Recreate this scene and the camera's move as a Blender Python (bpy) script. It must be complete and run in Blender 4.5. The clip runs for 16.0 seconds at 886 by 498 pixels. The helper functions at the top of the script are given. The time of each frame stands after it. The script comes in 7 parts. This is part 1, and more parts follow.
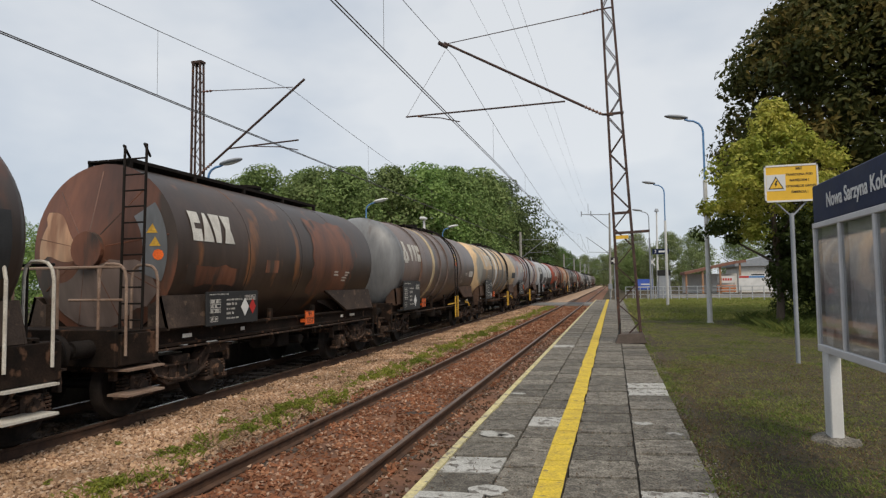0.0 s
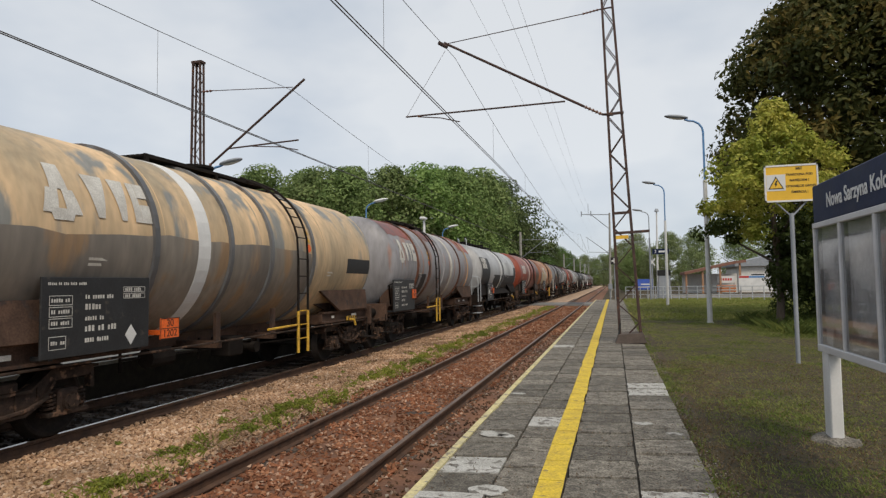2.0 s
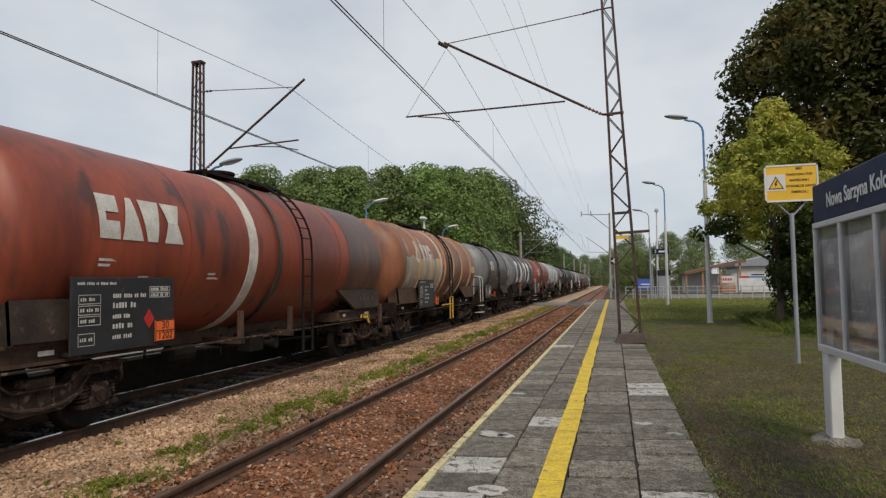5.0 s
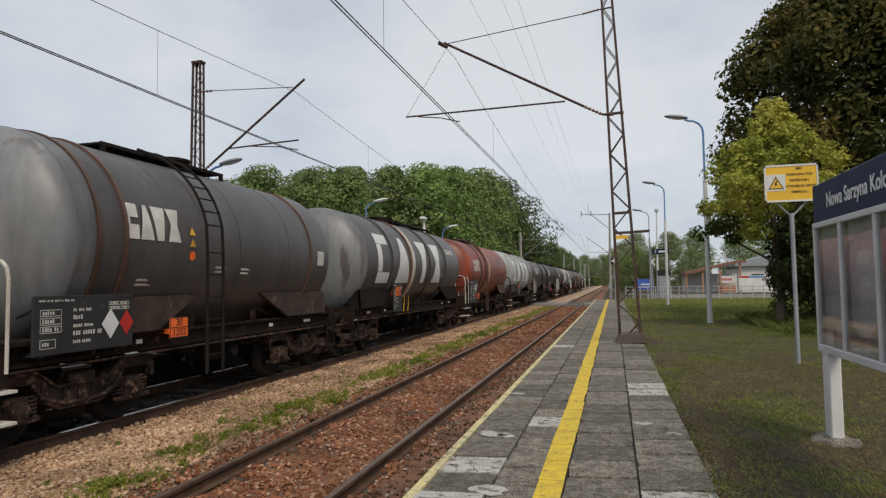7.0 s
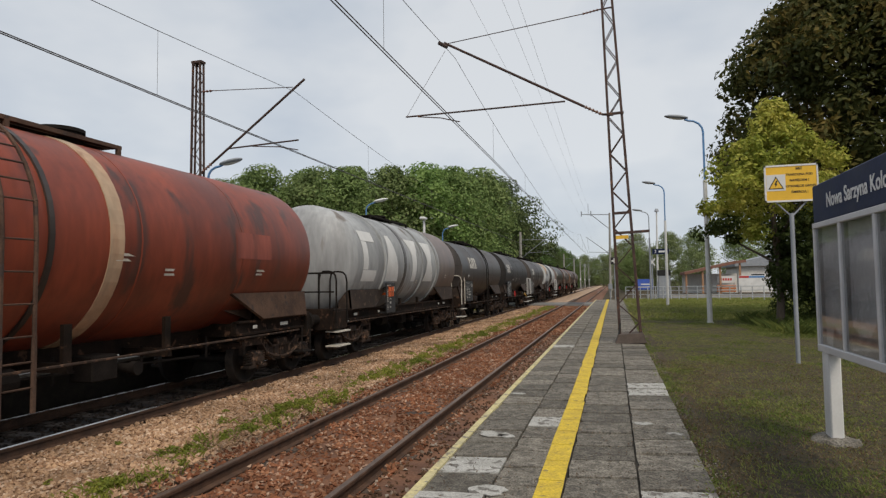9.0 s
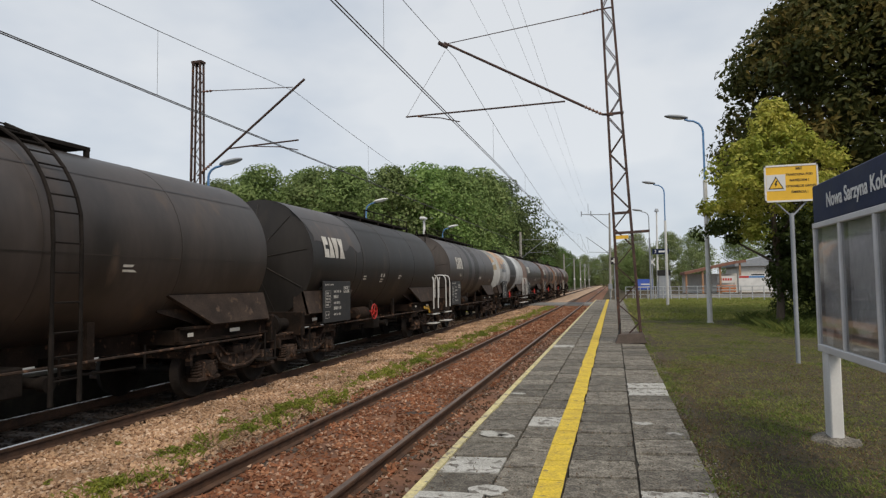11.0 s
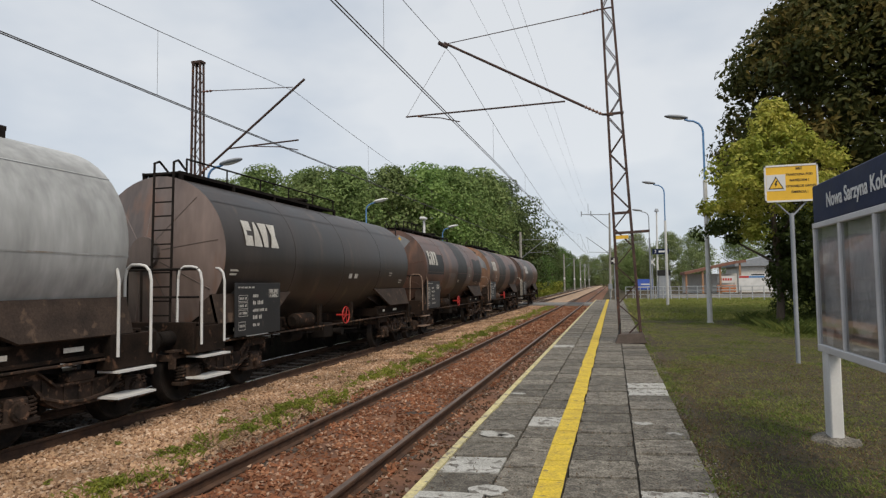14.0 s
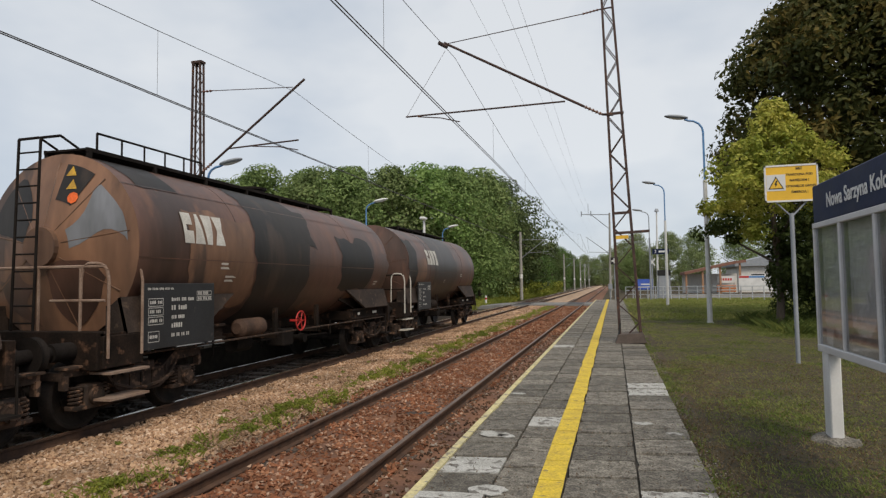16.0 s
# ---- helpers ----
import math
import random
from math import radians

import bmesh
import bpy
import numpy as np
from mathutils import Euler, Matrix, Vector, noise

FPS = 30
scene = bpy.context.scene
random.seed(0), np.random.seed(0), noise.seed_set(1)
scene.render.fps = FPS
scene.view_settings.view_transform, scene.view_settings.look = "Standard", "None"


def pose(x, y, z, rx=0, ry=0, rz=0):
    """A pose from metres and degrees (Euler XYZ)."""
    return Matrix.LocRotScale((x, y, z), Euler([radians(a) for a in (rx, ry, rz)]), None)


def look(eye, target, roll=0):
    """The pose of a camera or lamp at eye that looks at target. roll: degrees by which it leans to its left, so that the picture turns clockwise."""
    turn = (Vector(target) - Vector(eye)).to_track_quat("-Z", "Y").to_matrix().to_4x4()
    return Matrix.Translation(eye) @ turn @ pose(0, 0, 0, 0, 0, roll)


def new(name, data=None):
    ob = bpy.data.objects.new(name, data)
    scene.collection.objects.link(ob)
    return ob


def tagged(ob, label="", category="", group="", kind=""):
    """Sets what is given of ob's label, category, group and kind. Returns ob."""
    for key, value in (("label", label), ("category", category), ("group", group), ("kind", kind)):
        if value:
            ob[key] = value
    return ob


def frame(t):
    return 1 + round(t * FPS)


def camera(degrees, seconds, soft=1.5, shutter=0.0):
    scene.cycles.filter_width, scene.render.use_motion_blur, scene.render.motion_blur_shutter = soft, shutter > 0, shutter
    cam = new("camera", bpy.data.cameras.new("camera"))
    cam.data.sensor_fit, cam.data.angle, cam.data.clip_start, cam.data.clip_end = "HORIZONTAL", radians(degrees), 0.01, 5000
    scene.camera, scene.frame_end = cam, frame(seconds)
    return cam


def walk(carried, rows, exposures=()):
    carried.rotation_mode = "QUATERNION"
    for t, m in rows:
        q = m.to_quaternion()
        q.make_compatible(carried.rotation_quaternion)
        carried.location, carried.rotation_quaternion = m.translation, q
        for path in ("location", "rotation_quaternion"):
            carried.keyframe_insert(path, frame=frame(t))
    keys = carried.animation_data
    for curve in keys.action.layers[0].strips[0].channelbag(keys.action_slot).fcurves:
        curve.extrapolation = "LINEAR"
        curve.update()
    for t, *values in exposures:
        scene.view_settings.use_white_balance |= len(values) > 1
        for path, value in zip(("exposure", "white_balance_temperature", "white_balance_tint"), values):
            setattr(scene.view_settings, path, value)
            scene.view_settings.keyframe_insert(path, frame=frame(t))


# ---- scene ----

# ---------------------------------------------------------------- camera
cam = camera(70.98, 16.0, soft=1.3)
EYE = pose(0, 0, 1.40, 93.186, 0.801, 15.334)
walk(cam, [(0.0, EYE), (16.0, EYE)], exposures=[(0.0, 0.0), (3.0, 0.0), (3.6, -0.09), (9.2, -0.09), (11.3, 0.0), (16.0, 0.0)])

# ---------------------------------------------------------------- world and sun
SUN_ELEV, SUN_AZ = 50.0, 146.0        # degrees; azimuth from +y towards +x
world = bpy.data.worlds.new("sky")
scene.world = world
world.use_nodes = True
wn = world.node_tree.nodes
wl = world.node_tree.links
wn.clear()
w_out = wn.new("ShaderNodeOutputWorld")
w_bg = wn.new("ShaderNodeBackground")
w_bg.inputs["Strength"].default_value = 0.1
w_sky = wn.new("ShaderNodeTexSky")
w_sky.sky_type = "NISHITA"
w_sky.sun_disc = False
w_sky.sun_elevation = radians(SUN_ELEV)
w_sky.sun_rotation = radians(SUN_AZ)
w_co = wn.new("ShaderNodeTexCoord")
w_map = wn.new("ShaderNodeMapping")
w_map.inputs["Scale"].default_value = (1.0, 1.0, 2.0)
w_noise = wn.new("ShaderNodeTexNoise")
w_noise.inputs["Scale"].default_value = 1.7
w_noise.inputs["Detail"].default_value = 5.0
w_noise.inputs["Roughness"].default_value = 0.52
w_ramp = wn.new("ShaderNodeValToRGB")
w_ramp.color_ramp.elements[0].position = 0.39
w_ramp.color_ramp.elements[0].color = (5.15, 5.85, 6.8, 1)
w_ramp.color_ramp.elements[1].position = 0.63
w_ramp.color_ramp.elements[1].color = (8.1, 8.35, 8.6, 1)
w_mix = wn.new("ShaderNodeMix")
w_mix.data_type = "RGBA"
w_mix.inputs["Factor"].default_value = 0.86
wl.new(w_co.outputs["Generated"], w_map.inputs["Vector"])
wl.new(w_map.outputs["Vector"], w_noise.inputs["Vector"])
wl.new(w_noise.outputs["Fac"], w_ramp.inputs["Fac"])
wl.new(w_sky.outputs["Color"], w_mix.inputs["A"])
wl.new(w_ramp.outputs["Color"], w_mix.inputs["B"])
wl.new(w_mix.outputs["Result"], w_bg.inputs["Color"])
wl.new(w_bg.outputs["Background"], w_out.inputs["Surface"])

sun = new("sun", bpy.data.lights.new("sun", "SUN"))
sun.data.energy = 2.3
sun.data.angle = radians(24)
sun.data.color = (1.0, 0.88, 0.72)
saz, sel = radians(SUN_AZ), radians(SUN_ELEV)
sun.matrix_world = look((40 * math.sin(saz) * math.cos(sel), 40 * math.cos(saz) * math.cos(sel), 40 * math.sin(sel)), (0, 0, 0))

# ---------------------------------------------------------------- materials
MATS = {}


def mat(name, a, b=None, rough=0.7, metal=0.0, scale=3.0, fine=40.0, bump=0.15, spots=None, spot_at=0.62, streak=False,
        space="Object", spec=0.4, rand=0.0, grain=0.21):
    """A worn surface: two colours mixed by large noise, fine grain in value and relief, spots of a third colour."""
    if name in MATS:
        return MATS[name]
    m = bpy.data.materials.new(name)
    m.use_nodes = True
    n, l = m.node_tree.nodes, m.node_tree.links
    bs = n["Principled BSDF"]
    bs.inputs["Metallic"].default_value = metal
    bs.inputs["Specular IOR Level"].default_value = spec
    co = n.new("ShaderNodeTexCoord")
    mp = n.new("ShaderNodeMapping")
    mp.inputs["Scale"].default_value = (1, 1, 0.22) if streak else (1, 1, 1)
    l.new(co.outputs[space], mp.inputs["Vector"])
    inf = n.new("ShaderNodeObjectInfo")
    off = n.new("ShaderNodeVectorMath")
    off.operation = "SCALE"
    comb = n.new("ShaderNodeCombineXYZ")
    comb.inputs[0].default_value = 31.0
    comb.inputs[1].default_value = 17.0
    comb.inputs[2].default_value = 9.0
    l.new(comb.outputs[0], off.inputs[0])
    l.new(inf.outputs["Random"], off.inputs["Scale"])
    add = n.new("ShaderNodeVectorMath")
    l.new(mp.outputs["Vector"], add.inputs[0])
    l.new(off.outputs["Vector"], add.inputs[1])
    big = n.new("ShaderNodeTexNoise")
    big.inputs["Scale"].default_value = scale
    big.inputs["Detail"].default_value = 5
    big.inputs["Roughness"].default_value = 0.6
    l.new(add.outputs["Vector"], big.inputs["Vector"])
    ramp = n.new("ShaderNodeValToRGB")
    ramp.color_ramp.elements[0].position, ramp.color_ramp.elements[1].position = 0.36, 0.64
    b = b or tuple(c * 0.7 for c in a)
    ramp.color_ramp.elements[0].color, ramp.color_ramp.elements[1].color = (*b, 1), (*a, 1)
    l.new(big.outputs["Fac"], ramp.inputs["Fac"])
    col = ramp.outputs["Color"]
    small = n.new("ShaderNodeTexNoise")
    small.inputs["Scale"].default_value = fine
    small.inputs["Detail"].default_value = 3
    l.new(add.outputs["Vector"], small.inputs["Vector"])
    if spots:
        sp = n.new("ShaderNodeTexNoise")
        sp.inputs["Scale"].default_value = scale * 2.3
        sp.inputs["Detail"].default_value = 7
        l.new(off.outputs["Vector"], sp.inputs["Vector"])
        l.new(add.outputs["Vector"], sp.inputs["Vector"])
        sr = n.new("ShaderNodeValToRGB")
        sr.color_ramp.elements[0].position, sr.color_ramp.elements[1].position = spot_at, spot_at + 0.08
        l.new(sp.outputs["Fac"], sr.inputs["Fac"])
        sm = n.new("ShaderNodeMix")
        sm.data_type = "RGBA"
        l.new(sr.outputs["Color"], sm.inputs["Factor"])
        l.new(col, sm.inputs["A"])
        sm.inputs["B"].default_value = (*spots, 1)
        col = sm.outputs["Result"]
    val = n.new("ShaderNodeMapRange")
    val.inputs["From Min"].default_value, val.inputs["From Max"].default_value = 0.25, 0.75
    val.inputs["To Min"].default_value, val.inputs["To Max"].default_value = 1 - grain, 1 + grain
    l.new(small.outputs["Fac"], val.inputs["Value"])
    hsv = n.new("ShaderNodeHueSaturation")
    l.new(col, hsv.inputs["Color"])
    if rand:
        rr = n.new("ShaderNodeMapRange")
        rr.inputs["To Min"].default_value, rr.inputs["To Max"].default_value = 1 - rand, 1 + rand
        l.new(inf.outputs["Random"], rr.inputs["Value"])
        mu = n.new("ShaderNodeMath")
        mu.operation = "MULTIPLY"
        l.new(rr.outputs["Result"], mu.inputs[0])
        l.new(val.outputs["Result"], mu.inputs[1])
        l.new(mu.outputs["Value"], hsv.inputs["Value"])
    else:
        l.new(val.outputs["Result"], hsv.inputs["Value"])
    l.new(hsv.outputs["Color"], bs.inputs["Base Color"])
    rg = n.new("ShaderNodeMapRange")
    rg.inputs["To Min"].default_value, rg.inputs["To Max"].default_value = max(0.05, rough - 0.14), min(1, rough + 0.14)
    l.new(big.outputs["Fac"], rg.inputs["Value"])
    l.new(rg.outputs["Result"], bs.inputs["Roughness"])
    if bump:
        bp = n.new("ShaderNodeBump")
        bp.inputs["Strength"].default_value = bump
        bp.inputs["Distance"].default_value = 0.01
        l.new(small.outputs["Fac"], bp.inputs["Height"])
        l.new(bp.outputs["Normal"], bs.inputs["Normal"])
    MATS[name] = m
    return m


def leaf_mat(name, a, b, c, vary=0.0, patch=0.55):
    """Leaves: colour varies from leaf to leaf, with a little light passing through."""
    m = bpy.data.materials.new(name)
    m.use_nodes = True
    n, l = m.node_tree.nodes, m.node_tree.links
    bs = n["Principled BSDF"]
    geo = n.new("ShaderNodeNewGeometry")
    co = n.new("ShaderNodeTexCoord")
    noi = n.new("ShaderNodeTexNoise")
    noi.inputs["Scale"].default_value = patch
    noi.inputs["Detail"].default_value = 2
    l.new(co.outputs["Object"], noi.inputs["Vector"])
    mx = n.new("ShaderNodeMath")
    mx.operation = "MULTIPLY_ADD"
    mx.inputs[1].default_value = 0.45
    l.new(geo.outputs["Random Per Island"], mx.inputs[0])
    sh = n.new("ShaderNodeMapRange")
    sh.inputs["From Min"].default_value, sh.inputs["From Max"].default_value = 0.3, 0.7
    sh.inputs["To Min"].default_value, sh.inputs["To Max"].default_value = 0.0, 0.55
    l.new(noi.outputs["Fac"], sh.inputs["Value"])
    l.new(sh.outputs["Result"], mx.inputs[2])
    rp = n.new("ShaderNodeValToRGB")
    rp.color_ramp.elements[0].color, rp.color_ramp.elements[1].color = (*a, 1), (*c, 1)
    e = rp.color_ramp.elements.new(0.5)
    e.color = (*b, 1)
    l.new(mx.outputs["Value"], rp.inputs["Fac"])
    inf = n.new("ShaderNodeObjectInfo")
    hs = n.new("ShaderNodeHueSaturation")
    for socket, lo, hi in (("Value", 1 - vary, 1 + vary), ("Hue", 0.5 - vary * 0.06, 0.5 + vary * 0.06), ("Saturation", 1 - vary * 0.7, 1.0)):
        r = n.new("ShaderNodeMapRange")
        r.inputs["To Min"].default_value, r.inputs["To Max"].default_value = lo, hi
        l.new(inf.outputs["Random"], r.inputs["Value"])
        l.new(r.outputs["Result"], hs.inputs[socket])
    l.new(rp.outputs["Color"], hs.inputs["Color"])
    l.new(hs.outputs["Color"], bs.inputs["Base Color"])
    bs.inputs["Roughness"].default_value = 0.65
    bs.inputs["Specular IOR Level"].default_value = 0.2
    tr = n.new("ShaderNodeBsdfTranslucent")
    l.new(hs.outputs["Color"], tr.inputs["Color"])
    ms = n.new("ShaderNodeMixShader")
    ms.inputs["Fac"].default_value = 0.38
    l.new(bs.outputs["BSDF"], ms.inputs[1])
    l.new(tr.outputs["BSDF"], ms.inputs[2])
    l.new(ms.outputs["Shader"], n["Material Output"].inputs["Surface"])
    return m


M_SLAB = mat("concrete_slab", (0.215, 0.198, 0.166), (0.105, 0.093, 0.076), 0.92, scale=9, fine=70, bump=1.0, spots=(0.085, 0.078, 0.066), spot_at=0.55, rand=0.3, grain=0.75)
M_SLABNEW = mat("pale_slab", (0.46, 0.455, 0.43), (0.33, 0.325, 0.3), 0.9, scale=5, fine=70, bump=0.7, spots=(0.15, 0.14, 0.125), spot_at=0.54, grain=0.4)
M_SOILSHADE = mat("joint_soil_and_shade", (0.05, 0.043, 0.034), (0.03, 0.026, 0.021), 1.0, scale=6, fine=80, bump=0.5)
M_YELLOW = mat("yellow_paint", (0.66, 0.48, 0.045), (0.5, 0.35, 0.045), 0.8, scale=7, fine=60, bump=0.5, spots=(0.24, 0.19, 0.08), spot_at=0.62, grain=0.28)
M_CREAM = mat("edge_paint", (0.62, 0.54, 0.27), (0.45, 0.4, 0.24), 0.8, scale=5, fine=60, bump=0.3, spots=(0.2, 0.18, 0.14), spot_at=0.57)
M_BALLAST = mat("ballast_stone", (0.47, 0.33, 0.225), (0.26, 0.18, 0.12), 0.95, scale=1.6, fine=34, bump=1.0)
M_BALLASTRED = mat("rusty_ballast", (0.23, 0.11, 0.06), (0.1, 0.05, 0.032), 0.95, scale=1.3, fine=34, bump=1.0)
M_GROUND = mat("grass_soil", (0.075, 0.06, 0.027), (0.028, 0.021, 0.011), 1.0, scale=11, fine=80, bump=1.0, spots=(0.1, 0.062, 0.031), spot_at=0.55, grain=0.8)
M_RAIL = mat("rail_rust", (0.105, 0.056, 0.034), (0.055, 0.031, 0.021), 0.85, 0.0, scale=5, fine=60, bump=0.2)
M_RAILTOP = mat("rail_head", (0.62, 0.6, 0.58), (0.5, 0.48, 0.46), 0.28, 1.0, scale=2, fine=30, bump=0.02, grain=0.08)
M_RAILDULL = mat("rail_head_dull", (0.21, 0.15, 0.115), (0.13, 0.09, 0.07), 0.5, 0.5, scale=2, fine=30, bump=0.04)
M_SHADEBED = mat("shaded_ballast", (0.04, 0.03, 0.024), (0.02, 0.016, 0.013), 0.95, scale=1.6, fine=34, bump=1.0)
M_SLEEPER = mat("sleeper_wood", (0.1, 0.072, 0.054), (0.05, 0.038, 0.03), 0.95, scale=4, fine=50, bump=0.6)
M_MAST = mat("mast_steel", (0.085, 0.052, 0.044), (0.045, 0.028, 0.024), 0.8, 0.1, scale=5, fine=50, bump=0.2, spots=(0.16, 0.075, 0.04), spot_at=0.6)
M_GALV = mat("galvanised", (0.5, 0.52, 0.54), (0.4, 0.42, 0.44), 0.55, 0.3, scale=4, fine=50, bump=0.03, grain=0.07)
M_GREYPAINT = mat("grey_paint", (0.3, 0.32, 0.35), (0.24, 0.26, 0.285), 0.5, scale=3, fine=50, bump=0.03, grain=0.07)
M_WHITEPAINT = mat("white_paint", (0.7, 0.7, 0.69), (0.6, 0.6, 0.59), 0.6, scale=2, fine=50, bump=0.03, spots=(0.45, 0.42, 0.38), spot_at=0.68, grain=0.05)
M_BLUEPAINT = mat("blue_paint", (0.12, 0.27, 0.52), (0.1, 0.22, 0.44), 0.5, scale=4, fine=50, bump=0.05)
M_NAVY = mat("navy_board", (0.012, 0.022, 0.065), (0.01, 0.018, 0.052), 0.55, scale=3, fine=40, bump=0.03, spec=0.2)
M_SIGNYEL = mat("sign_yellow", (0.78, 0.47, 0.04), (0.72, 0.43, 0.036), 0.5, scale=3, fine=40, bump=0.02, grain=0.04)
M_BLACK = mat("black_paint", (0.02, 0.02, 0.02), (0.012, 0.012, 0.012), 0.6, scale=4, fine=40, bump=0.05)
M_WIRE = mat("wire", (0.1, 0.09, 0.085), (0.07, 0.065, 0.06), 0.6, 0.4, scale=3, fine=30, bump=0)
M_INSUL = mat("insulator", (0.16, 0.07, 0.045), (0.12, 0.05, 0.035), 0.3, scale=6, fine=30, bump=0)
M_CONCRETE = mat("concrete", (0.34, 0.33, 0.3), (0.25, 0.24, 0.22), 0.9, scale=3, fine=50, bump=0.3)
M_ROAD = mat("asphalt", (0.2, 0.195, 0.185), (0.15, 0.147, 0.14), 0.9, scale=2, fine=60, bump=0.4)
M_FRAME = mat("wagon_frame", (0.027, 0.0175, 0.013), (0.01, 0.0075, 0.006), 0.85, 0.0, scale=2.5, fine=40, bump=0.25, spec=0.12, spots=(0.1, 0.055, 0.035), spot_at=0.6)
M_FRAMEBR = mat("brown_frame", (0.115, 0.07, 0.05), (0.06, 0.038, 0.029), 0.8, 0.0, scale=2.5, fine=40, bump=0.25, spec=0.15, spots=(0.06, 0.045, 0.04), spot_at=0.58)
M_SADDLE = mat("saddle_steel", (0.062, 0.044, 0.035), (0.03, 0.022, 0.018), 0.75, 0.0, scale=2.5, fine=40, bump=0.25, spec=0.2, spots=(0.11, 0.075, 0.055), spot_at=0.6)
M_BOGIE = mat("bogie_steel", (0.066, 0.042, 0.031), (0.017, 0.0125, 0.01), 0.8, 0.0, scale=4, fine=40, bump=0.3, spec=0.25, spots=(0.17, 0.1, 0.065), spot_at=0.56)
M_WHEEL = mat("wheel_steel", (0.034, 0.027, 0.023), (0.012, 0.01, 0.009), 0.7, 0.1, spec=0.15, scale=4, fine=40, bump=0.1)
M_DARK = mat("sooty_steel", (0.022, 0.018, 0.016), (0.012, 0.01, 0.009), 0.85, scale=3, fine=40, bump=0.2, spec=0.1)
M_BOARD = mat("data_board", (0.028, 0.029, 0.031), (0.02, 0.02, 0.021), 0.6, scale=3, fine=40, bump=0.08, spots=(0.06, 0.052, 0.046), spot_at=0.64)
M_LETTER = mat("lettering", (0.6, 0.585, 0.54), (0.46, 0.44, 0.4), 0.65, scale=4, fine=60, bump=0.06)
M_DULLWHITE = mat("band_white", (0.62, 0.6, 0.54), (0.46, 0.42, 0.36), 0.65, scale=3, fine=50, bump=0.06)
M_ORANGE = mat("orange_plate", (0.85, 0.16, 0.03), (0.75, 0.13, 0.025), 0.5, scale=4, fine=40, bump=0.02)
M_YELMET = mat("yellow_steel", (0.66, 0.4, 0.045), (0.45, 0.26, 0.035), 0.6, scale=5, fine=40, bump=0.08)
M_RED = mat("red_paint", (0.5, 0.03, 0.025), (0.4, 0.025, 0.02), 0.5, scale=4, fine=40, bump=0.05)
M_BARK = mat("bark", (0.11, 0.085, 0.065), (0.06, 0.047, 0.037), 0.95, scale=4, fine=25, bump=0.8, streak=True)
M_LEAF = leaf_mat("leaf_green", (0.075, 0.128, 0.032), (0.18, 0.258, 0.07), (0.32, 0.385, 0.135), 0.22)
M_LEAFDARK = leaf_mat("leaf_dark", (0.03, 0.042, 0.013), (0.078, 0.086, 0.024), (0.24, 0.17, 0.045))
M_LEAFYEL = leaf_mat("leaf_yellow", (0.105, 0.165, 0.022), (0.34, 0.36, 0.06), (0.74, 0.65, 0.17))
# leaf colour paled and greyed to hold the distance haze
M_LEAFHAZE = leaf_mat("leaf_haze", (0.13, 0.185, 0.06), (0.21, 0.27, 0.095), (0.3, 0.35, 0.14), 0.2)
M_GRASS = leaf_mat("grass_blade", (0.07, 0.1, 0.022), (0.165, 0.21, 0.048), (0.35, 0.33, 0.12), patch=2.2)
M_GRASSSUN = leaf_mat("grass_tuft_sunlit", (0.13, 0.165, 0.037), (0.235, 0.265, 0.062), (0.42, 0.39, 0.14))
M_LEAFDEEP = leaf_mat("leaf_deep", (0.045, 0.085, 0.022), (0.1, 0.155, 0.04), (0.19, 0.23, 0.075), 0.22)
# leaf green with the shade under the crowns put into the colour
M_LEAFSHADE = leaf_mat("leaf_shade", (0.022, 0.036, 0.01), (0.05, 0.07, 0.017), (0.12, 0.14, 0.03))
M_WEEDDARK = leaf_mat("weed_shade", (0.04, 0.062, 0.015), (0.09, 0.12, 0.028), (0.24, 0.25, 0.06))
M_WEED = leaf_mat("weed_leaf", (0.105, 0.145, 0.025), (0.22, 0.25, 0.042), (0.42, 0.39, 0.08))
M_LAMPGLASS = mat("lamp_cover", (0.7, 0.7, 0.68), (0.6, 0.6, 0.58), 0.3, scale=4, fine=40, bump=0)
M_LAMPWHITE = mat("lamp_white", (0.75, 0.75, 0.74), (0.66, 0.66, 0.65), 0.4, scale=4, fine=40, bump=0.02)
M_WALLPALE = mat("pale_render", (0.72, 0.71, 0.68), (0.62, 0.61, 0.58), 0.9, scale=1, fine=30, bump=0.1)
M_TIMBER = mat("timber", (0.38, 0.22, 0.13), (0.28, 0.16, 0.1), 0.8, scale=2, fine=40, bump=0.2)
M_ROOF = mat("roof_sheet", (0.24, 0.12, 0.085), (0.18, 0.09, 0.065), 0.8, scale=2, fine=40, bump=0.2)


# ---------------------------------------------------------------- mesh helpers
def box(bm, x0, x1, y0, y1, z0, z1, bevel=0.0, m=None):
    r = bmesh.ops.create_cube(bm, size=1.0)
    vs = r["verts"]
    for v in vs:
        v.co = Vector(((x0 + x1) / 2 + v.co.x * (x1 - x0), (y0 + y1) / 2 + v.co.y * (y1 - y0), (z0 + z1) / 2 + v.co.z * (z1 - z0)))
    if bevel:
        es = {e for v in vs for e in v.link_edges}
        vs = bmesh.ops.bevel(bm, geom=list(es), offset=bevel, segments=1, affect="EDGES")["verts"]
    if m:
        bmesh.ops.transform(bm, matrix=m, verts=list({v for v in vs if v.is_valid}))
    return bm


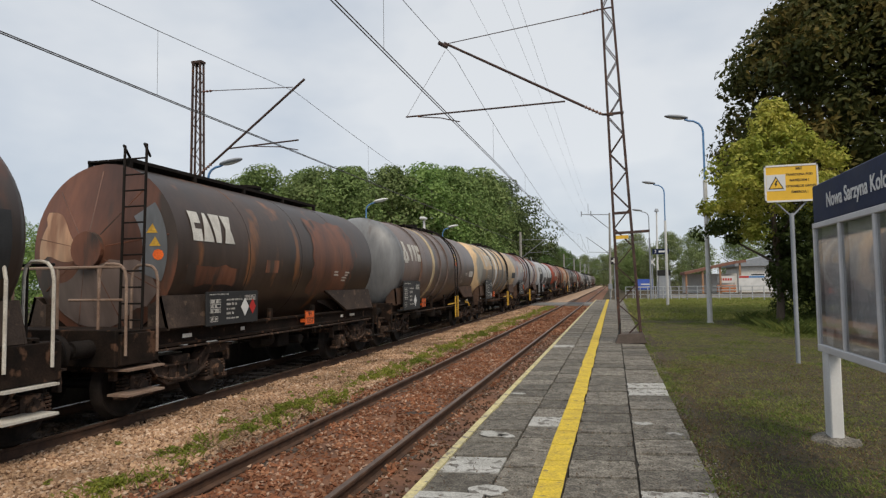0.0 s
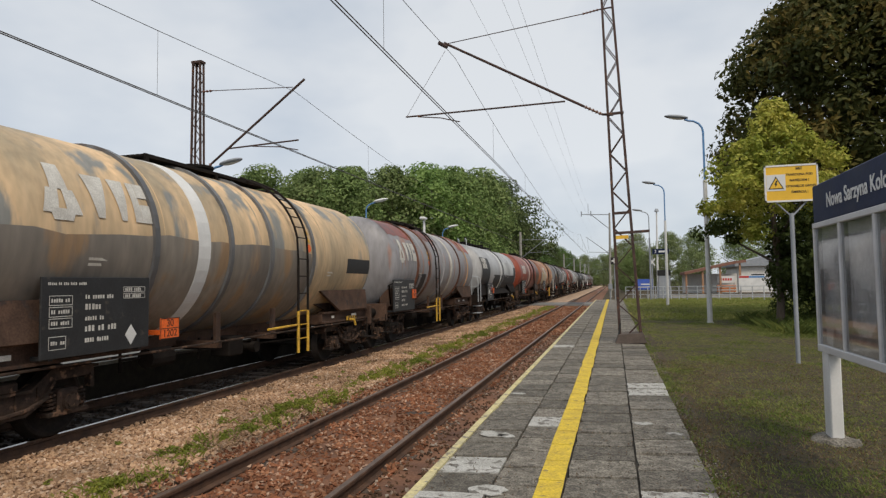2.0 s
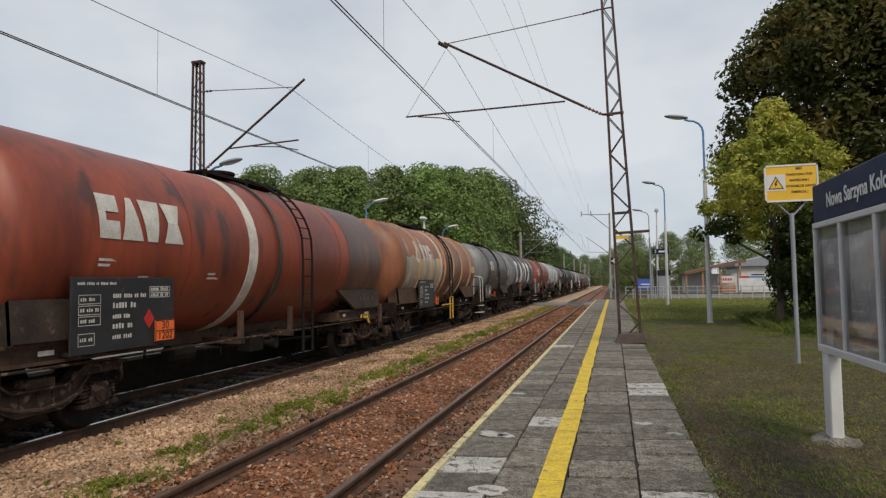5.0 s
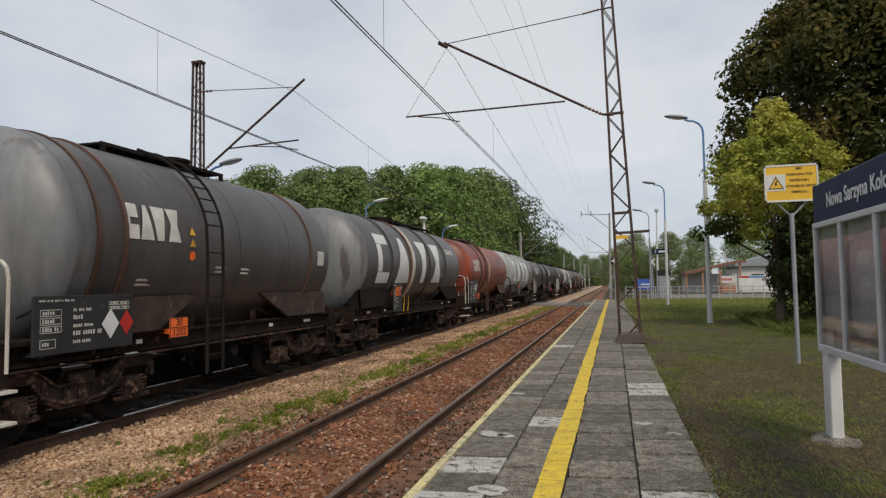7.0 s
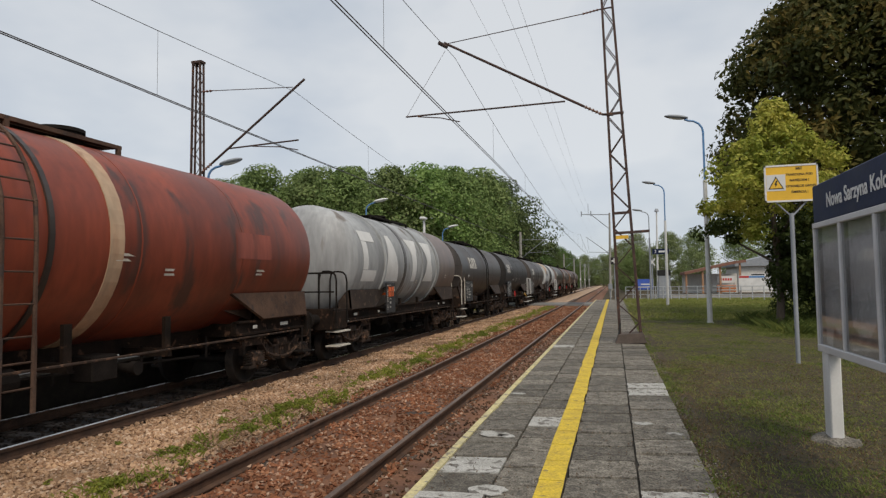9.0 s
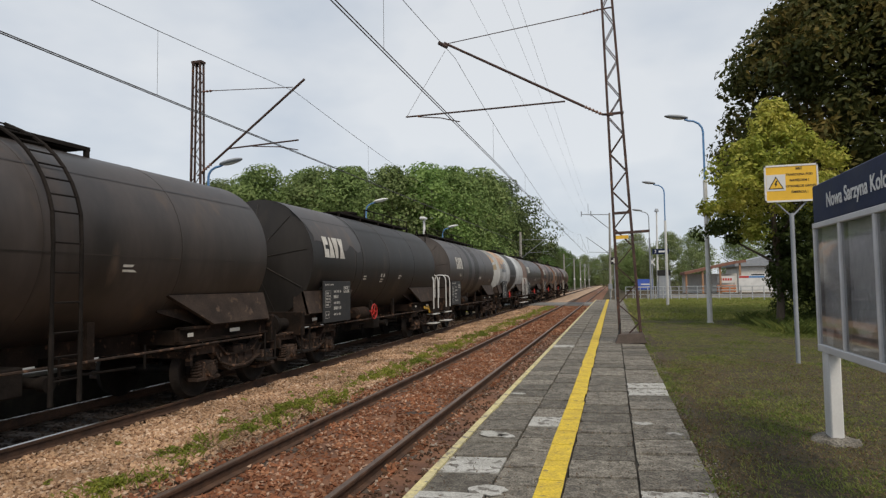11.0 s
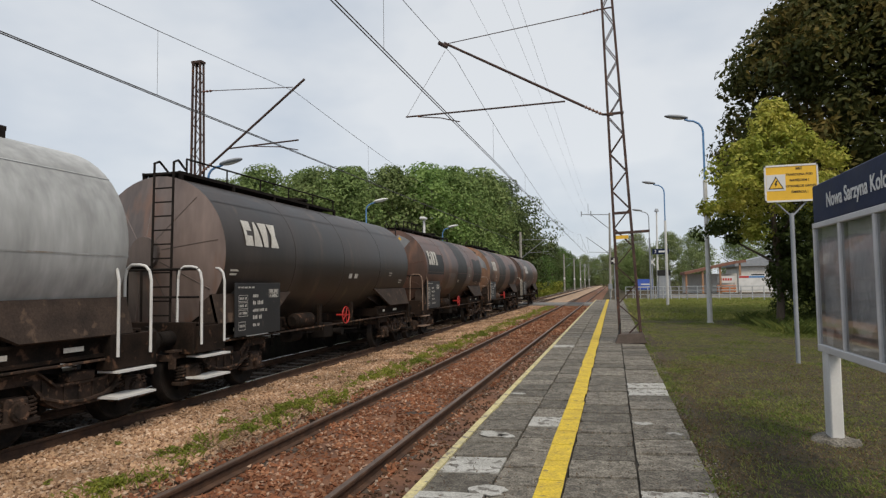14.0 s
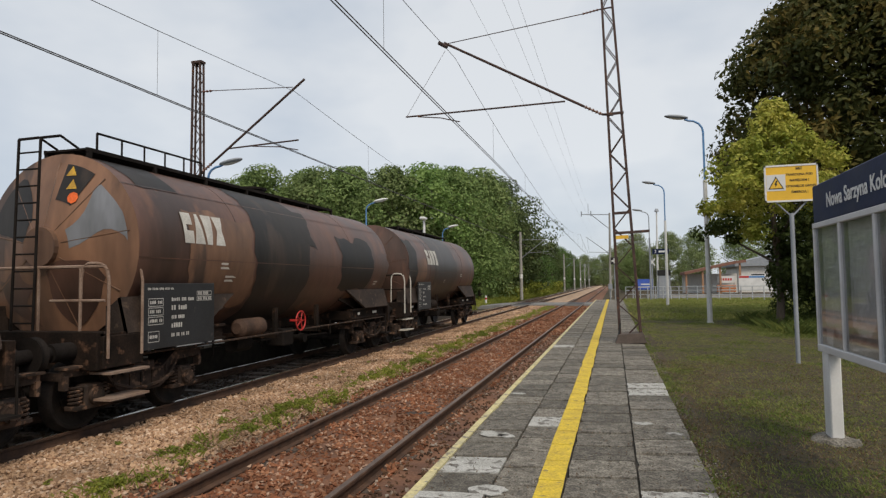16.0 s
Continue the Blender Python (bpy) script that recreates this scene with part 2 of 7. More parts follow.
def rod(bm, p, q, r, seg=8, r2=None, caps=True):
    p, q = Vector(p), Vector(q)
    d = q - p
    if d.length < 1e-6:
        return bm
    m = Matrix.Translation((p + q) / 2) @ d.to_track_quat("Z", "Y").to_matrix().to_4x4()
    bmesh.ops.create_cone(bm, cap_ends=caps, segments=seg, radius1=r, radius2=r if r2 is None else r2, depth=d.length, matrix=m)
    return bm


def pipe(bm, pts, r, seg=6):
    for a, b in zip(pts[:-1], pts[1:]):
        rod(bm, a, b, r, seg)
    return bm


def flat(bm, pts, thick, axis):
    """An upright plate: the outline pts in the plane across the axis, with thickness along it from the first value to the second."""
    a, b = thick
    f = {"x": lambda u, v, w: (w, u, v), "y": lambda u, v, w: (u, w, v), "z": lambda u, v, w: (u, v, w)}[axis]
    lo = [bm.verts.new(f(u, v, a)) for u, v in pts]
    hi = [bm.verts.new(f(u, v, b)) for u, v in pts]
    n = len(pts)
    bm.faces.new(lo)
    bm.faces.new(hi[::-1])
    for i in range(n):
        bm.faces.new((lo[i], hi[i], hi[(i + 1) % n], lo[(i + 1) % n]))
    return bm


def mesh_of(name, bm, material, smooth=False):
    bmesh.ops.recalc_face_normals(bm, faces=bm.faces[:])
    me = bpy.data.meshes.new(name)
    bm.to_mesh(me)
    bm.free()
    me.materials.append(material)
    if smooth:
        me.polygons.foreach_set("use_smooth", [True] * len(me.polygons))
        me.set_sharp_from_angle(angle=radians(38))
    return me


def part(name, bm, material, parent, label="", smooth=False, at=None):
    me = bm if isinstance(bm, bpy.types.Mesh) else mesh_of(name, bm, material, smooth)
    ob = new(name, me)
    ob.parent = parent
    if at is not None:
        ob.matrix_basis = at
    if label:
        tagged(ob, label)
    return ob


def thing(name, label, category, at, group="", kind=""):
    ob = new(name)
    ob.matrix_basis = at
    return tagged(ob, label, category, group, kind)


def solid(name, bm, material, label, category, at=None, group="", kind="", smooth=False):
    ob = new(name, mesh_of(name, bm, material, smooth))
    if at is not None:
        ob.matrix_basis = at
    return tagged(ob, label, category, group, kind)


def text_mesh(words, size, align="CENTER", bold=0.0):
    """Lettering as a mesh in the xy plane, the middle of the line at the origin."""
    cu = bpy.data.curves.new("lettering", "FONT")
    cu.body, cu.size, cu.align_x, cu.align_y = words, size, align, "CENTER"
    cu.extrude = 0.0015
    cu.offset = bold
    ob = new("lettering", cu)
    bpy.context.view_layer.update()
    me = bpy.data.meshes.new_from_object(ob.evaluated_get(bpy.context.evaluated_depsgraph_get()))
    bpy.data.objects.remove(ob)
    return me

# ---------------------------------------------------------------- ground, trackbed, rails
RT = -0.46                 # rail top, the platform's surface being 0
TRACK1, TRACK2 = -3.23, -7.71
PLAT_END = 49.5


def lerp(v, xs, zs):
    return float(np.interp(v, xs, zs))


def ground_height(x, y):
    if x > 0.0 and y < PLAT_END + 4:
        return lerp(x, (0.3, 0.5, 0.66, 1.2, 6, 40), (-0.3, -0.12, -0.03, -0.02, -0.05, -0.1))
    return lerp(x, (-60, -14, -11, -9.4, -1.2, 0.6, 3, 40), (-1.0, -0.95, -0.86, -0.72, -0.72, -0.5, -0.12, -0.1))


def make_ground():
    xs = [-2500, -600, -200, -100, -60, -40, -28, -20, -14, -11, -9.4, -6, -3, -1.2, 0.3, 0.5, 0.66, 0.85, 1.2, 1.6, 2, 2.5, 3, 4.5, 6, 9, 14, 22, 40, 80, 200, 600, 2500]
    ys = [-400, -100, -40, -20, -10] + [i * 1.5 for i in range(-4, 40)] + [62, 70, 80, 100, 140, 200, 300, 600, 1200, 3500]
    bm = bmesh.new()
    g = [[bm.verts.new((x, y, ground_height(x, y) + (0.006 * noise.noise(Vector((x * 0.7, y * 0.7, 3))) if 0.7 < x < 30 else 0))) for x in xs] for y in ys]
    for j in range(len(ys) - 1):
        for i in range(len(xs) - 1):
            bm.faces.new((g[j][i], g[j][i + 1], g[j + 1][i + 1], g[j + 1][i]))
    solid("ground", bm, M_GROUND, "mown dry grass and bare soil beside the railway", "ground", kind="structure", smooth=True)


make_ground()


def make_bed(name, x0, x1, z, material, label, bumpy=0.035, start=-99, end=9999):
    bm = bmesh.new()
    n = 9
    ys = [-12 + 0.35 * i for i in range(120)] + [30.5 + 3 * i for i in range(120)] + [395, 600, 1000]
    rows = []
    for y in [q for q in ys if start <= q <= end]:
        row = []
        for i in range(n + 1):
            x = x0 + (x1 - x0) * i / n
            edge = -0.16 if i in (0, n) else 0
            row.append(bm.verts.new((x, y, z + edge + bumpy * noise.noise(Vector((x * 2.1, y * 2.1, 0.3))))))
        rows.append(row)
    for a, b in zip(rows[:-1], rows[1:]):
        for i in range(n):
            bm.faces.new((a[i], a[i + 1], b[i + 1], b[i]))
    return solid(name, bm, material, label, "ballast", kind="structure", smooth=True)


# the train's shade is put into this stretch's near-black ballast colour
make_bed("trackbed_far", -9.7, -6.72, RT - 0.19, M_SHADEBED, "crushed-stone ballast under the far track, the train's shade put into its colour", end=27.1)
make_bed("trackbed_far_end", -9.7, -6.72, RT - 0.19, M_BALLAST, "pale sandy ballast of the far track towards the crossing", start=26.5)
make_bed("trackbed_middle", -6.86, -4.55, RT - 0.13, M_BALLAST, "pale crushed-stone ballast between the two tracks")
make_bed("trackbed_near", -4.68, -1.2, RT - 0.155, M_BALLASTRED, "rust-red crushed-stone ballast of the near track")


def rail_section():
    """Half-outline of a flat-bottomed rail, mirrored: foot, web and head, 0.15 m high."""
    half = [(0.062, 0.0), (0.062, 0.012), (0.012, 0.028), (0.009, 0.1), (0.034, 0.112), (0.036, 0.142), (0.03, 0.149)]
    return half + [(-x, z) for x, z in half[::-1]]


def make_track(name, cx, label, head):
    tr = thing(name, label, "railway track", pose(cx, 0, RT), kind="structure")
    for side in (-0.7535, 0.7535):
        bm = bmesh.new()
        sec = rail_section()
        a = [bm.verts.new((side + x, -40, z - 0.15)) for x, z in sec]
        b = [bm.verts.new((side + x, 1500, z - 0.15)) for x, z in sec]
        for i in range(len(sec)):
            j = (i + 1) % len(sec)
            bm.faces.new((a[i], a[j], b[j], b[i]))
        bm.faces.new(a[::-1])
        bm.faces.new(b)
        rail = part("rail", bm, M_RAIL, tr, "rust-brown steel rail with a worn bright head")
        bm = bmesh.new()
        box(bm, side - 0.029, side + 0.029, -40, 1500, -0.004, 0.0015)
        part("rail_head", bm, head, rail, "worn running surface")
    bm = bmesh.new()
    box(bm, -1.3, 1.3, -0.125, 0.125, -0.34, -0.165, 0.01)
    box(bm, -0.95, -0.56, -0.085, 0.085, -0.166, -0.148, 0.004)
    box(bm, 0.56, 0.95, -0.085, 0.085, -0.166, -0.148, 0.004)
    me = mesh_of("sleeper", bm, M_SLEEPER)
    for i in range(140):
        part("sleeper", me, M_SLEEPER, tr, at=pose(0, -8 + i * 0.6, random.uniform(-0.01, 0.006), 0, 0, random.uniform(-0.8, 0.8)))


make_track("track_near", TRACK1, "railway track with rusty rails on wooden sleepers", M_RAILDULL)
make_track("track_far", TRACK2, "railway track with bright rails on wooden sleepers under the train", M_RAILTOP)

# ---------------------------------------------------------------- platform
COLS = [-1.37, -0.86, -0.37, 0.13, 0.63]


def make_platform():
    bm = bmesh.new()
    box(bm, -1.30, 0.58, -12, PLAT_END, -0.9, -0.03)
    pl = solid("platform", bm, M_SOILSHADE, "low station platform of worn concrete slabs beside the near track", "platform", kind="structure")
    bm = bmesh.new()
    box(bm, -1.36, -1.299, -12, PLAT_END, -0.8, -0.07)
    part("edge_wall", bm, M_CONCRETE, pl, "grey concrete wall below the platform edge")
    return pl


platform = make_platform()

# ---------------------------------------------------------------- crossing
bm = bmesh.new()
flat(bm, [(-60, -0.9), (-14, -0.8), (-9.5, RT - 0.02), (-1.0, RT - 0.02), (1.2, -0.2), (4, -0.02), (60, -0.02), (60, -0.3), (-60, -1.2)], (52.5, 58.5), "y")
solid("crossing_road", bm, M_ROAD, "grey asphalt road over the level crossing", "road", kind="structure")

# platform on the far side of the far track; shade is put into its wall colour
bm = bmesh.new()
box(bm, -12.6, -9.44, -14, 40, -1.1, 0.0, 0.02)
far_pl = solid("platform_far", bm, M_SOILSHADE, "low concrete platform beyond the far track, its wall darkened as in shade", "platform", kind="structure")
bm = bmesh.new()
box(bm, -9.52, -9.40, -14, 40, -0.06, 0.012, 0.01)
part("coping", bm, M_CONCRETE, far_pl, "grey concrete coping")
bm = bmesh.new()
box(bm, -12.6, -9.53, -14, 40, 0.002, 0.008)
part("surface", bm, M_CONCRETE, far_pl, "grey concrete paving")
# ---------------------------------------------------------------- tank wagons
R_TANK = 1.37
ZC = 2.45                   # tank's middle above the rails
TRAIN_V = 12.7              # metres a second, towards the camera


def shell(bm, y0, y1, a0, a1, r, na=10, ny=1):
    """A curved sheet on the tank: y along it, a its angle in degrees up from the platform side."""
    g = []
    for j in range(ny + 1):
        y = y0 + (y1 - y0) * j / ny
        row = []
        for i in range(na + 1):
            a = radians(a0 + (a1 - a0) * i / na)
            row.append(bm.verts.new((r * math.cos(a), y, ZC + r * math.sin(a))))
        g.append(row)
    for j in range(ny):
        for i in range(na):
            bm.faces.new((g[j][i], g[j][i + 1], g[j + 1][i + 1], g[j + 1][i]))
    return bm


def on_tank(bm, outline, y0, a0, r):
    """A painted outline wrapped on the tank: u along the wagon, w up the shell, both in metres."""
    bm.faces.new([bm.verts.new((r * math.cos(radians(a0) + w / r), y0 + u, ZC + r * math.sin(radians(a0) + w / r))) for u, w in outline])


def strips(bm, outline_bars, y0, a0, r, n=6):
    """Slanted bars wrapped on the tank: (u at foot, u at top, width at foot, width at top, foot, top)."""
    for u0, u1, w0, w1, z0, z1 in outline_bars:
        for i in range(n):
            p, q = i / n, (i + 1) / n
            za, zb = z0 + (z1 - z0) * p, z0 + (z1 - z0) * q
            ua, ub = u0 + (u1 - u0) * p, u0 + (u1 - u0) * q
            wa, wb = w0 + (w1 - w0) * p, w0 + (w1 - w0) * q
            on_tank(bm, [(ua, za), (ua + wa, za), (ub + wb, zb), (ub, zb)], y0, a0, r)


def emblem_bars(h, w, style):
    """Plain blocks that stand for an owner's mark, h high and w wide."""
    if style == "wide":          # four heavy blocks: a square with a slot, a wedge, a wedge on its head, an hourglass
        k = w / 4
        return [(0.0, 0.0, 0.86 * k, 0.86 * k, 0.0, 0.4 * h), (0.0, 0.0, 0.3 * k, 0.3 * k, 0.4 * h, 0.6 * h), (0.0, 0.0, 0.86 * k, 0.86 * k, 0.6 * h, h),
                (0.95 * k, 1.3 * k, 0.95 * k, 0.25 * k, 0, h),
                (2.1 * k, 1.85 * k, 0.5 * k, 1.0 * k, 0, h),
                (2.95 * k, 3.2 * k, 1.0 * k, 0.5 * k, 0, 0.5 * h), (3.2 * k, 2.95 * k, 0.5 * k, 1.0 * k, 0.5 * h, h)]
    if style == "spaced":        # the same four shapes, set wide apart
        b, o = 1.12, (0.0, 1.65, 3.75, 5.4)
        return [(o[0], o[0], 0.34, 0.34, 0.23 * h, 0.77 * h), (o[0], o[0], 0.95, 0.95, 0, 0.22 * h), (o[0], o[0], 0.95, 0.95, 0.78 * h, h),
                (o[1] - 0.05, o[1] + 0.4, b + 0.1, 0.32, 0, h),
                (o[2] + 0.36, o[2] + 0.3, 0.38, 0.5, 0, 0.62 * h), (o[2] + 0.3, o[2], 0.5, b, 0.62 * h, h),
                (o[3], o[3] + 0.34, b, 0.44, 0, 0.5 * h), (o[3] + 0.34, o[3], 0.44, b, 0.5 * h, h)]
    return [(0.085 * w, 0.1 * w, 0.14 * w, 0.11 * w, 0.52 * h, 1.12 * h), (0.0, 0.05 * w, 0.12 * w, 0.09 * w, 0.0, 0.52 * h), (0.19 * w, 0.17 * w, 0.12 * w, 0.09 * w, 0.0, 0.52 * h), (0.08 * w, 0.05 * w, 0.15 * w, 0.21 * w, -0.14 * h, 0.1 * h),
            (0.445 * w, 0.38 * w, 0.06 * w, 0.19 * w, 0, h), (0.665 * w, 0.615 * w, 0.05 * w, 0.15 * w, 0, h),
            (0.8 * w, 0.8 * w, 0.07 * w, 0.07 * w, 0, h), (0.872 * w, 0.872 * w, 0.13 * w, 0.13 * w, 0, 0.44 * h), (0.872 * w, 0.872 * w, 0.13 * w, 0.13 * w, 0.62 * h, h)]


def tank_profile(length, dome, cone):
    """Radius along the tank from its near end's middle to its far end's middle."""
    h = length / 2
    p = []
    n = 10
    for i in range(n + 1):
        a = i / n * math.pi / 2
        if cone:
            s = i / n
            r = R_TANK * s if s < 0.9 else R_TANK * (0.9 + 0.1 * math.sin((s - 0.9) / 0.1 * math.pi / 2))
            y = -h - dome * (1 - s) if s < 0.9 else -h - dome * 0.1 * (1 - s) / 0.1 * 0.8
        else:
            r, y = R_TANK * math.sin(a), -h - dome * math.cos(a)
        p.append((r, y))
    for i in range(1, 7):
        p.append((R_TANK, -h + length * i / 6))
    return p + [(r, -y) for r, y in p[:n + 1][::-1]][1:]


def lathe(bm, prof, seg=48):
    rings = []
    for r, y in prof:
        if r < 1e-4:
            rings.append([bm.verts.new((0, y, ZC))])
        else:
            rings.append([bm.verts.new((r * math.cos(2 * math.pi * i / seg), y, ZC + r * math.sin(2 * math.pi * i / seg))) for i in range(seg)])
    for a, b in zip(rings[:-1], rings[1:]):
        for i in range(seg):
            j = (i + 1) % seg
            if len(a) == 1:
                bm.faces.new((a[0], b[i], b[j]))
            elif len(b) == 1:
                bm.faces.new((a[i], b[0], a[j]))
            else:
                bm.faces.new((a[i], b[i], b[j], a[j]))
    return bm


def hoop(bm, y, w, r, t, seg=48, a0=0, a1=360):
    """A flat ring round the tank, w wide and t thick."""
    n = max(4, int(seg * (a1 - a0) / 360))
    g = []
    for i in range(n + 1):
        a = radians(a0 + (a1 - a0) * i / n)
        c, s = math.cos(a), math.sin(a)
        g.append([bm.verts.new((q * c, yy, ZC + q * s)) for q, yy in ((r, y - w / 2), (r + t, y - w / 2), (r + t, y + w / 2), (r, y + w / 2))])
    for p, q in zip(g[:-1], g[1:]):
        for k in range(4):
            bm.faces.new((p[k], q[k], q[(k + 1) % 4], p[(k + 1) % 4]))
    return bm


# shared meshes of the running gear
def wheelset_mesh():
    bm = bmesh.new()
    prof = [(0.05, -0.72), (0.11, -0.715), (0.14, -0.7), (0.36, -0.735), (0.40, -0.715), (0.46, -0.72), (0.462, -0.8), (0.44, -0.822), (0.40, -0.822), (0.37, -0.79), (0.16, -0.755), (0.12, -0.82), (0.06, -0.83)]
    prof = [(0.49, -0.69) if p == (0.46, -0.72) else p for p in prof]
    for s in (1, -1):
        rings = []
        for r, x in prof:
            rings.append([bm.verts.new((-x * s, r * math.cos(2 * math.pi * i / 28), r * math.sin(2 * math.pi * i / 28))) for i in range(28)])
        for a, b in zip(rings[:-1], rings[1:]):
            for i in range(28):
                bm.faces.new((a[i], a[(i + 1) % 28], b[(i + 1) % 28], b[i]))
        box(bm, s * 0.80 - 0.012, s * 0.80 + 0.012, -0.05, 0.05, 0.2, 0.26)
    rod(bm, (-1.05, 0, 0), (1.05, 0, 0), 0.075, 12)
    return mesh_of("wheelset", bm, M_WHEEL, True)


def bogie_mesh():
    """Two slim side frames that arch over the axleboxes and dip between the wheels, joined by a bolster and end bars."""
    bm = bmesh.new()
    for s in (1, -1):
        x = 1.0 * s
        out = [(-1.34, 0.74), (-1.34, 0.85), (-0.64, 0.86), (-0.38, 0.66), (0.38, 0.66), (0.64, 0.86), (1.34, 0.85), (1.34, 0.74), (0.7, 0.73), (0.5, 0.5), (0.3, 0.4), (-0.3, 0.4), (-0.5, 0.5), (-0.7, 0.73)]
        flat(bm, out, (x - 0.03, x + 0.03), "x")
        flat(bm, [(-1.36, 0.84), (-0.64, 0.85), (-0.38, 0.65), (0.38, 0.65), (0.64, 0.85), (1.36, 0.84), (1.36, 0.87), (0.65, 0.885), (0.37, 0.68), (-0.37, 0.68), (-0.65, 0.885), (-1.36, 0.87)], (x - 0.09, x + 0.09), "x")
        flat(bm, [(-0.72, 0.72), (-0.52, 0.48), (-0.31, 0.375), (0.31, 0.375), (0.52, 0.48), (0.72, 0.72), (0.69, 0.74), (0.49, 0.51), (0.29, 0.405), (-0.29, 0.405), (-0.49, 0.51), (-0.69, 0.74)], (x - 0.085, x + 0.085), "x")
        box(bm, x - 0.1, x + 0.1, -0.2, 0.2, 0.68, 0.8, 0.015)
        for k in (-1.3, -0.52, 0.52, 1.3):
            box(bm, x - 0.05, x + 0.05, k - 0.03, k + 0.03, 0.58, 0.76)
        for k in (-0.22, 0.0, 0.22):
            box(bm, x + s * 0.03 - 0.02, x + s * 0.03 + 0.02, k - 0.015, k + 0.015, 0.4, 0.66)
        for k in (-1, 1):
            pipe(bm, [(x + s * 0.1, k * 0.6, 0.56), (x + s * 0.11, k * 0.3, 0.46), (x + s * 0.11, 0, 0.43)], 0.025, 6)
    box(bm, -1.0, 1.0, -0.2, 0.2, 0.5, 0.72, 0.02)
    box(bm, -1.0, 1.0, -1.34, -1.28, 0.7, 0.8)
    box(bm, -1.0, 1.0, 1.28, 1.34, 0.7, 0.8)
    return mesh_of("bogie", bm, M_BOGIE)


def axlebox_mesh():
    bm = bmesh.new()
    box(bm, 0.9, 1.1, -0.15, 0.15, 0.32, 0.62, 0.03)
    rod(bm, (1.08, 0, 0.46), (1.15, 0, 0.46), 0.115, 14)
    rod(bm, (1.15, 0, 0.46), (1.165, 0, 0.46), 0.08, 14)
    for a in range(0, 360, 60):
        rod(bm, (1.15, 0.095 * math.cos(radians(a)), 0.46 + 0.095 * math.sin(radians(a))), (1.17, 0.095 * math.cos(radians(a)), 0.46 + 0.095 * math.sin(radians(a))), 0.012, 6)
    box(bm, 0.9, 1.1, -0.3, 0.3, 0.3, 0.36, 0.01)
    return mesh_of("axlebox", bm, M_BOGIE)


def spring_mesh():
    bm = bmesh.new()
    n, turns = 40, 5
    pts = [(1.0 + 0.075 * math.cos(2 * math.pi * turns * i / n), 0.075 * math.sin(2 * math.pi * turns * i / n), 0.36 + 0.24 * i / n) for i in range(n + 1)]
    pipe(bm, pts, 0.016, 5)
    return mesh_of("spring", bm, M_BOGIE)


def brake_mesh():
    bm = bmesh.new()
    for s in (1, -1):
        box(bm, -0.85, 0.85, s * 0.36 - 0.04, s * 0.36 + 0.04, 0.36, 0.44)
        for x in (-0.76, 0.76):
            flat(bm, [(s * 0.42, 0.3), (s * 0.46, 0.46), (s * 0.42, 0.62), (s * 0.34, 0.62), (s * 0.34, 0.3)], (x - 0.05, x + 0.05), "x")
    return mesh_of("brake_gear", bm, M_DARK)


def buffer_mesh():
    bm = bmesh.new()
    rod(bm, (0, 0, 0), (0, 0.36, 0), 0.12, 16)
    rod(bm, (0, 0.3, 0), (0, 0.55, 0), 0.085, 16)
    rod(bm, (0, 0.55, 0), (0, 0.6, 0), 0.23, 20, 0.21)
    box(bm, -0.17, 0.17, -0.02, 0.03, -0.17, 0.17, 0.01)
    return mesh_of("buffer", bm, M_DARK, True)


def wheel_handle_mesh():
    bm = bmesh.new()
    n = 20
    pts = [(0, 0.2 * math.cos(2 * math.pi * i / n), 0.2 * math.sin(2 * math.pi * i / n)) for i in range(n + 1)]
    pipe(bm, pts, 0.016, 6)
    for a in (0, 72, 144, 216, 288):
        rod(bm, (0, 0, 0), (0.0, 0.2 * math.cos(radians(a)), 0.2 * math.sin(radians(a))), 0.013, 5)
    rod(bm, (-0.25, 0, 0), (0.03, 0, 0), 0.025, 8)
    return mesh_of("brake_wheel", bm, M_RED)


ME_WHEELS, ME_BOGIE, ME_AXLE, ME_SPRING, ME_BRAKE, ME_BUFFER, ME_HANDLE = wheelset_mesh(), bogie_mesh(), axlebox_mesh(), spring_mesh(), brake_mesh(), buffer_mesh(), wheel_handle_mesh()
WHEELS, WAGONS = [], []


def ladder(bm, pts, half, rung=0.3, r=0.018):
    """Two stringers along pts and rungs between them, the stringers apart along y."""
    for s in (-half, half):
        pipe(bm, [(x, y + s, z) for x, y, z in pts], r, 6)
    for a, b in zip(pts[:-1], pts[1:]):
        a, b = Vector(a), Vector(b)
        n = max(1, int((b - a).length / rung))
        for i in range(n):
            p = a + (b - a) * (i / n)
            rod(bm, (p.x, p.y - half, p.z), (p.x, p.y + half, p.z), 0.012, 5)


def arc_points(a0, a1, r, y, n=8):
    return [(r * math.cos(radians(a0 + (a1 - a0) * i / n)), y, ZC + r * math.sin(radians(a0 + (a1 - a0) * i / n))) for i in range(n + 1)]


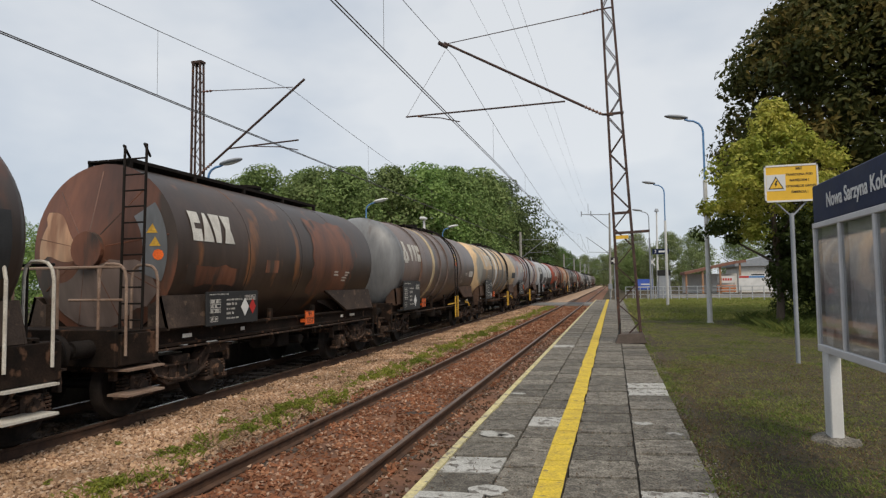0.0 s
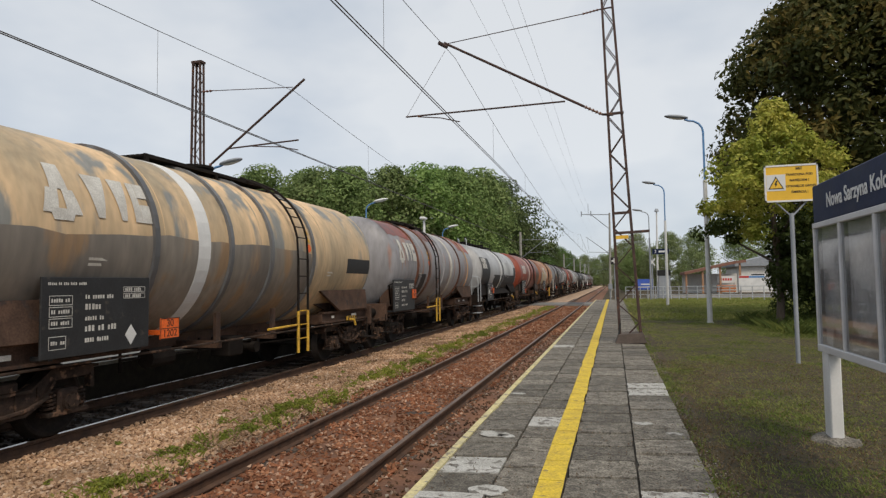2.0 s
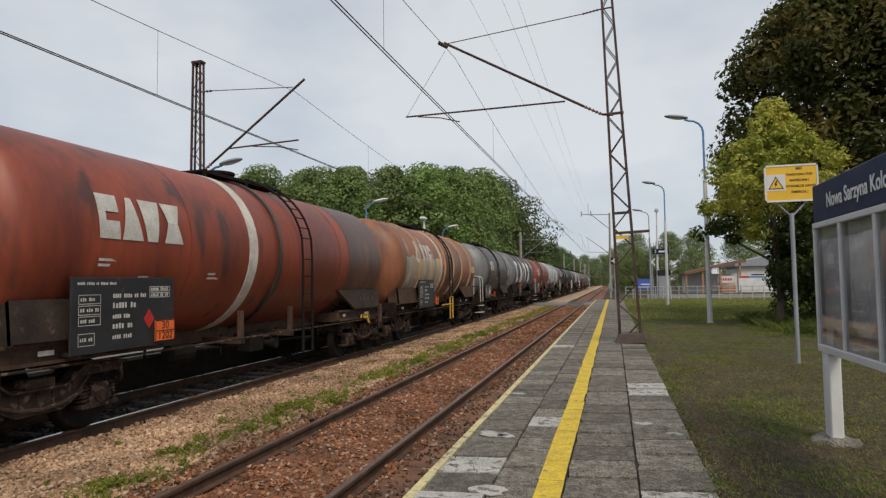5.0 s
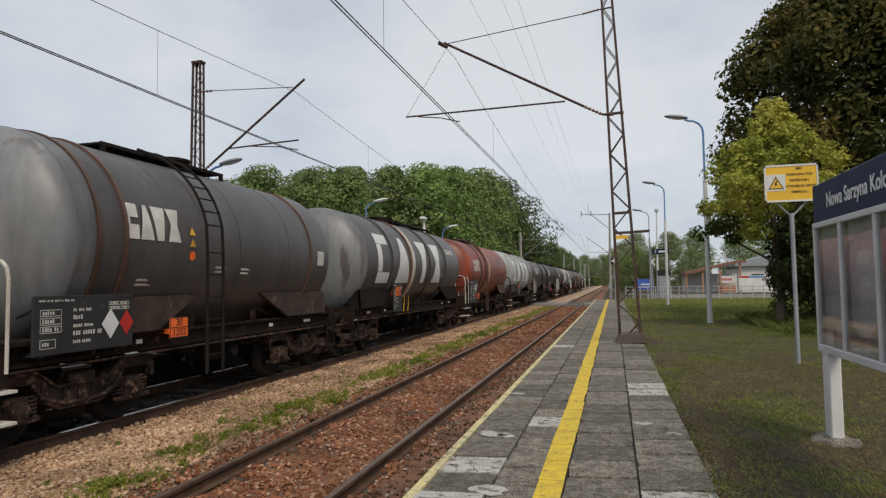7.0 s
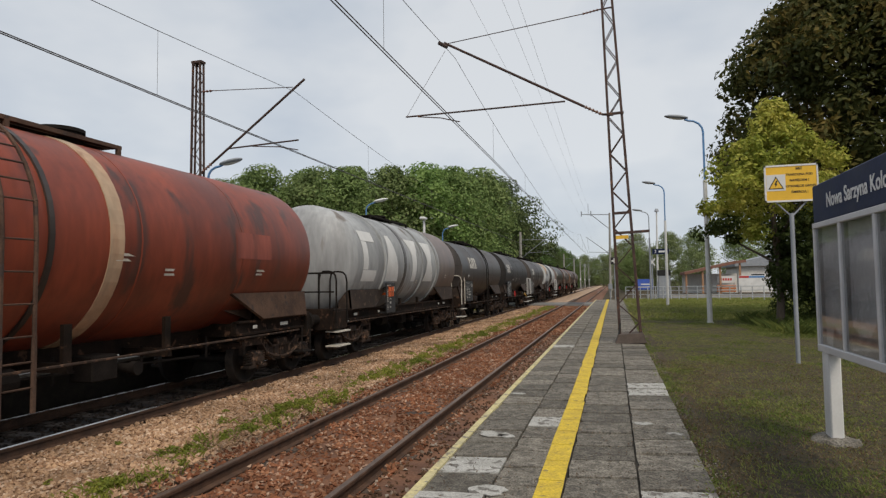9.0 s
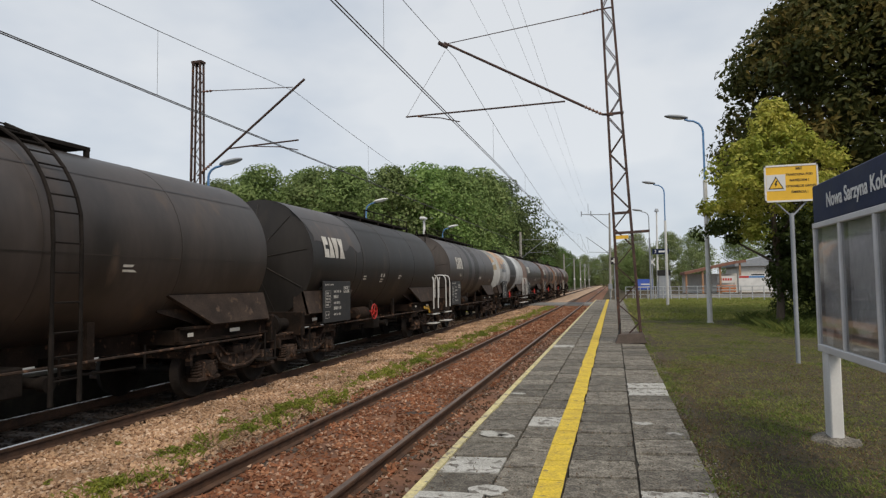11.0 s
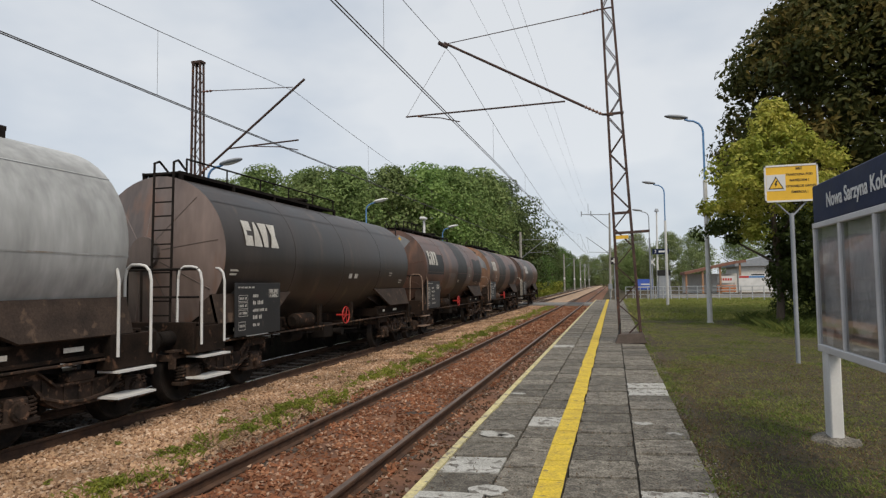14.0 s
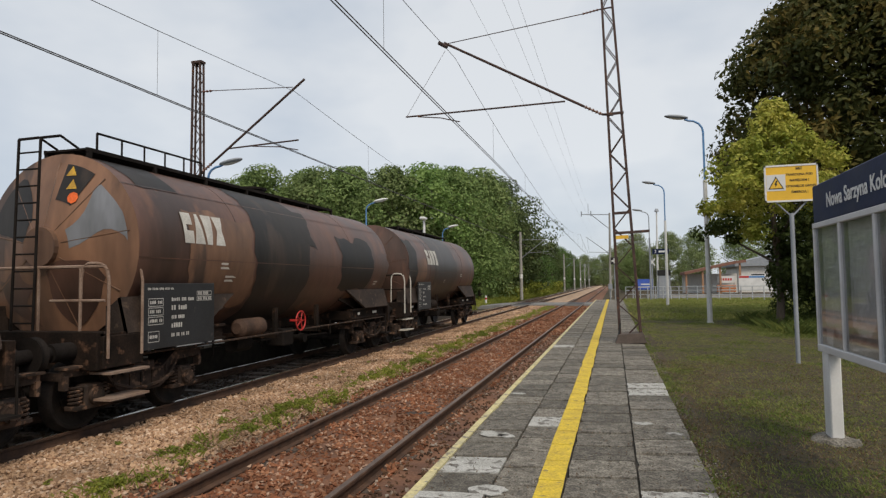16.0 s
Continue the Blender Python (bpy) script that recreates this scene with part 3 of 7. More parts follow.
def tank_wagon(spec):
    """One bogie tank wagon; its origin is on the rails under its middle, y along the track."""
    global R_TANK, ZC
    R_TANK, ZC = spec.get("radius", 1.37), spec.get("axis", 2.45)
    ox = R_TANK - 1.37
    near, far = spec["near"], spec["far"]
    head, tail = spec["head"], spec["tail"]
    mid = (head + tail) / 2
    half = (tail - head) / 2
    n0, f0 = near - mid, far - mid               # tank shoulders in the wagon's own space
    length, tc = f0 - n0, (n0 + f0) / 2
    paint = spec["paint"]
    wg = thing("tank_wagon", spec["label"], "tank wagon", pose(TRACK2, mid, RT), group="wagons of the train")
    WAGONS.append((wg, mid))
    mframe = spec.get("frame", M_FRAME)
    # tank
    bm = lathe(bmesh.new(), [(r, y + tc) for r, y in tank_profile(length, spec.get("dome", 0.4), spec.get("cone", False))])
    tank = part("tank", bm, paint, wg, smooth=True)
    if spec.get("cone"):                         # radial seams of the conical ends
        for s, y in ((-1, n0), (1, f0)):
            bm = bmesh.new()
            for a in range(0, 360, 40):
                a = radians(a + 10)
                rod(bm, (0.3 * math.cos(a), y + s * spec.get("dome", 0.4) * 0.78, ZC + 0.3 * math.sin(a)), (1.25 * math.cos(a), y + s * spec.get("dome", 0.4) * 0.09, ZC + 1.25 * math.sin(a)), 0.014, 5)
            rod(bm, (0, y + s * spec.get("dome", 0.4) * 0.7, ZC), (0, y + s * (spec.get("dome", 0.4) + 0.01), ZC), 0.28, 20)
            part("end_seam", bm, spec.get("end_paint", paint), tank, "raised radial weld seams")
    if spec.get("end_paint"):
        bm = bmesh.new()
        d = spec.get("dome", 0.4)
        lathe(bm, [(r + (0.004 if r > 0.1 else 0), y + tc - 0.006) for r, y in tank_profile(length, d, spec.get("cone", False))[:11]])
        part("near_end", bm, spec["end_paint"], tank, "differently painted tank end", smooth=True)
    # weld seams round the shell
    for i in range(1, 4):
        part("weld_seam", hoop(bmesh.new(), n0 + length * i / 4, 0.025, R_TANK - 0.004, 0.008), paint, tank)
    if spec.get("cone") and spec["near"] > 100:
        for a in (-7, 41):
            part("weld_seam", shell(bmesh.new(), n0, f0, a, a + 0.7, R_TANK + 0.007, 1), paint, tank)
    for y, w, m_, t in spec.get("rings", ()):
        part("ring", hoop(bmesh.new(), n0 + y, w, R_TANK - 0.01, t + 0.01), m_, tank)
    for y0, y1, a0, a1, m_ in spec.get("patches", ()):
        wob = spec.get("wobble", 0.0) if min(y1 - y0, (a1 - a0) * 0.025) > 0.3 and m_ is not M_BOARD else 0.0
        bm = shell(bmesh.new(), n0 + y0, n0 + y1, a0, a1, R_TANK + 0.005, max(4, int((a1 - a0) / (2 if wob else 6))), 16 if wob else 1)
        for v in bm.verts if wob else ():       # uneven, brushed outline
            w = noise.noise(Vector((near, v.co.y * 0.4, v.co.z * 1.6))) + 0.5 * noise.noise(Vector((near, v.co.y * 3, v.co.z * 5)))
            a = math.atan2(v.co.z - ZC, v.co.x) + 0.5 * wob * noise.noise(Vector((near + 9, v.co.y * 2.2, v.co.z * 0.5)))
            r = math.hypot(v.co.x, v.co.z - ZC)
            v.co = Vector((r * math.cos(a), v.co.y + wob * w, ZC + r * math.sin(a)))
        part("paint_patch", bm, m_, tank, smooth=True)
    for kind_, y, a, h, w, m_ in spec.get("marks", ()):
        for bar in emblem_bars(h, w, kind_):
            bm = bmesh.new()
            strips(bm, [bar], n0 + y, a, R_TANK + 0.011, 10)
            bmesh.ops.remove_doubles(bm, verts=bm.verts[:], dist=0.0004)
            part("mark_block", bm, m_, tank, "pale painted block of the owner's mark", smooth=True)
    # frame: side sills at both ends only, the tank carries itself between them
    e = half - 0.62
    bm = bmesh.new()
    box(bm, -0.35, 0.35, -e, e, 0.85, 1.15)
    part("centre_sill", bm, mframe, wg)
    for s in (1, -1):
        for ya, yb in (((-e, e),) if spec.get("sole") else ((-e, n0 + 2.2), (f0 - 2.2, e))):
            bm = bmesh.new()
            box(bm, s * 1.12 - 0.05, s * 1.12 + 0.05, ya, yb, 0.98, 1.22, 0.008)
            box(bm, s * 1.17 - 0.06, s * 1.17 + 0.06, ya, yb, 1.19, 1.23)
            box(bm, s * 1.17 - 0.06, s * 1.17 + 0.06, ya, yb, 0.97, 1.01)
            part("side_sill", bm, mframe, wg)
    for y in (-e + 0.6, n0 + 1.2, n0 + 2.1, f0 - 2.1, f0 - 1.2, e - 0.6):
        bm = bmesh.new()
        box(bm, -1.1, 1.1, y - 0.05, y + 0.05, 0.95, 1.18)
        part("crossbar", bm, mframe, wg)
    for y in (tc - 0.9, tc + 0.9):
        bm = bmesh.new()
        box(bm, 0.3, 1.2, y - 0.04, y + 0.04, 0.82, 0.94)
        box(bm, 1.1, 1.16, y - 0.06, y + 0.06, 0.82, 1.42)
        part("brake_hanger", bm, mframe, wg)
    for s in (-1, 1):
        bm = bmesh.new()
        box(bm, -1.3, 1.3, s * e - 0.06, s * e + 0.06, 0.8, 1.3, 0.01)
        part("headstock", bm, mframe, wg)
        for x in (-0.875, 0.875):
            part("buffer", ME_BUFFER, M_DARK, wg, at=pose(x, s * (e + 0.02), 1.05, 0, 0, 0 if s > 0 else 180))
        bm = bmesh.new()
        pipe(bm, [(0, s * (e + 0.05), 1.0), (0, s * (e + 0.35), 0.96), (0, s * (half + 0.02), 0.92)], 0.045, 8)
        part("coupling", bm, M_DARK, wg)
        bm = bmesh.new()
        pipe(bm, [(0.3, s * e, 0.85), (0.32, s * (e + 0.12), 0.68), (0.3, s * (e + 0.25), 0.6), (0.2, s * (half - 0.02), 0.58)], 0.025, 6)
        part("air_hose", bm, M_DARK, wg)
        # shunter's step and grab bar at each corner
        bm = bmesh.new()
        box(bm, 1.05, 1.35, s * (e - 0.1) - 0.2, s * (e - 0.1) + 0.2, 0.45, 0.48)
        pipe(bm, [(1.3, s * (e - 0.28), 1.0), (1.3, s * (e - 0.28), 0.47)], 0.016, 5)
        pipe(bm, [(1.3, s * (e + 0.08), 1.0), (1.3, s * (e + 0.08), 0.47)], 0.016, 5)
        if not (s < 0 and spec.get("deck")) and not (s > 0 and spec.get("far_rails")):
            part("corner_step", bm, M_DARK, wg)
        else:
            bm.free()
    if spec.get("far_rails"):
        for y in (f0 - 0.15, f0 + 0.45):
            bm = bmesh.new()
            pipe(bm, [(1.36, y, 0.95), (1.36, y, 1.96), (1.33, y, 2.1), (1.26, y, 2.17), (1.16, y, 2.19), (1.02, y, 2.19), (0.94, y, 2.13), (0.91, y, 2.0), (0.9, y, 1.25)], 0.021, 7)
            part("grab_rail", bm, spec["far_rails"], wg)
        bm = bmesh.new()
        box(bm, -1.3, 1.3, f0 + 0.05, e, 1.22, 1.27)
        box(bm, 1.1, 1.34, f0 - 0.25, f0 + 0.6, 0.78, 1.24, 0.01)
        part("end_deck", bm, mframe, wg)
        for z in (0.74, 0.40):
            bm = bmesh.new()
            box(bm, 1.08, 1.42, f0 - 0.2, f0 + 0.5, z, z + 0.03)
            part("foot_step", bm, spec["far_rails"], wg, "worn pale step boards")
        bm = bmesh.new()
        pipe(bm, [(1.3, f0 + 0.5, 2.15), (-1.25, f0 + 0.5, 2.15)], 0.02, 6)
        for x in (0.9, 0.2, -0.6):
            rod(bm, (x, f0 + 0.5, 1.25), (x, f0 + 0.5, 2.15), 0.018, 6)
        part("end_railing", bm, M_DARK, wg)
    # outlet valve and pipes below the tank, writing on the sole bar
    bm = bmesh.new()
    rod(bm, (0, tc + 0.3, 1.15), (0, tc + 0.3, 0.7), 0.12, 12)
    rod(bm, (-0.9, tc + 0.3, 0.72), (1.05, tc + 0.3, 0.72), 0.07, 10)
    rod(bm, (1.05, tc + 0.3, 0.72), (1.16, tc + 0.3, 0.72), 0.1, 10)
    part("outlet_pipe", bm, M_DARK, wg, smooth=True)
    bm = bmesh.new()
    pipe(bm, [(1.24, -e + 0.3, 0.93), (1.24, e - 0.3, 0.93)], 0.018, 6)
    part("air_pipe", bm, M_BOGIE, wg)
    rnd2 = random.Random(int(near * 7 + 3))
    for y, w in ((n0 + rnd2.uniform(0.2, 0.6), 0.22), (n0 + rnd2.uniform(1.2, 1.9), 0.12), (f0 - rnd2.uniform(0.6, 1.2), 0.3), (f0 - rnd2.uniform(1.7, 2.1), 0.14)):
        bm = bmesh.new()
        box(bm, 1.231, 1.2335, y, y + w, 1.075, 1.135)
        part("writing", bm, M_LETTER, wg, "faded white writing bar")
    for _ in range(3):                          # small stencils low on the shell
        y, a = rnd2.uniform(0.1, length - 0.6), rnd2.uniform(-24, -8)
        bm = bmesh.new()
        for k in range(2):
            strips(bm, [(0, 0, rnd2.uniform(0.12, 0.34), 0.2, -0.07 * k, -0.07 * k + 0.035)], n0 + y, a, R_TANK + 0.009, 1)
        part("stencil", bm, M_DULLWHITE, tank, "small faded stencil bars")
    # painted sectors and a panel with warning labels on the conical end
    d = spec.get("dome", 0.4)
    cone_y = lambda q, o: n0 - d * (1 - q / R_TANK) - o

    def cone_patch(name, a0, a1, s0, s1, m_, o, label):
        bm = bmesh.new()
        g = []
        wob = spec.get("wobble", 0.0) if name == "end_sector" else 0.0
        for j in range(21):
            row = []
            for i in range(9):
                a, q = radians(a0 + (a1 - a0) * j / 20), s0 + (s1 - s0) * i / 8
                c = Vector((q * math.cos(a) * 2.2, q * math.sin(a) * 2.2, near))
                a += 2.2 * wob * noise.noise(c)
                q = min(0.89, max(0.22, q + 0.7 * wob * noise.noise(c + Vector((7, 3, 0)))))
                row.append(bm.verts.new((R_TANK * q * math.cos(a), cone_y(R_TANK * q, o), ZC + R_TANK * q * math.sin(a))))
            g.append(row)
        for p, q in zip(g[:-1], g[1:]):
            for i in range(8):
                bm.faces.new((p[i], p[i + 1], q[i + 1], q[i]))
        part(name, bm, m_, tank, label, smooth=True)

    for a0, a1, s0, s1, m_ in spec.get("sectors", ()):
        cone_patch("end_sector", a0, a1, s0, s1, m_, 0.011, "differently painted sector of the tank end")
    if spec.get("end_panel"):
        a0, a1, s0, s1 = spec.get("panel_box", (-14, 30, 0.62, 0.89))
        cone_patch("end_panel", a0, a1, s0, s1, spec["end_panel"], 0.016, "painted panel on the tank end")
        am, qm = radians((a0 + a1) / 2), (s0 + s1) / 2 * R_TANK
        for dz, m_ in ((0.2, M_YELMET), (0.0, M_YELMET), (-0.2, M_ORANGE)):
            x, z = qm * math.cos(am) - dz * 0.25, qm * math.sin(am) + dz
            k = 0.085
            shape = [(-k, -k * 0.8), (k, -k * 0.8), (0, k * 0.9)] if m_ is M_YELMET else [(k * math.cos(i * 0.785), k * math.sin(i * 0.785)) for i in range(8)]
            bm = bmesh.new()
            bm.faces.new([bm.verts.new((x + u, cone_y(math.hypot(x + u, z + w), 0.022), ZC + z + w)) for u, w in shape])
            part("warning_label", bm, m_, tank)
    if spec.get("skirt"):
        bm = bmesh.new()
        for x in (-1, 1):
            flat(bm, [(x * 1.0, 1.66), (x * 1.03, 1.66), (x * 1.27, 1.25), (x * 1.2, 1.22)], (n0 + 0.3, f0 - 0.1), "y")
        part("skirt", bm, spec["skirt"], wg, "sloping side skirt below the tank")
    # saddles under the tank ends
    for y, s in ((n0, 1), (f0, -1)):
        w = spec.get("saddle", 2.0) + 0.5
        a, b = sorted((y - s * 0.15, y + s * w))
        for x in (-1, 1):
            bm = bmesh.new()
            q = [(a, 1.22), (b - 1.0, 1.22), (b, 1.48), (b, 1.62), (a, 1.62)] if s > 0 else [(a + 1.0, 1.22), (b, 1.22), (b, 1.62), (a, 1.62), (a, 1.48)]
            flat(bm, q, (x * 0.98 - 0.02, x * 0.98 + 0.02), "x")
            xt = math.sqrt(R_TANK ** 2 - (ZC - 1.78) ** 2) + 0.005
            yo, yt, yb_ = y - s * 0.15, y + s * w, y + s * (w - 0.95)
            sheet = [(xt, yo, 1.74), (xt, yt, 1.74), (1.33, yb_, 1.25), (1.33, yo, 1.25)]
            lo = [bm.verts.new((x * u, v, z)) for u, v, z in sheet]
            hi = [bm.verts.new((x * (u - 0.05), v, z - 0.02)) for u, v, z in sheet]
            bm.faces.new(lo)
            bm.faces.new(hi[::-1])
            for k in range(4):
                bm.faces.new((lo[k], hi[k], hi[(k + 1) % 4], lo[(k + 1) % 4]))
            flat(bm, [(x * 1.0, 1.22), (x * 1.33, 1.22), (x * 1.33, 1.26), (x * xt, 1.74), (x * 1.0, 1.6)], tuple(sorted((yo, yo + s * 0.03))), "y")
            part("saddle", bm, spec.get("saddle_paint", M_SADDLE), wg)
        for yy in np.linspace(a + (0.2 if s > 0 else 1.1), b - (1.1 if s > 0 else 0.2), 3):
            bm = bmesh.new()
            flat(bm, [(-1.0, 1.2), (1.0, 1.2), (1.12, 1.62), (0.7, 1.3), (0, 1.13), (-0.7, 1.3), (-1.12, 1.62)], (yy - 0.03, yy + 0.03), "y")
            part("saddle_rib", bm, mframe, wg)
    # bogies
    for yb in (n0 + spec.get("bogie", 0.45), f0 - spec.get("bogie", 0.45)):
        bg = part("bogie", ME_BOGIE, M_BOGIE, wg, at=pose(0, yb, 0))
        part("brake_gear", ME_BRAKE, M_DARK, bg)
        for ya in (-0.9, 0.9):
            ws = part("wheelset", ME_WHEELS, M_WHEEL, bg, "steel wheelset with worn treads", at=pose(0, ya, 0.46))
            WHEELS.append((ws, ya))
            for rz, y2 in ((0, ya), (180, ya)):
                part("axlebox", ME_AXLE, M_BOGIE, bg, at=pose(0, y2, 0, 0, 0, rz))
                for k in (-0.22, 0.22):
                    part("spring", ME_SPRING, M_BOGIE, bg, at=pose(0, y2 + k, 0, 0, 0, rz))
    # air tank, levers and hand wheel on the platform side
    bm = bmesh.new()
    ya = n0 + spec.get("air", 3.1)
    rod(bm, (1.12, ya - 0.34, 1.1), (1.12, ya + 0.34, 1.1), 0.17, 18)
    rod(bm, (1.12, ya - 0.41, 1.1), (1.12, ya - 0.34, 1.1), 0.1, 18, 0.17)
    rod(bm, (1.12, ya + 0.34, 1.1), (1.12, ya + 0.41, 1.1), 0.17, 18, 0.1)
    box(bm, 0.3, 1.1, ya - 0.05, ya + 0.05, 0.9, 0.98)
    if spec.get("cone") and spec["near"] > 100:
        part("air_reservoir", bm, spec.get("air_paint", M_FRAME), wg, smooth=True)
    else:
        bm.free()
    if spec["handle"]:
        part("brake_wheel", ME_HANDLE, M_RED, wg, "small red hand brake wheel", at=pose(1.3, n0 + spec["handle"] + 0.15, 1.12))
    bm = bmesh.new()
    y1 = n0 + 2.6
    pipe(bm, [(0.7, y1, 0.8), (0.7, f0 - 2.6, 0.66)], 0.02, 6)
    for yy in np.linspace(y1, f0 - 2.4, 4):
        rod(bm, (0.7, yy, 0.98), (0.7, yy, 0.62), 0.022, 6)
    box(bm, 0.6, 1.0, tc - 0.35, tc + 0.1, 0.6, 0.95, 0.02)
    rod(bm, (0.8, n0 + 3.0, 0.78), (0.8, n0 + 3.5, 0.78), 0.15, 12)
    part("brake_rigging", bm, M_DARK, wg)
    # data board
    by, bw, bz0, bz1 = spec.get("board", (0.75, 1.35, 1.05, 1.95))
    y0 = n0 + by
    bm = bmesh.new()
    box(bm, (1.33 + ox), (1.36 + ox), y0, y0 + bw, bz0, bz1, 0.006)
    for yy in (y0 + 0.15, y0 + bw - 0.15):
        pipe(bm, [((1.33 + ox), yy, bz1 - 0.1), (1.05, yy, bz1 - 0.25)], 0.02, 5)
        box(bm, 1.12, (1.34 + ox), yy - 0.03, yy + 0.03, bz0 - 0.02, bz0 + 0.03)
    board = part("data_board", bm, M_BOARD, wg, "dark data board with white lettering bars")
    bm = bmesh.new()
    rnd = random.Random(int(near * 10))
    h = bz1 - bz0
    xb = 1.3625 + ox

    def ink(u, w, z0, z1):
        bm.faces.new([bm.verts.new((xb, yy, zz)) for yy, zz in ((u, z0), (u + w, z0), (u + w, z1), (u, z1))])

    def words(u, end, z, hh):
        """A line of short upright bars grouped like words."""
        while u < end - hh:
            for _ in range(rnd.randint(2, 5)):
                if u < end - hh * 0.5:
                    ink(u, hh * rnd.uniform(0.42, 0.6), z, z + hh * rnd.choice((0.85, 1.0, 1.0)))
                u += hh * 0.72
            u += hh * 0.7

    words(y0 + bw * 0.05, y0 + bw * rnd.uniform(0.36, 0.5), bz1 - h * 0.1, h * 0.035)
    for row in range(5):
        words(y0 + bw * 0.36, y0 + bw * rnd.uniform(0.5, 0.7), bz1 - h * (0.28 + 0.14 * row), h * (0.075 if row in (1, 3) else 0.055))
    for ua, ub, za, zb, rows_ in ((0.06, 0.25, 0.36, 0.78, 3), (0.06, 0.2, 0.1, 0.28, 1), (0.72, 0.95, 0.7, 0.88, 2)):
        for k in range(rows_):
            p, q = bz0 + h * (za + (zb - za) * k / rows_) + 0.008, bz0 + h * (za + (zb - za) * (k + 1) / rows_) - 0.008
            ya_, yb_ = y0 + bw * ua, y0 + bw * ub
            for fr in ((ya_, yb_ - ya_, p, p + 0.008), (ya_, yb_ - ya_, q - 0.008, q), (ya_, 0.008, p, q), (yb_ - 0.008, 0.008, p, q)):
                ink(*fr)
            words(ya_ + 0.03, yb_ - 0.02, (p + q) / 2 - 0.022, 0.045)
    tagged(part("lettering", bm, M_LETTER, board, "small white bars of writing and ruled tables"), kind="stuff")
    for du, dz, s, m_ in spec.get("diamonds", ()):
        bm = bmesh.new()
        yc_, zc_ = y0 + bw * du, bz0 + h * dz
        flat(bm, [(yc_ - s, zc_), (yc_, zc_ - s * 1.35), (yc_ + s, zc_), (yc_, zc_ + s * 1.35)], ((1.362 + ox), (1.368 + ox)), "x")
        part("hazard_label", bm, m_, board)
    if spec.get("plate"):
        py, pz, up, low = spec["plate"]
        bm = bmesh.new()
        box(bm, (1.37 + ox), (1.385 + ox), n0 + py, n0 + py + 0.4, pz, pz + 0.3, 0.004)
        box(bm, 1.1, (1.37 + ox), n0 + py + 0.17, n0 + py + 0.23, pz + 0.05, pz + 0.12)
        pl = part("hazard_plate", bm, M_ORANGE, wg, "orange hazard plate with black numbers")
        bm = bmesh.new()
        for k in ((0.0, 0.4, 0.0, 0.012), (0.0, 0.4, 0.288, 0.3), (0.0, 0.4, 0.144, 0.156), (0.0, 0.012, 0, 0.3), (0.388, 0.4, 0, 0.3)):
            box(bm, (1.386 + ox), (1.388 + ox), n0 + py + k[0], n0 + py + k[1], pz + k[2], pz + k[3])
        part("plate_border", bm, M_BLACK, pl)
        for words, zz in ((up, pz + 0.222), (low, pz + 0.078)):
            me = text_mesh(words, 0.15)
            me.materials.append(M_BLACK)
            part("number", me, M_BLACK, pl, at=Matrix(((0, 0, 1, (1.387 + ox)), (1, 0, 0, n0 + py + 0.2), (0, 1, 0, zz), (0, 0, 0, 1))))
    # warning stickers on the end or shell
    for y, a, s in spec.get("stickers", ()):
        for k, m_ in ((0.32, M_YELMET), (0.14, M_YELMET), (-0.06, M_ORANGE)):
            bm = bmesh.new()
            on_tank(bm, [(-s, k - s * 0.8), (s, k - s * 0.8), (0, k + s * 0.9)] if m_ is M_YELMET else [(s * math.cos(i * 0.785), k + s * math.sin(i * 0.785)) for i in range(8)], n0 + y, a, R_TANK + 0.014)
            part("warning_label", bm, m_, tank)
    # catwalk
    if spec.get("walk"):
        wa, wb = n0 + spec["walk"][0], n0 + spec["walk"][1]
        zt = ZC + R_TANK + 0.085
        bm = bmesh.new()
        for x in (-0.28, -0.09, 0.1, 0.29):
            box(bm, x - 0.085, x + 0.085, wa, wb, zt - 0.03, zt)
        for s in (-0.38, 0.38):
            box(bm, s - 0.02, s + 0.02, wa, wb, zt - 0.05, zt + 0.008)
        k = max(2, int((wb - wa) / 1.3))
        for i in range(k + 1):
            yy = wa + 0.05 + (wb - wa - 0.1) * i / k
            for s in (-0.38, 0.38):
                box(bm, s - 0.03, s + 0.03, yy - 0.03, yy + 0.03, zt - 0.2, zt)
        part("catwalk", bm, spec.get("walk_paint", M_DARK), wg)
        if spec.get("railing"):
            ra, rb = n0 + spec["railing"][0], n0 + spec["railing"][1]
            bm = bmesh.new()
            pipe(bm, [(0.42, ra, zt), (0.42, ra, zt + 0.24), (0.42, rb, zt + 0.24), (0.42, rb, zt)], 0.018, 6)
            for i in range(1, 5):
                yy = ra + (rb - ra) * i / 5
                rod(bm, (0.42, yy, zt), (0.42, yy, zt + 0.24), 0.015, 6)
            part("handrail", bm, spec.get("walk_paint", M_DARK), wg)
    # manhole on the top
    bm = bmesh.new()
    rod(bm, (0, tc, ZC + R_TANK - 0.05), (0, tc, ZC + R_TANK + 0.16), 0.3, 20)
    rod(bm, (0, tc, ZC + R_TANK + 0.16), (0, tc, ZC + R_TANK + 0.21), 0.33, 20)
    part("manhole", bm, M_DARK, tank)
    # ladders
    if spec.get("ladder") == "end":
        bm = bmesh.new()
        d = spec.get("dome", 0.4)
        lx = spec.get("ladder_x", 0.53)
        for s in (lx - 0.19, lx + 0.19):
            pipe(bm, [(s, n0 - d - 0.22, 1.25), (s, n0 - d - 0.16, ZC + R_TANK + 0.12), (s - 0.3 * lx, n0 - 0.2, ZC + R_TANK + 0.22), (s - 0.45 * lx, n0 + 0.1, ZC + R_TANK + 0.1)], 0.02, 6)
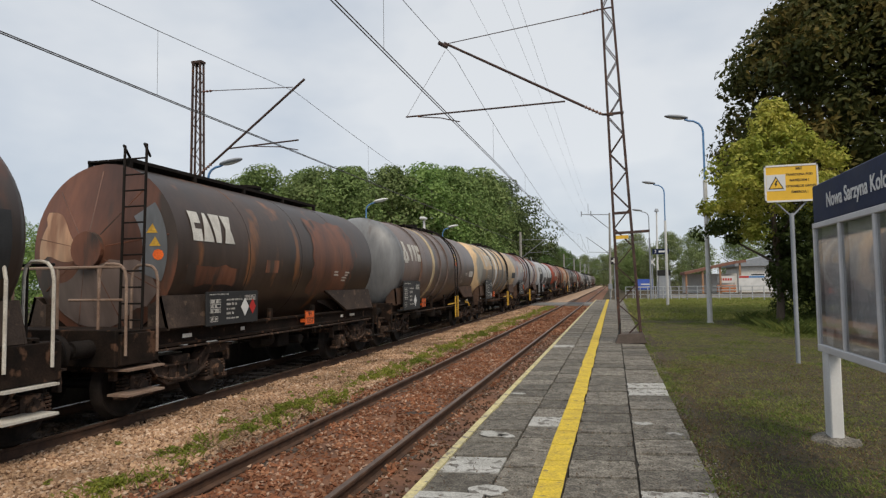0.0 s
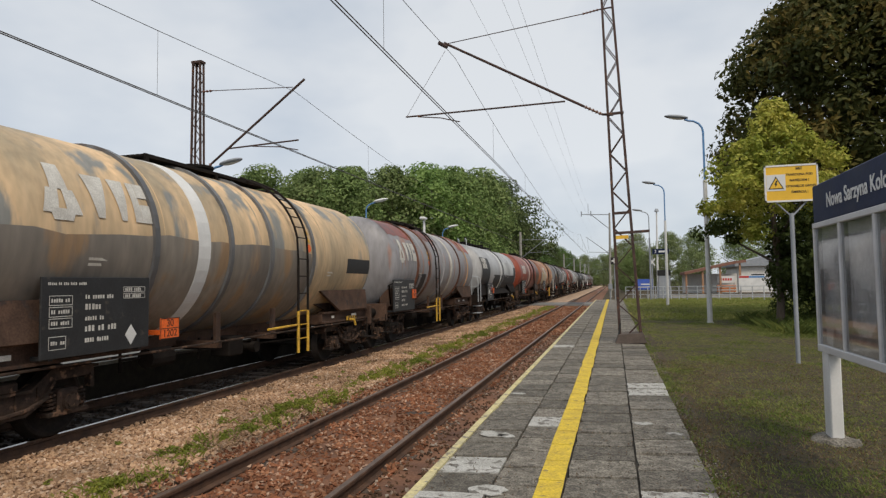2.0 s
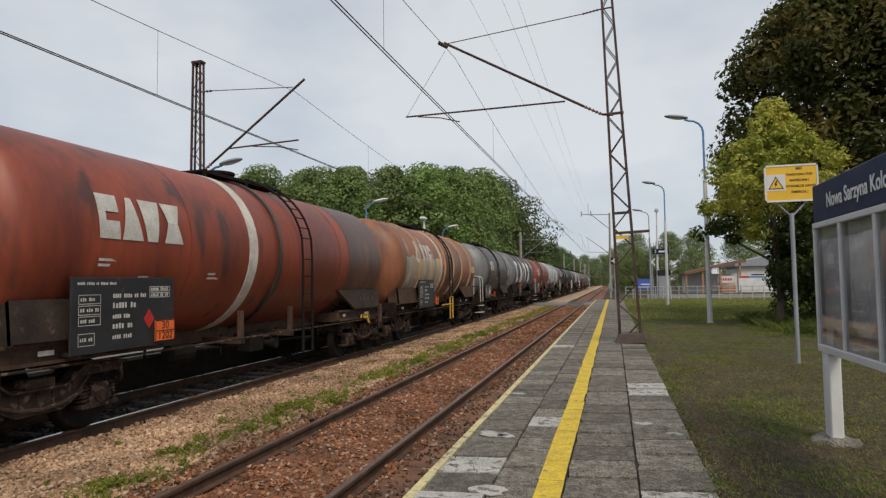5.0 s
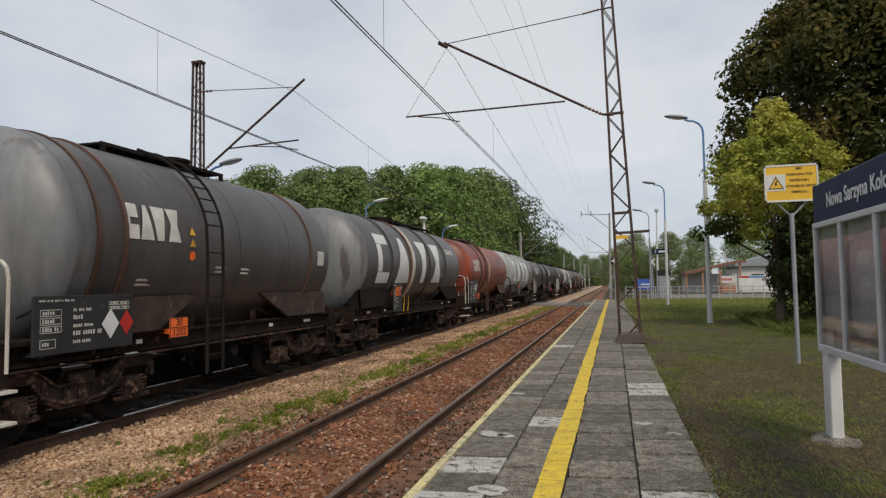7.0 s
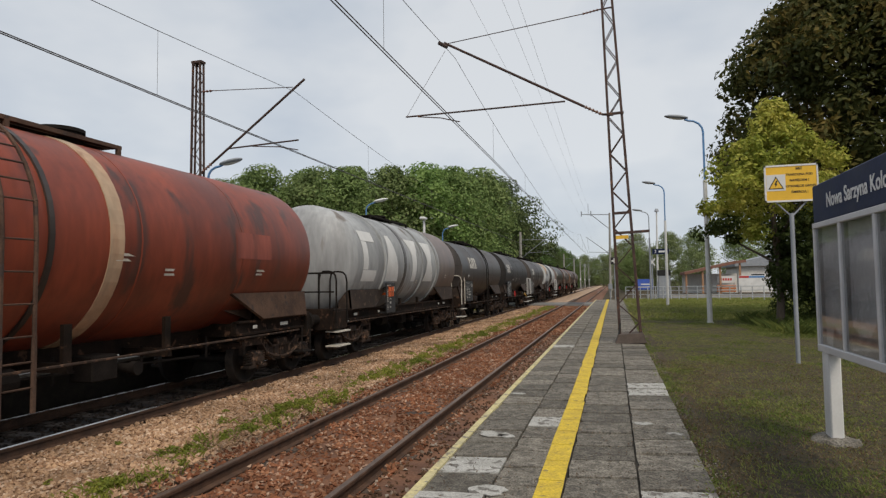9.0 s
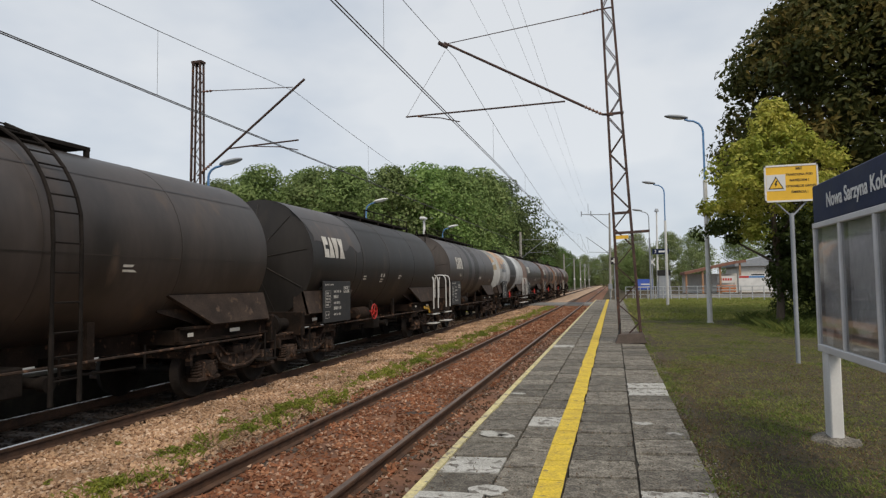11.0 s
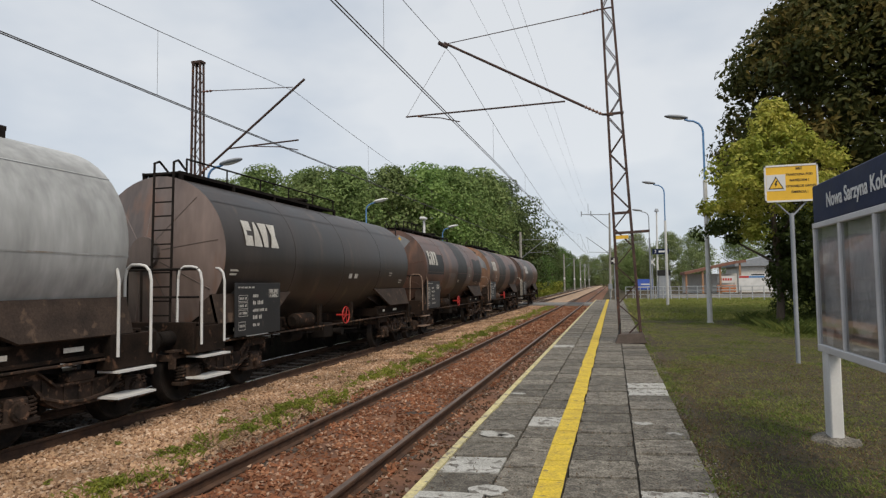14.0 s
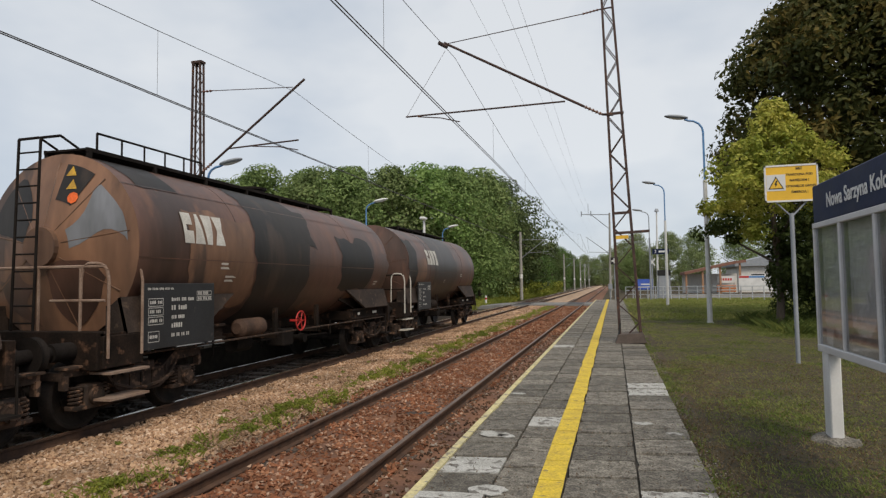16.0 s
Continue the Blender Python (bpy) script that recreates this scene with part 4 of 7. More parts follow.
        for i in range(11):
            z = 1.4 + i * 0.235
            rod(bm, (lx - 0.19, n0 - d - 0.2 + 0.005 * i, z), (lx + 0.19, n0 - d - 0.2 + 0.005 * i, z), 0.013, 6)
        part("ladder", bm, spec.get("ladder_paint", M_DARK), wg)
    elif spec.get("ladder"):
        ly = n0 + spec["ladder"]
        bm = bmesh.new()
        pts = [(0.25, ly, ZC + R_TANK + 0.16)] + arc_points(78, 12, R_TANK + 0.14, ly)[1:] + [(1.5 + ox, ly, 2.4), (1.5 + ox, ly, 1.35)]
        ladder(bm, pts, 0.2, 0.28, 0.025)
        part("ladder", bm, spec.get("ladder_paint", M_DARK), wg)
        bm = bmesh.new()
        ladder(bm, [(1.5 + ox, ly, 1.35), (1.5 + ox, ly, 0.52)], 0.2, 0.26, 0.03)
        if spec.get("foot_paint"):
            pipe(bm, [(1.5 + ox, ly - 0.2, 1.08), (1.48 + ox, ly - 1.3, 1.06)], 0.022, 6)
        part("ladder_foot", bm, spec.get("foot_paint", spec.get("ladder_paint", M_DARK)), wg)
    # end platform with white grab rails
    if spec.get("deck"):
        rail = spec["deck"]
        bm = bmesh.new()
        box(bm, -1.3, 1.3, -e, n0 - 0.1, 1.22, 1.27)
        box(bm, 1.12, 1.34, -e, -e + 0.72, 0.82, 1.24, 0.01)
        part("end_deck", bm, mframe, wg)
        for z in (0.74, 0.40):
            bm = bmesh.new()
            box(bm, 1.08, 1.42, -e + 0.05, -e + 0.75, z, z + 0.03)
            part("foot_step", bm, spec.get("steps", M_DULLWHITE), wg, "worn pale step boards")
        for y in (-e + 0.06, -e + 0.66):
            bm = bmesh.new()
            pipe(bm, [(1.36, y, 0.95), (1.36, y, 1.96), (1.33, y, 2.1), (1.26, y, 2.17), (1.16, y, 2.19), (1.02, y, 2.19), (0.94, y, 2.13), (0.91, y, 2.0), (0.9, y, 1.25)], 0.021, 7)
            part("grab_rail", bm, rail, wg)
        bm = bmesh.new()
        pipe(bm, [(1.3, -e + 0.06, 2.15), (-1.25, -e + 0.06, 2.15), (-1.25, -e + 0.06, 1.25)], 0.022, 6)
        pipe(bm, [(1.3, -e + 0.06, 1.7), (0.4, -e + 0.06, 1.7)], 0.018, 6)
        for x in (0.9, 0.2, -0.6):
            rod(bm, (x, -e + 0.06, 1.25), (x, -e + 0.06, 2.15), 0.02, 6)
        part("end_railing", bm, spec.get("end_rail", M_DARK), wg)
    if spec.get("grab"):                        # hand rails on the near saddle
        bm = bmesh.new()
        box(bm, 1.0, 1.3, n0 - 0.2, n0 + 0.5, 0.62, 0.7)
        pipe(bm, [(1.25, n0 - 0.1, 1.2), (1.25, n0 - 0.1, 2.0), (1.25, n0 + 0.3, 2.05), (1.25, n0 + 0.5, 1.2)], 0.02, 6)
        part("grab_rail", bm, spec["grab"], wg)
    if spec.get("valves"):                      # bent yellow valve handles above the sole bar
        for y in (0.0, 0.42):
            bm = bmesh.new()
            pipe(bm, [(1.27, n0 + spec["valves"] + y, 1.0), (1.3, n0 + spec["valves"] + y, 1.28), (1.34, n0 + spec["valves"] + y - 0.1, 1.48)], 0.018, 7)
            part("valve_handle", bm, M_YELMET, wg, "bent yellow valve handle")
    if spec.get("tap"):                         # yellow outlet levers at the frame
        bm = bmesh.new()
        yy = f0 - 1.0
        box(bm, 1.24, 1.27, yy, yy + 0.55, 0.98, 1.08)
        pipe(bm, [(1.28, yy + 0.1, 1.0), (1.32, yy + 0.3, 0.98), (1.34, yy + 0.35, 0.84)], 0.03, 6)
        lever = part("stop_lever", bm, M_YELMET, wg, "yellow painted lever")
        for k in range(4):
            bm = bmesh.new()
            flat(bm, [(yy + 0.05 + 0.13 * k, 0.982), (yy + 0.11 + 0.13 * k, 0.982), (yy + 0.15 + 0.13 * k, 1.078), (yy + 0.09 + 0.13 * k, 1.078)], (1.271, 1.273), "x")
            part("stripe", bm, M_BLACK, lever)
    return wg
# ---------------------------------------------------------------- tank paints
def tank_paint(name, a, b, rust, rough=0.55, spot_at=0.56, scale=0.8, spec=0.5):
    a, b = tuple(c * 1.3 for c in a), tuple(c * 0.8 for c in b)
    return mat(name, a, b, rough + 0.02, 0.0, scale=scale, fine=9, bump=0.05, spots=rust, spot_at=spot_at, streak=True, spec=spec, grain=0.16)


P_DARKBROWN = tank_paint("tank_dark_brown", (0.0444, 0.0292, 0.0226), (0.0256, 0.0184, 0.0154), (0.0871, 0.0346, 0.0164), 0.4, 0.58)
P_RUSTEND = tank_paint("tank_rust_end", (0.155, 0.06, 0.032), (0.085, 0.038, 0.025), (0.045, 0.033, 0.027), 0.5, 0.53)
P_RUSTLIGHT = tank_paint("tank_rust_light", (0.25, 0.1, 0.055), (0.15, 0.07, 0.042), (0.07, 0.055, 0.045), 0.55, 0.57)
P_GREY = tank_paint("tank_grey", (0.16, 0.165, 0.17), (0.115, 0.115, 0.12), (0.09, 0.075, 0.068), 0.42, 0.62)
P_GREYBROWN = tank_paint("tank_grey_brown", (0.148, 0.112, 0.0992), (0.0991, 0.0792, 0.0719), (0.169, 0.099, 0.0719), 0.4, 0.6)
P_CREAM = tank_paint("tank_cream", (0.56, 0.39, 0.225), (0.414, 0.333, 0.218), (0.23, 0.23, 0.213), 0.6, 0.53)
P_GREYRED = tank_paint("tank_grey_red", (0.265, 0.262, 0.275), (0.24, 0.232, 0.242), (0.29, 0.165, 0.125), 0.5, 0.58)
P_SILVER = tank_paint("tank_silver", (0.33, 0.335, 0.34), (0.36, 0.36, 0.365), (0.22, 0.21, 0.2), 0.45, 0.62)
P_RED = tank_paint("tank_red", (0.22, 0.044, 0.02), (0.17, 0.036, 0.019), (0.08, 0.03, 0.022), 0.45, 0.58)
P_RUSTY = tank_paint("tank_rusty", (0.25, 0.092, 0.04), (0.19, 0.082, 0.045), (0.33, 0.235, 0.155), 0.5, 0.6)
P_CHARCOAL = tank_paint("tank_charcoal", (0.0653, 0.0594, 0.0585), (0.0535, 0.0484, 0.047), (0.0832, 0.0605, 0.0491), 0.4, 0.64)
P_BLACKISH = tank_paint("tank_blackish", (0.0407, 0.0319, 0.0275), (0.0251, 0.0203, 0.0179), (0.0752, 0.0522, 0.0372), 0.42, 0.6)
P_PALEGREY = tank_paint("tank_pale_grey", (0.296, 0.305, 0.31), (0.242, 0.246, 0.251), (0.179, 0.153, 0.134), 0.55, 0.6)
P_WORNWHITE = tank_paint("tank_worn_white", (0.42, 0.43, 0.43), (0.35, 0.355, 0.35), (0.3, 0.25, 0.2), 0.6, 0.63)
P_TAN = tank_paint("tank_tan_rust", (0.38, 0.22, 0.13), (0.5, 0.38, 0.26), (0.28, 0.14, 0.08), 0.6, 0.55)
P_BROWN = tank_paint("tank_brown", (0.102, 0.0513, 0.0359), (0.0627, 0.0365, 0.0269), (0.139, 0.0675, 0.041), 0.42, 0.57)
P_CAMODARK = tank_paint("camo_dark", (0.026, 0.022, 0.019), (0.018, 0.0155, 0.0145), (0.05, 0.036, 0.028), 0.5, 0.58, spec=0.35)
P_CAMOTAN = tank_paint("camo_tan", (0.194, 0.102, 0.0593), (0.13, 0.0744, 0.0479), (0.0778, 0.048, 0.0342), 0.5, 0.57)
P_RUSTYBROWN = tank_paint("tank_rusty_brown", (0.05, 0.032, 0.024), (0.03, 0.021, 0.017), (0.2, 0.082, 0.03), 0.42, 0.57, 0.7)
P_PATCHGREY = tank_paint("patch_grey", (0.17, 0.18, 0.2), (0.13, 0.14, 0.15), (0.1, 0.09, 0.085), 0.55, 0.6)

P_SOOT = tank_paint("tank_soot", (0.02, 0.0175, 0.016), (0.014, 0.0122, 0.0112), (0.034, 0.026, 0.021), 0.5, 0.58, spec=0.34)
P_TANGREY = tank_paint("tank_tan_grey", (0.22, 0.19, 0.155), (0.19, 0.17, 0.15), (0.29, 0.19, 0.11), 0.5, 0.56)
M_CREAMBAND = mat("band_cream", (0.58, 0.47, 0.3), (0.44, 0.34, 0.2), 0.65, scale=3, fine=50, bump=0.06)
M_RUSTRAIL = mat("rail_worn", (0.3, 0.22, 0.17), (0.19, 0.12, 0.085), 0.7, scale=3, fine=40, bump=0.1)

TRAIN = [
    dict(near=-5.3, far=5.4, paint=P_DARKBROWN, label="dark brown grimy tank wagon, rolling past on the far track", deck=M_DULLWHITE, far_rails=M_DULLWHITE,
         patches=[(9.4, 10.6, -20, 12, M_BOARD)]),
    dict(near=8.0, far=15.8, paint=P_RUSTYBROWN, end_paint=P_RUSTEND, sole=True, wobble=0.3, ladder_x=1.03, cone=True, dome=0.35, label="dark brown tank wagon with rust-orange conical end and rust patches",
         marks=[("wide", 0.35, 6, 0.5, 1.12, M_LETTER)], ladder="end", deck=M_RUSTRAIL, end_rail=M_RUSTRAIL, steps=M_RUSTRAIL, walk=(0.05, 6.4), board=(0.7, 1.5, 1.22, 1.78), diamonds=((0.72, 0.5, 0.12, M_WHITEPAINT), (0.88, 0.5, 0.1, M_RED)),
         plate=(4.0, 1.02, "99", "3257"), end_panel=P_PATCHGREY, panel_box=(-24, 36, 0.62, 0.9), sectors=[(-140, -24, 0.25, 0.89, P_GREYBROWN), (150, 200, 0.25, 0.89, P_TAN)],
         patches=[(4.4, 6.6, -34, 40, P_RUSTEND), (0.1, 1.7, -24, -10, P_RUSTEND), (2.5, 2.95, -14, -4, P_RUSTLIGHT)]),
    dict(radius=1.465, axis=2.5, near=18.1, far=28.3, paint=P_GREYBROWN, end_paint=P_GREY, label="grey-brown ringed tank wagon with pale grey end", dome=0.55,
         marks=[("three", 0.1, 4, 0.56, 1.8, M_LETTER)], rings=[(1.95, 0.1, P_GREYBROWN, 0.05), (3.45, 0.26, M_CREAMBAND, 0.012), (4.35, 0.1, P_GREYBROWN, 0.05), (5.4, 0.1, P_GREYBROWN, 0.05), (7.55, 0.09, P_GREYBROWN, 0.05)], ladder=6.25, foot_paint=M_YELMET, walk=(3.4, 7.0), tap=True,
         board=(0.1, 1.7, 1.05, 1.95), diamonds=((0.68, 0.3, 0.14, M_WHITEPAINT),), plate=(1.95, 1.08, "30", "1202"), stickers=[(6.75, 8, 0.09)], saddle_paint=M_FRAMEBR,
         patches=[(-0.02, 0.2, -110, 150, P_GREY), (9.2, 9.9, -14, -4, M_LETTER)]),
    dict(radius=1.465, axis=2.5, wobble=0.14, near=30.4, far=40.8, paint=P_CREAM, label="cream tank wagon with grey grime and steel hoops", dome=0.55,
         marks=[("three", 0.6, 10, 0.6, 1.8, M_LETTER)], rings=[(2.4, 0.1, P_GREY, 0.05), (3.5, 0.3, M_WHITEPAINT, 0.012), (4.2, 0.1, P_GREY, 0.05), (5.5, 0.1, P_GREY, 0.05), (7.2, 0.09, P_GREY, 0.05)], ladder=6.5, foot_paint=M_YELMET, walk=(3.4, 7.2), tap=True,
         board=(0.6, 1.7, 1.05, 2.0), diamonds=((0.8, 0.2, 0.1, M_WHITEPAINT),), plate=(2.5, 1.12, "30", "1202"), stickers=[(7.0, 8, 0.09)], saddle_paint=M_FRAMEBR, frame=M_FRAMEBR,
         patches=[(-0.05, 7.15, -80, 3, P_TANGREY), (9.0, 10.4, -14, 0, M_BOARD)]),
    dict(radius=1.465, axis=2.5, wobble=0.15, near=43.0, far=53.4, paint=P_GREYRED, label="grey tank wagon with faded red top and rusty hoops", dome=0.55,
         marks=[("three", 0.25, 4, 0.6, 1.65, M_LETTER)], rings=[(2.05, 0.1, P_RUSTEND, 0.05), (2.45, 0.2, P_GREYRED, 0.012), (3.4, 0.1, P_RUSTEND, 0.05), (5.3, 0.1, P_GREYRED, 0.05), (6.5, 0.26, M_DULLWHITE, 0.012), (7.8, 0.1, P_RUSTEND, 0.05), (9.3, 0.08, P_TAN, 0.04)], ladder=4.0, foot_paint=M_YELMET, walk=(2.4, 5.8),
         board=(-0.3, 2.0, 1.05, 2.0), plate=(1.42, 1.4, "30", "1202"), stickers=[(3.35, 6, 0.09)], saddle_paint=M_FRAMEBR, frame=M_FRAMEBR, grab=M_DARK,
         patches=[(0.0, 1.95, 36, 84, P_RED), (2.2, 3.1, -50, -12, M_BOARD), (3.5, 5.1, 40, 84, P_RED), (8.7, 10.3, 30, 84, P_RED)]),
    dict(radius=1.41, axis=2.48, skirt=M_DARK, saddle_paint=M_DARK, near=56.0, far=66.7, paint=P_SILVER, label="silver-grey tank wagon with black panels and a white hoop", dome=0.45,
         marks=[("wide", 0.05, 5, 0.55, 1.12, M_LETTER)], rings=[(5.25, 0.22, M_WHITEPAINT, 0.012), (5.85, 0.08, P_GREY, 0.05)], ladder="end", ladder_paint=M_GALV, deck=M_GALV, end_rail=M_GALV, steps=M_GALV,
         walk=(0.05, 7.4), railing=(0.2, 6.9), tap=True, board=(1.25, 1.5, 0.95, 1.85), diamonds=((0.25, 0.5, 0.11, M_WHITEPAINT), (0.66, 0.64, 0.11, M_RED)), plate=(2.5, 1.3, "30", "1202"),
         patches=[(-0.1, 1.95, -75, 29, M_BOARD), (3.1, 5.1, -75, -7, M_BOARD), (5.4, 5.78, -75, -7, M_BOARD), (5.95, 9.85, -75, -7, M_BOARD), (6.2, 9.7, -4, 26, P_WORNWHITE), (9.86, 10.6, -75, 14, M_BOARD)]),
    dict(radius=1.465, axis=2.5, near=69.0, far=79.8, paint=P_RED, label="red tank wagon with a dark ladder and a pale hoop", dome=0.6,
         marks=[("wide", 0.9, 0, 0.6, 1.6, M_LETTER)], rings=[(4.4, 0.26, M_DULLWHITE, 0.012), (5.3, 0.09, P_BLACKISH, 0.05)], ladder=6.2, walk=(4.4, 7.2), tap=True,
         board=(0.5, 1.8, 1.05, 2.0), diamonds=((0.72, 0.4, 0.1, M_RED),), plate=(1.9, 1.1, "30", "1202"), patches=[(8.6, 10.7, -70, 84, P_BROWN)], frame=M_FRAMEBR),
    dict(radius=1.465, axis=2.5, wobble=0.2, near=81.8, far=92.0, paint=P_RUSTY, label="rust-streaked cream tank wagon with steel hoops", dome=0.55,
         marks=[("three", 1.2, 6, 0.6, 1.9, M_LETTER)], rings=[(1.6, 0.1, P_TAN, 0.05), (4.3, 0.26, M_DULLWHITE, 0.012), (4.8, 0.1, P_TAN, 0.05), (6.1, 0.1, P_TAN, 0.05), (7.5, 0.1, P_TAN, 0.05), (9.1, 0.09, P_TAN, 0.05)],
         ladder=5.2, foot_paint=M_YELMET, walk=(2.8, 5.8), stickers=[(4.55, 8, 0.1)], board=(1.5, 1.8, 1.05, 2.0), plate=(3.4, 1.1, "30", "1202"), saddle_paint=M_FRAMEBR,
         patches=[(5.0, 6.2, -40, 20, P_RUSTEND), (6.9, 9.9, -75, -26, P_BROWN), (9.2, 10.0, -6, 6, M_CREAMBAND), (0.2, 4.2, -60, 10, P_CREAM)]),
    dict(radius=1.465, axis=2.5, sole=True, near=95.0, far=101.8, paint=P_CHARCOAL, end_paint=P_GREY, label="charcoal-grey tank wagon with a tall side ladder", dome=0.6,
         marks=[("wide", 0.75, 1, 0.5, 1.1, M_LETTER)], rings=[(0.3, 0.06, P_BROWN, 0.03), (0.75, 0.06, P_BROWN, 0.03), (6.0, 0.05, P_BROWN, 0.03)], ladder=2.5, walk=(1.4, 4.4), deck=M_DULLWHITE,
         board=(-0.6, 1.5, 1.1, 1.78), diamonds=((0.74, 0.45, 0.14, M_WHITEPAINT), (0.92, 0.45, 0.12, M_RED)), plate=(1.6, 1.12, "30", "1202"), stickers=[(2.1, -4, 0.075)], patches=[(6.3, 6.6, -8, 4, M_LETTER), (-0.02, 0.25, -110, 150, P_GREY)]),
    dict(radius=1.465, axis=2.5, near=104.2, far=114.2, saddle_paint=M_DARK, paint=P_CHARCOAL, end_paint=P_GREY, label="charcoal tank wagon with huge white painted blocks", dome=0.6, saddle=1.9,
         sole=True, valves=3.4, marks=[("spaced", 0.75, -24, 1.45, 7.2, M_WHITEPAINT), ("wide", 8.25, 20, 0.2, 1.1, M_LETTER)], rings=[(1.95, 0.09, P_CHARCOAL, 0.05), (3.95, 0.28, M_DULLWHITE, 0.012), (3.65, 0.09, P_BROWN, 0.05), (5.8, 0.09, P_CHARCOAL, 0.05), (7.9, 0.09, P_CHARCOAL, 0.05)],
         walk=(3.4, 9.2), board=(2.0, 0.75, 1.05, 1.9), plate=(2.15, 1.5, "30", "1202"), handle=False),
    dict(radius=1.465, axis=2.5, near=116.6, far=126.3, paint=P_RED, label="brick-red tank wagon with a mid ladder and buff hoop", dome=0.6,
         marks=[("wide", 0.6, -3, 0.55, 1.25, M_LETTER)], rings=[(4.4, 0.24, P_TAN, 0.012), (2.3, 0.09, P_BLACKISH, 0.03), (3.4, 0.07, P_BLACKISH, 0.03)], ladder=2.9, ladder_paint=M_FRAMEBR, walk=(1.8, 5.6), walk_paint=M_FRAMEBR, deck=M_DULLWHITE,
         board=(-0.3, 1.7, 0.98, 1.98), diamonds=((0.7, 0.62, 0.14, M_WHITEPAINT), (0.7, 0.3, 0.13, M_RED)), plate=(1.2, 1.1, "30", "1202"), saddle_paint=M_FRAMEBR,
         patches=[(0.6, 2.1, -14, 30, tank_paint("red_patch", (0.27, 0.062, 0.038), (0.21, 0.05, 0.033), (0.16, 0.05, 0.036))), (7.1, 8.2, -6, 12, tank_paint("red_patch_b", (0.22, 0.058, 0.04), (0.18, 0.05, 0.036), (0.15, 0.048, 0.036)))] ),
    dict(radius=1.465, axis=2.5, near=129.0, far=138.9, paint=P_PALEGREY, label="pale grey tank wagon with huge white painted blocks", dome=0.6, saddle=1.9, deck=M_DARK,
         sole=True, marks=[("spaced", 0.3, -22, 1.4, 6.6, M_WHITEPAINT)], rings=[(1.9, 0.09, P_PALEGREY, 0.05), (3.7, 0.2, P_CHARCOAL, 0.012), (5.5, 0.09, P_PALEGREY, 0.05), (7.2, 0.09, P_PALEGREY, 0.05)], walk=(3.4, 7.0), plate=(2.15, 1.5, "30", "1202"),
         board=(2.0, 0.75, 1.05, 1.9), patches=[(7.6, 9.9, -80, 86, P_GREYBROWN)]),
    dict(near=140.6, far=150.2, paint=P_BLACKISH, label="black-brown grimy tank wagon on the far track", marks=[("wide", 1.6, 4, 0.52, 1.4, M_LETTER)], walk=(2.6, 6.4), ladder=5.0, deck=M_DULLWHITE, cone=True),
    dict(near=152.1, far=161.7, paint=P_SOOT, label="sooty black tank wagon with a flattened conical end", cone=True, dome=0.3,
         marks=[("wide", 0.55, 2, 0.5, 1.1, M_LETTER)], walk=(3.4, 9.4), railing=(5.2, 9.2), board=(0.5, 1.5, 1.0, 1.95), wobble=0.25, patches=[(0.05, 2.7, 14, 80, P_BLACKISH), (4.2, 4.3, -16, -12, M_LETTER), (4.4, 4.5, -16, -12, M_LETTER)], tap=True, far_rails=M_WHITEPAINT, rings=[(2.9, 0.16, P_CAMODARK, 0.006)]),
    dict(ladder_x=0.28, near=164.0, far=173.4, paint=P_BLACKISH, label="dark brown tank wagon with white grab rails", cone=True, dome=0.35, ladder="end", deck=M_WHITEPAINT, steps=M_WHITEPAINT,
         marks=[("wide", 1.05, 1, 0.5, 1.08, M_LETTER)], walk=(0.05, 8.6), railing=(0.2, 6.4), board=(0.2, 1.5, 0.98, 1.95), patches=[(3.4, 4.0, -70, 70, P_CAMODARK), (4.8, 5.6, -70, 70, P_CAMODARK), (5.7, 5.82, -17, -12, M_LETTER), (5.95, 6.15, -17, -12, M_LETTER)]),
    dict(wobble=0.06, near=175.4, far=184.8, paint=P_WORNWHITE, end_paint=P_WORNWHITE, label="worn white tank wagon with a black middle band and rust", cone=True, dome=0.35, sectors=[(38, 176, 0.25, 0.89, P_TAN), (10, 30, 0.3, 0.89, P_CREAM)],
         marks=[("wide", 0.6, 2, 0.5, 1.4, P_PATCHGREY)], walk=(2.6, 8.4), railing=(2.8, 5.6), far_rails=M_WHITEPAINT, board=(0.9, 1.5, 0.95, 1.95), patches=[(3.6, 6.1, -80, 86, P_SOOT), (0.0, 1.7, 10, 86, P_TAN), (1.75, 2.6, 30, 86, P_CREAM)]),
    dict(near=187.0, far=196.7, paint=P_BLACKISH, end_paint=P_GREYBROWN, label="dark brown tank wagon with white grab rails and steps", cone=True, dome=0.35, ladder="end", deck=M_WHITEPAINT, steps=M_WHITEPAINT,
         marks=[("wide", 0.6, 6, 0.48, 1.15, M_LETTER)], walk=(0.05, 6.4), board=(0.3, 1.5, 0.98, 1.92), railing=(0.2, 6.2), patches=[(5.2, 5.38, -18, -13, M_LETTER), (5.55, 5.75, -18, -13, M_LETTER)]),
    dict(ladder_x=0.2, wobble=0.2, near=198.8, far=208.3, paint=P_BROWN, end_paint=P_BROWN, label="brown tank wagon with dark painted squares", cone=True, dome=0.35,
         marks=[("wide", 0.3, 4, 0.52, 1.15, M_LETTER)], walk=(0.05, 6.6), railing=(0.3, 2.6), board=(0.0, 1.7, 0.98, 1.95), end_panel=P_PATCHGREY, panel_box=(50, 75, 0.5, 0.88), ladder="end", deck=M_RUSTRAIL, steps=M_RUSTRAIL,
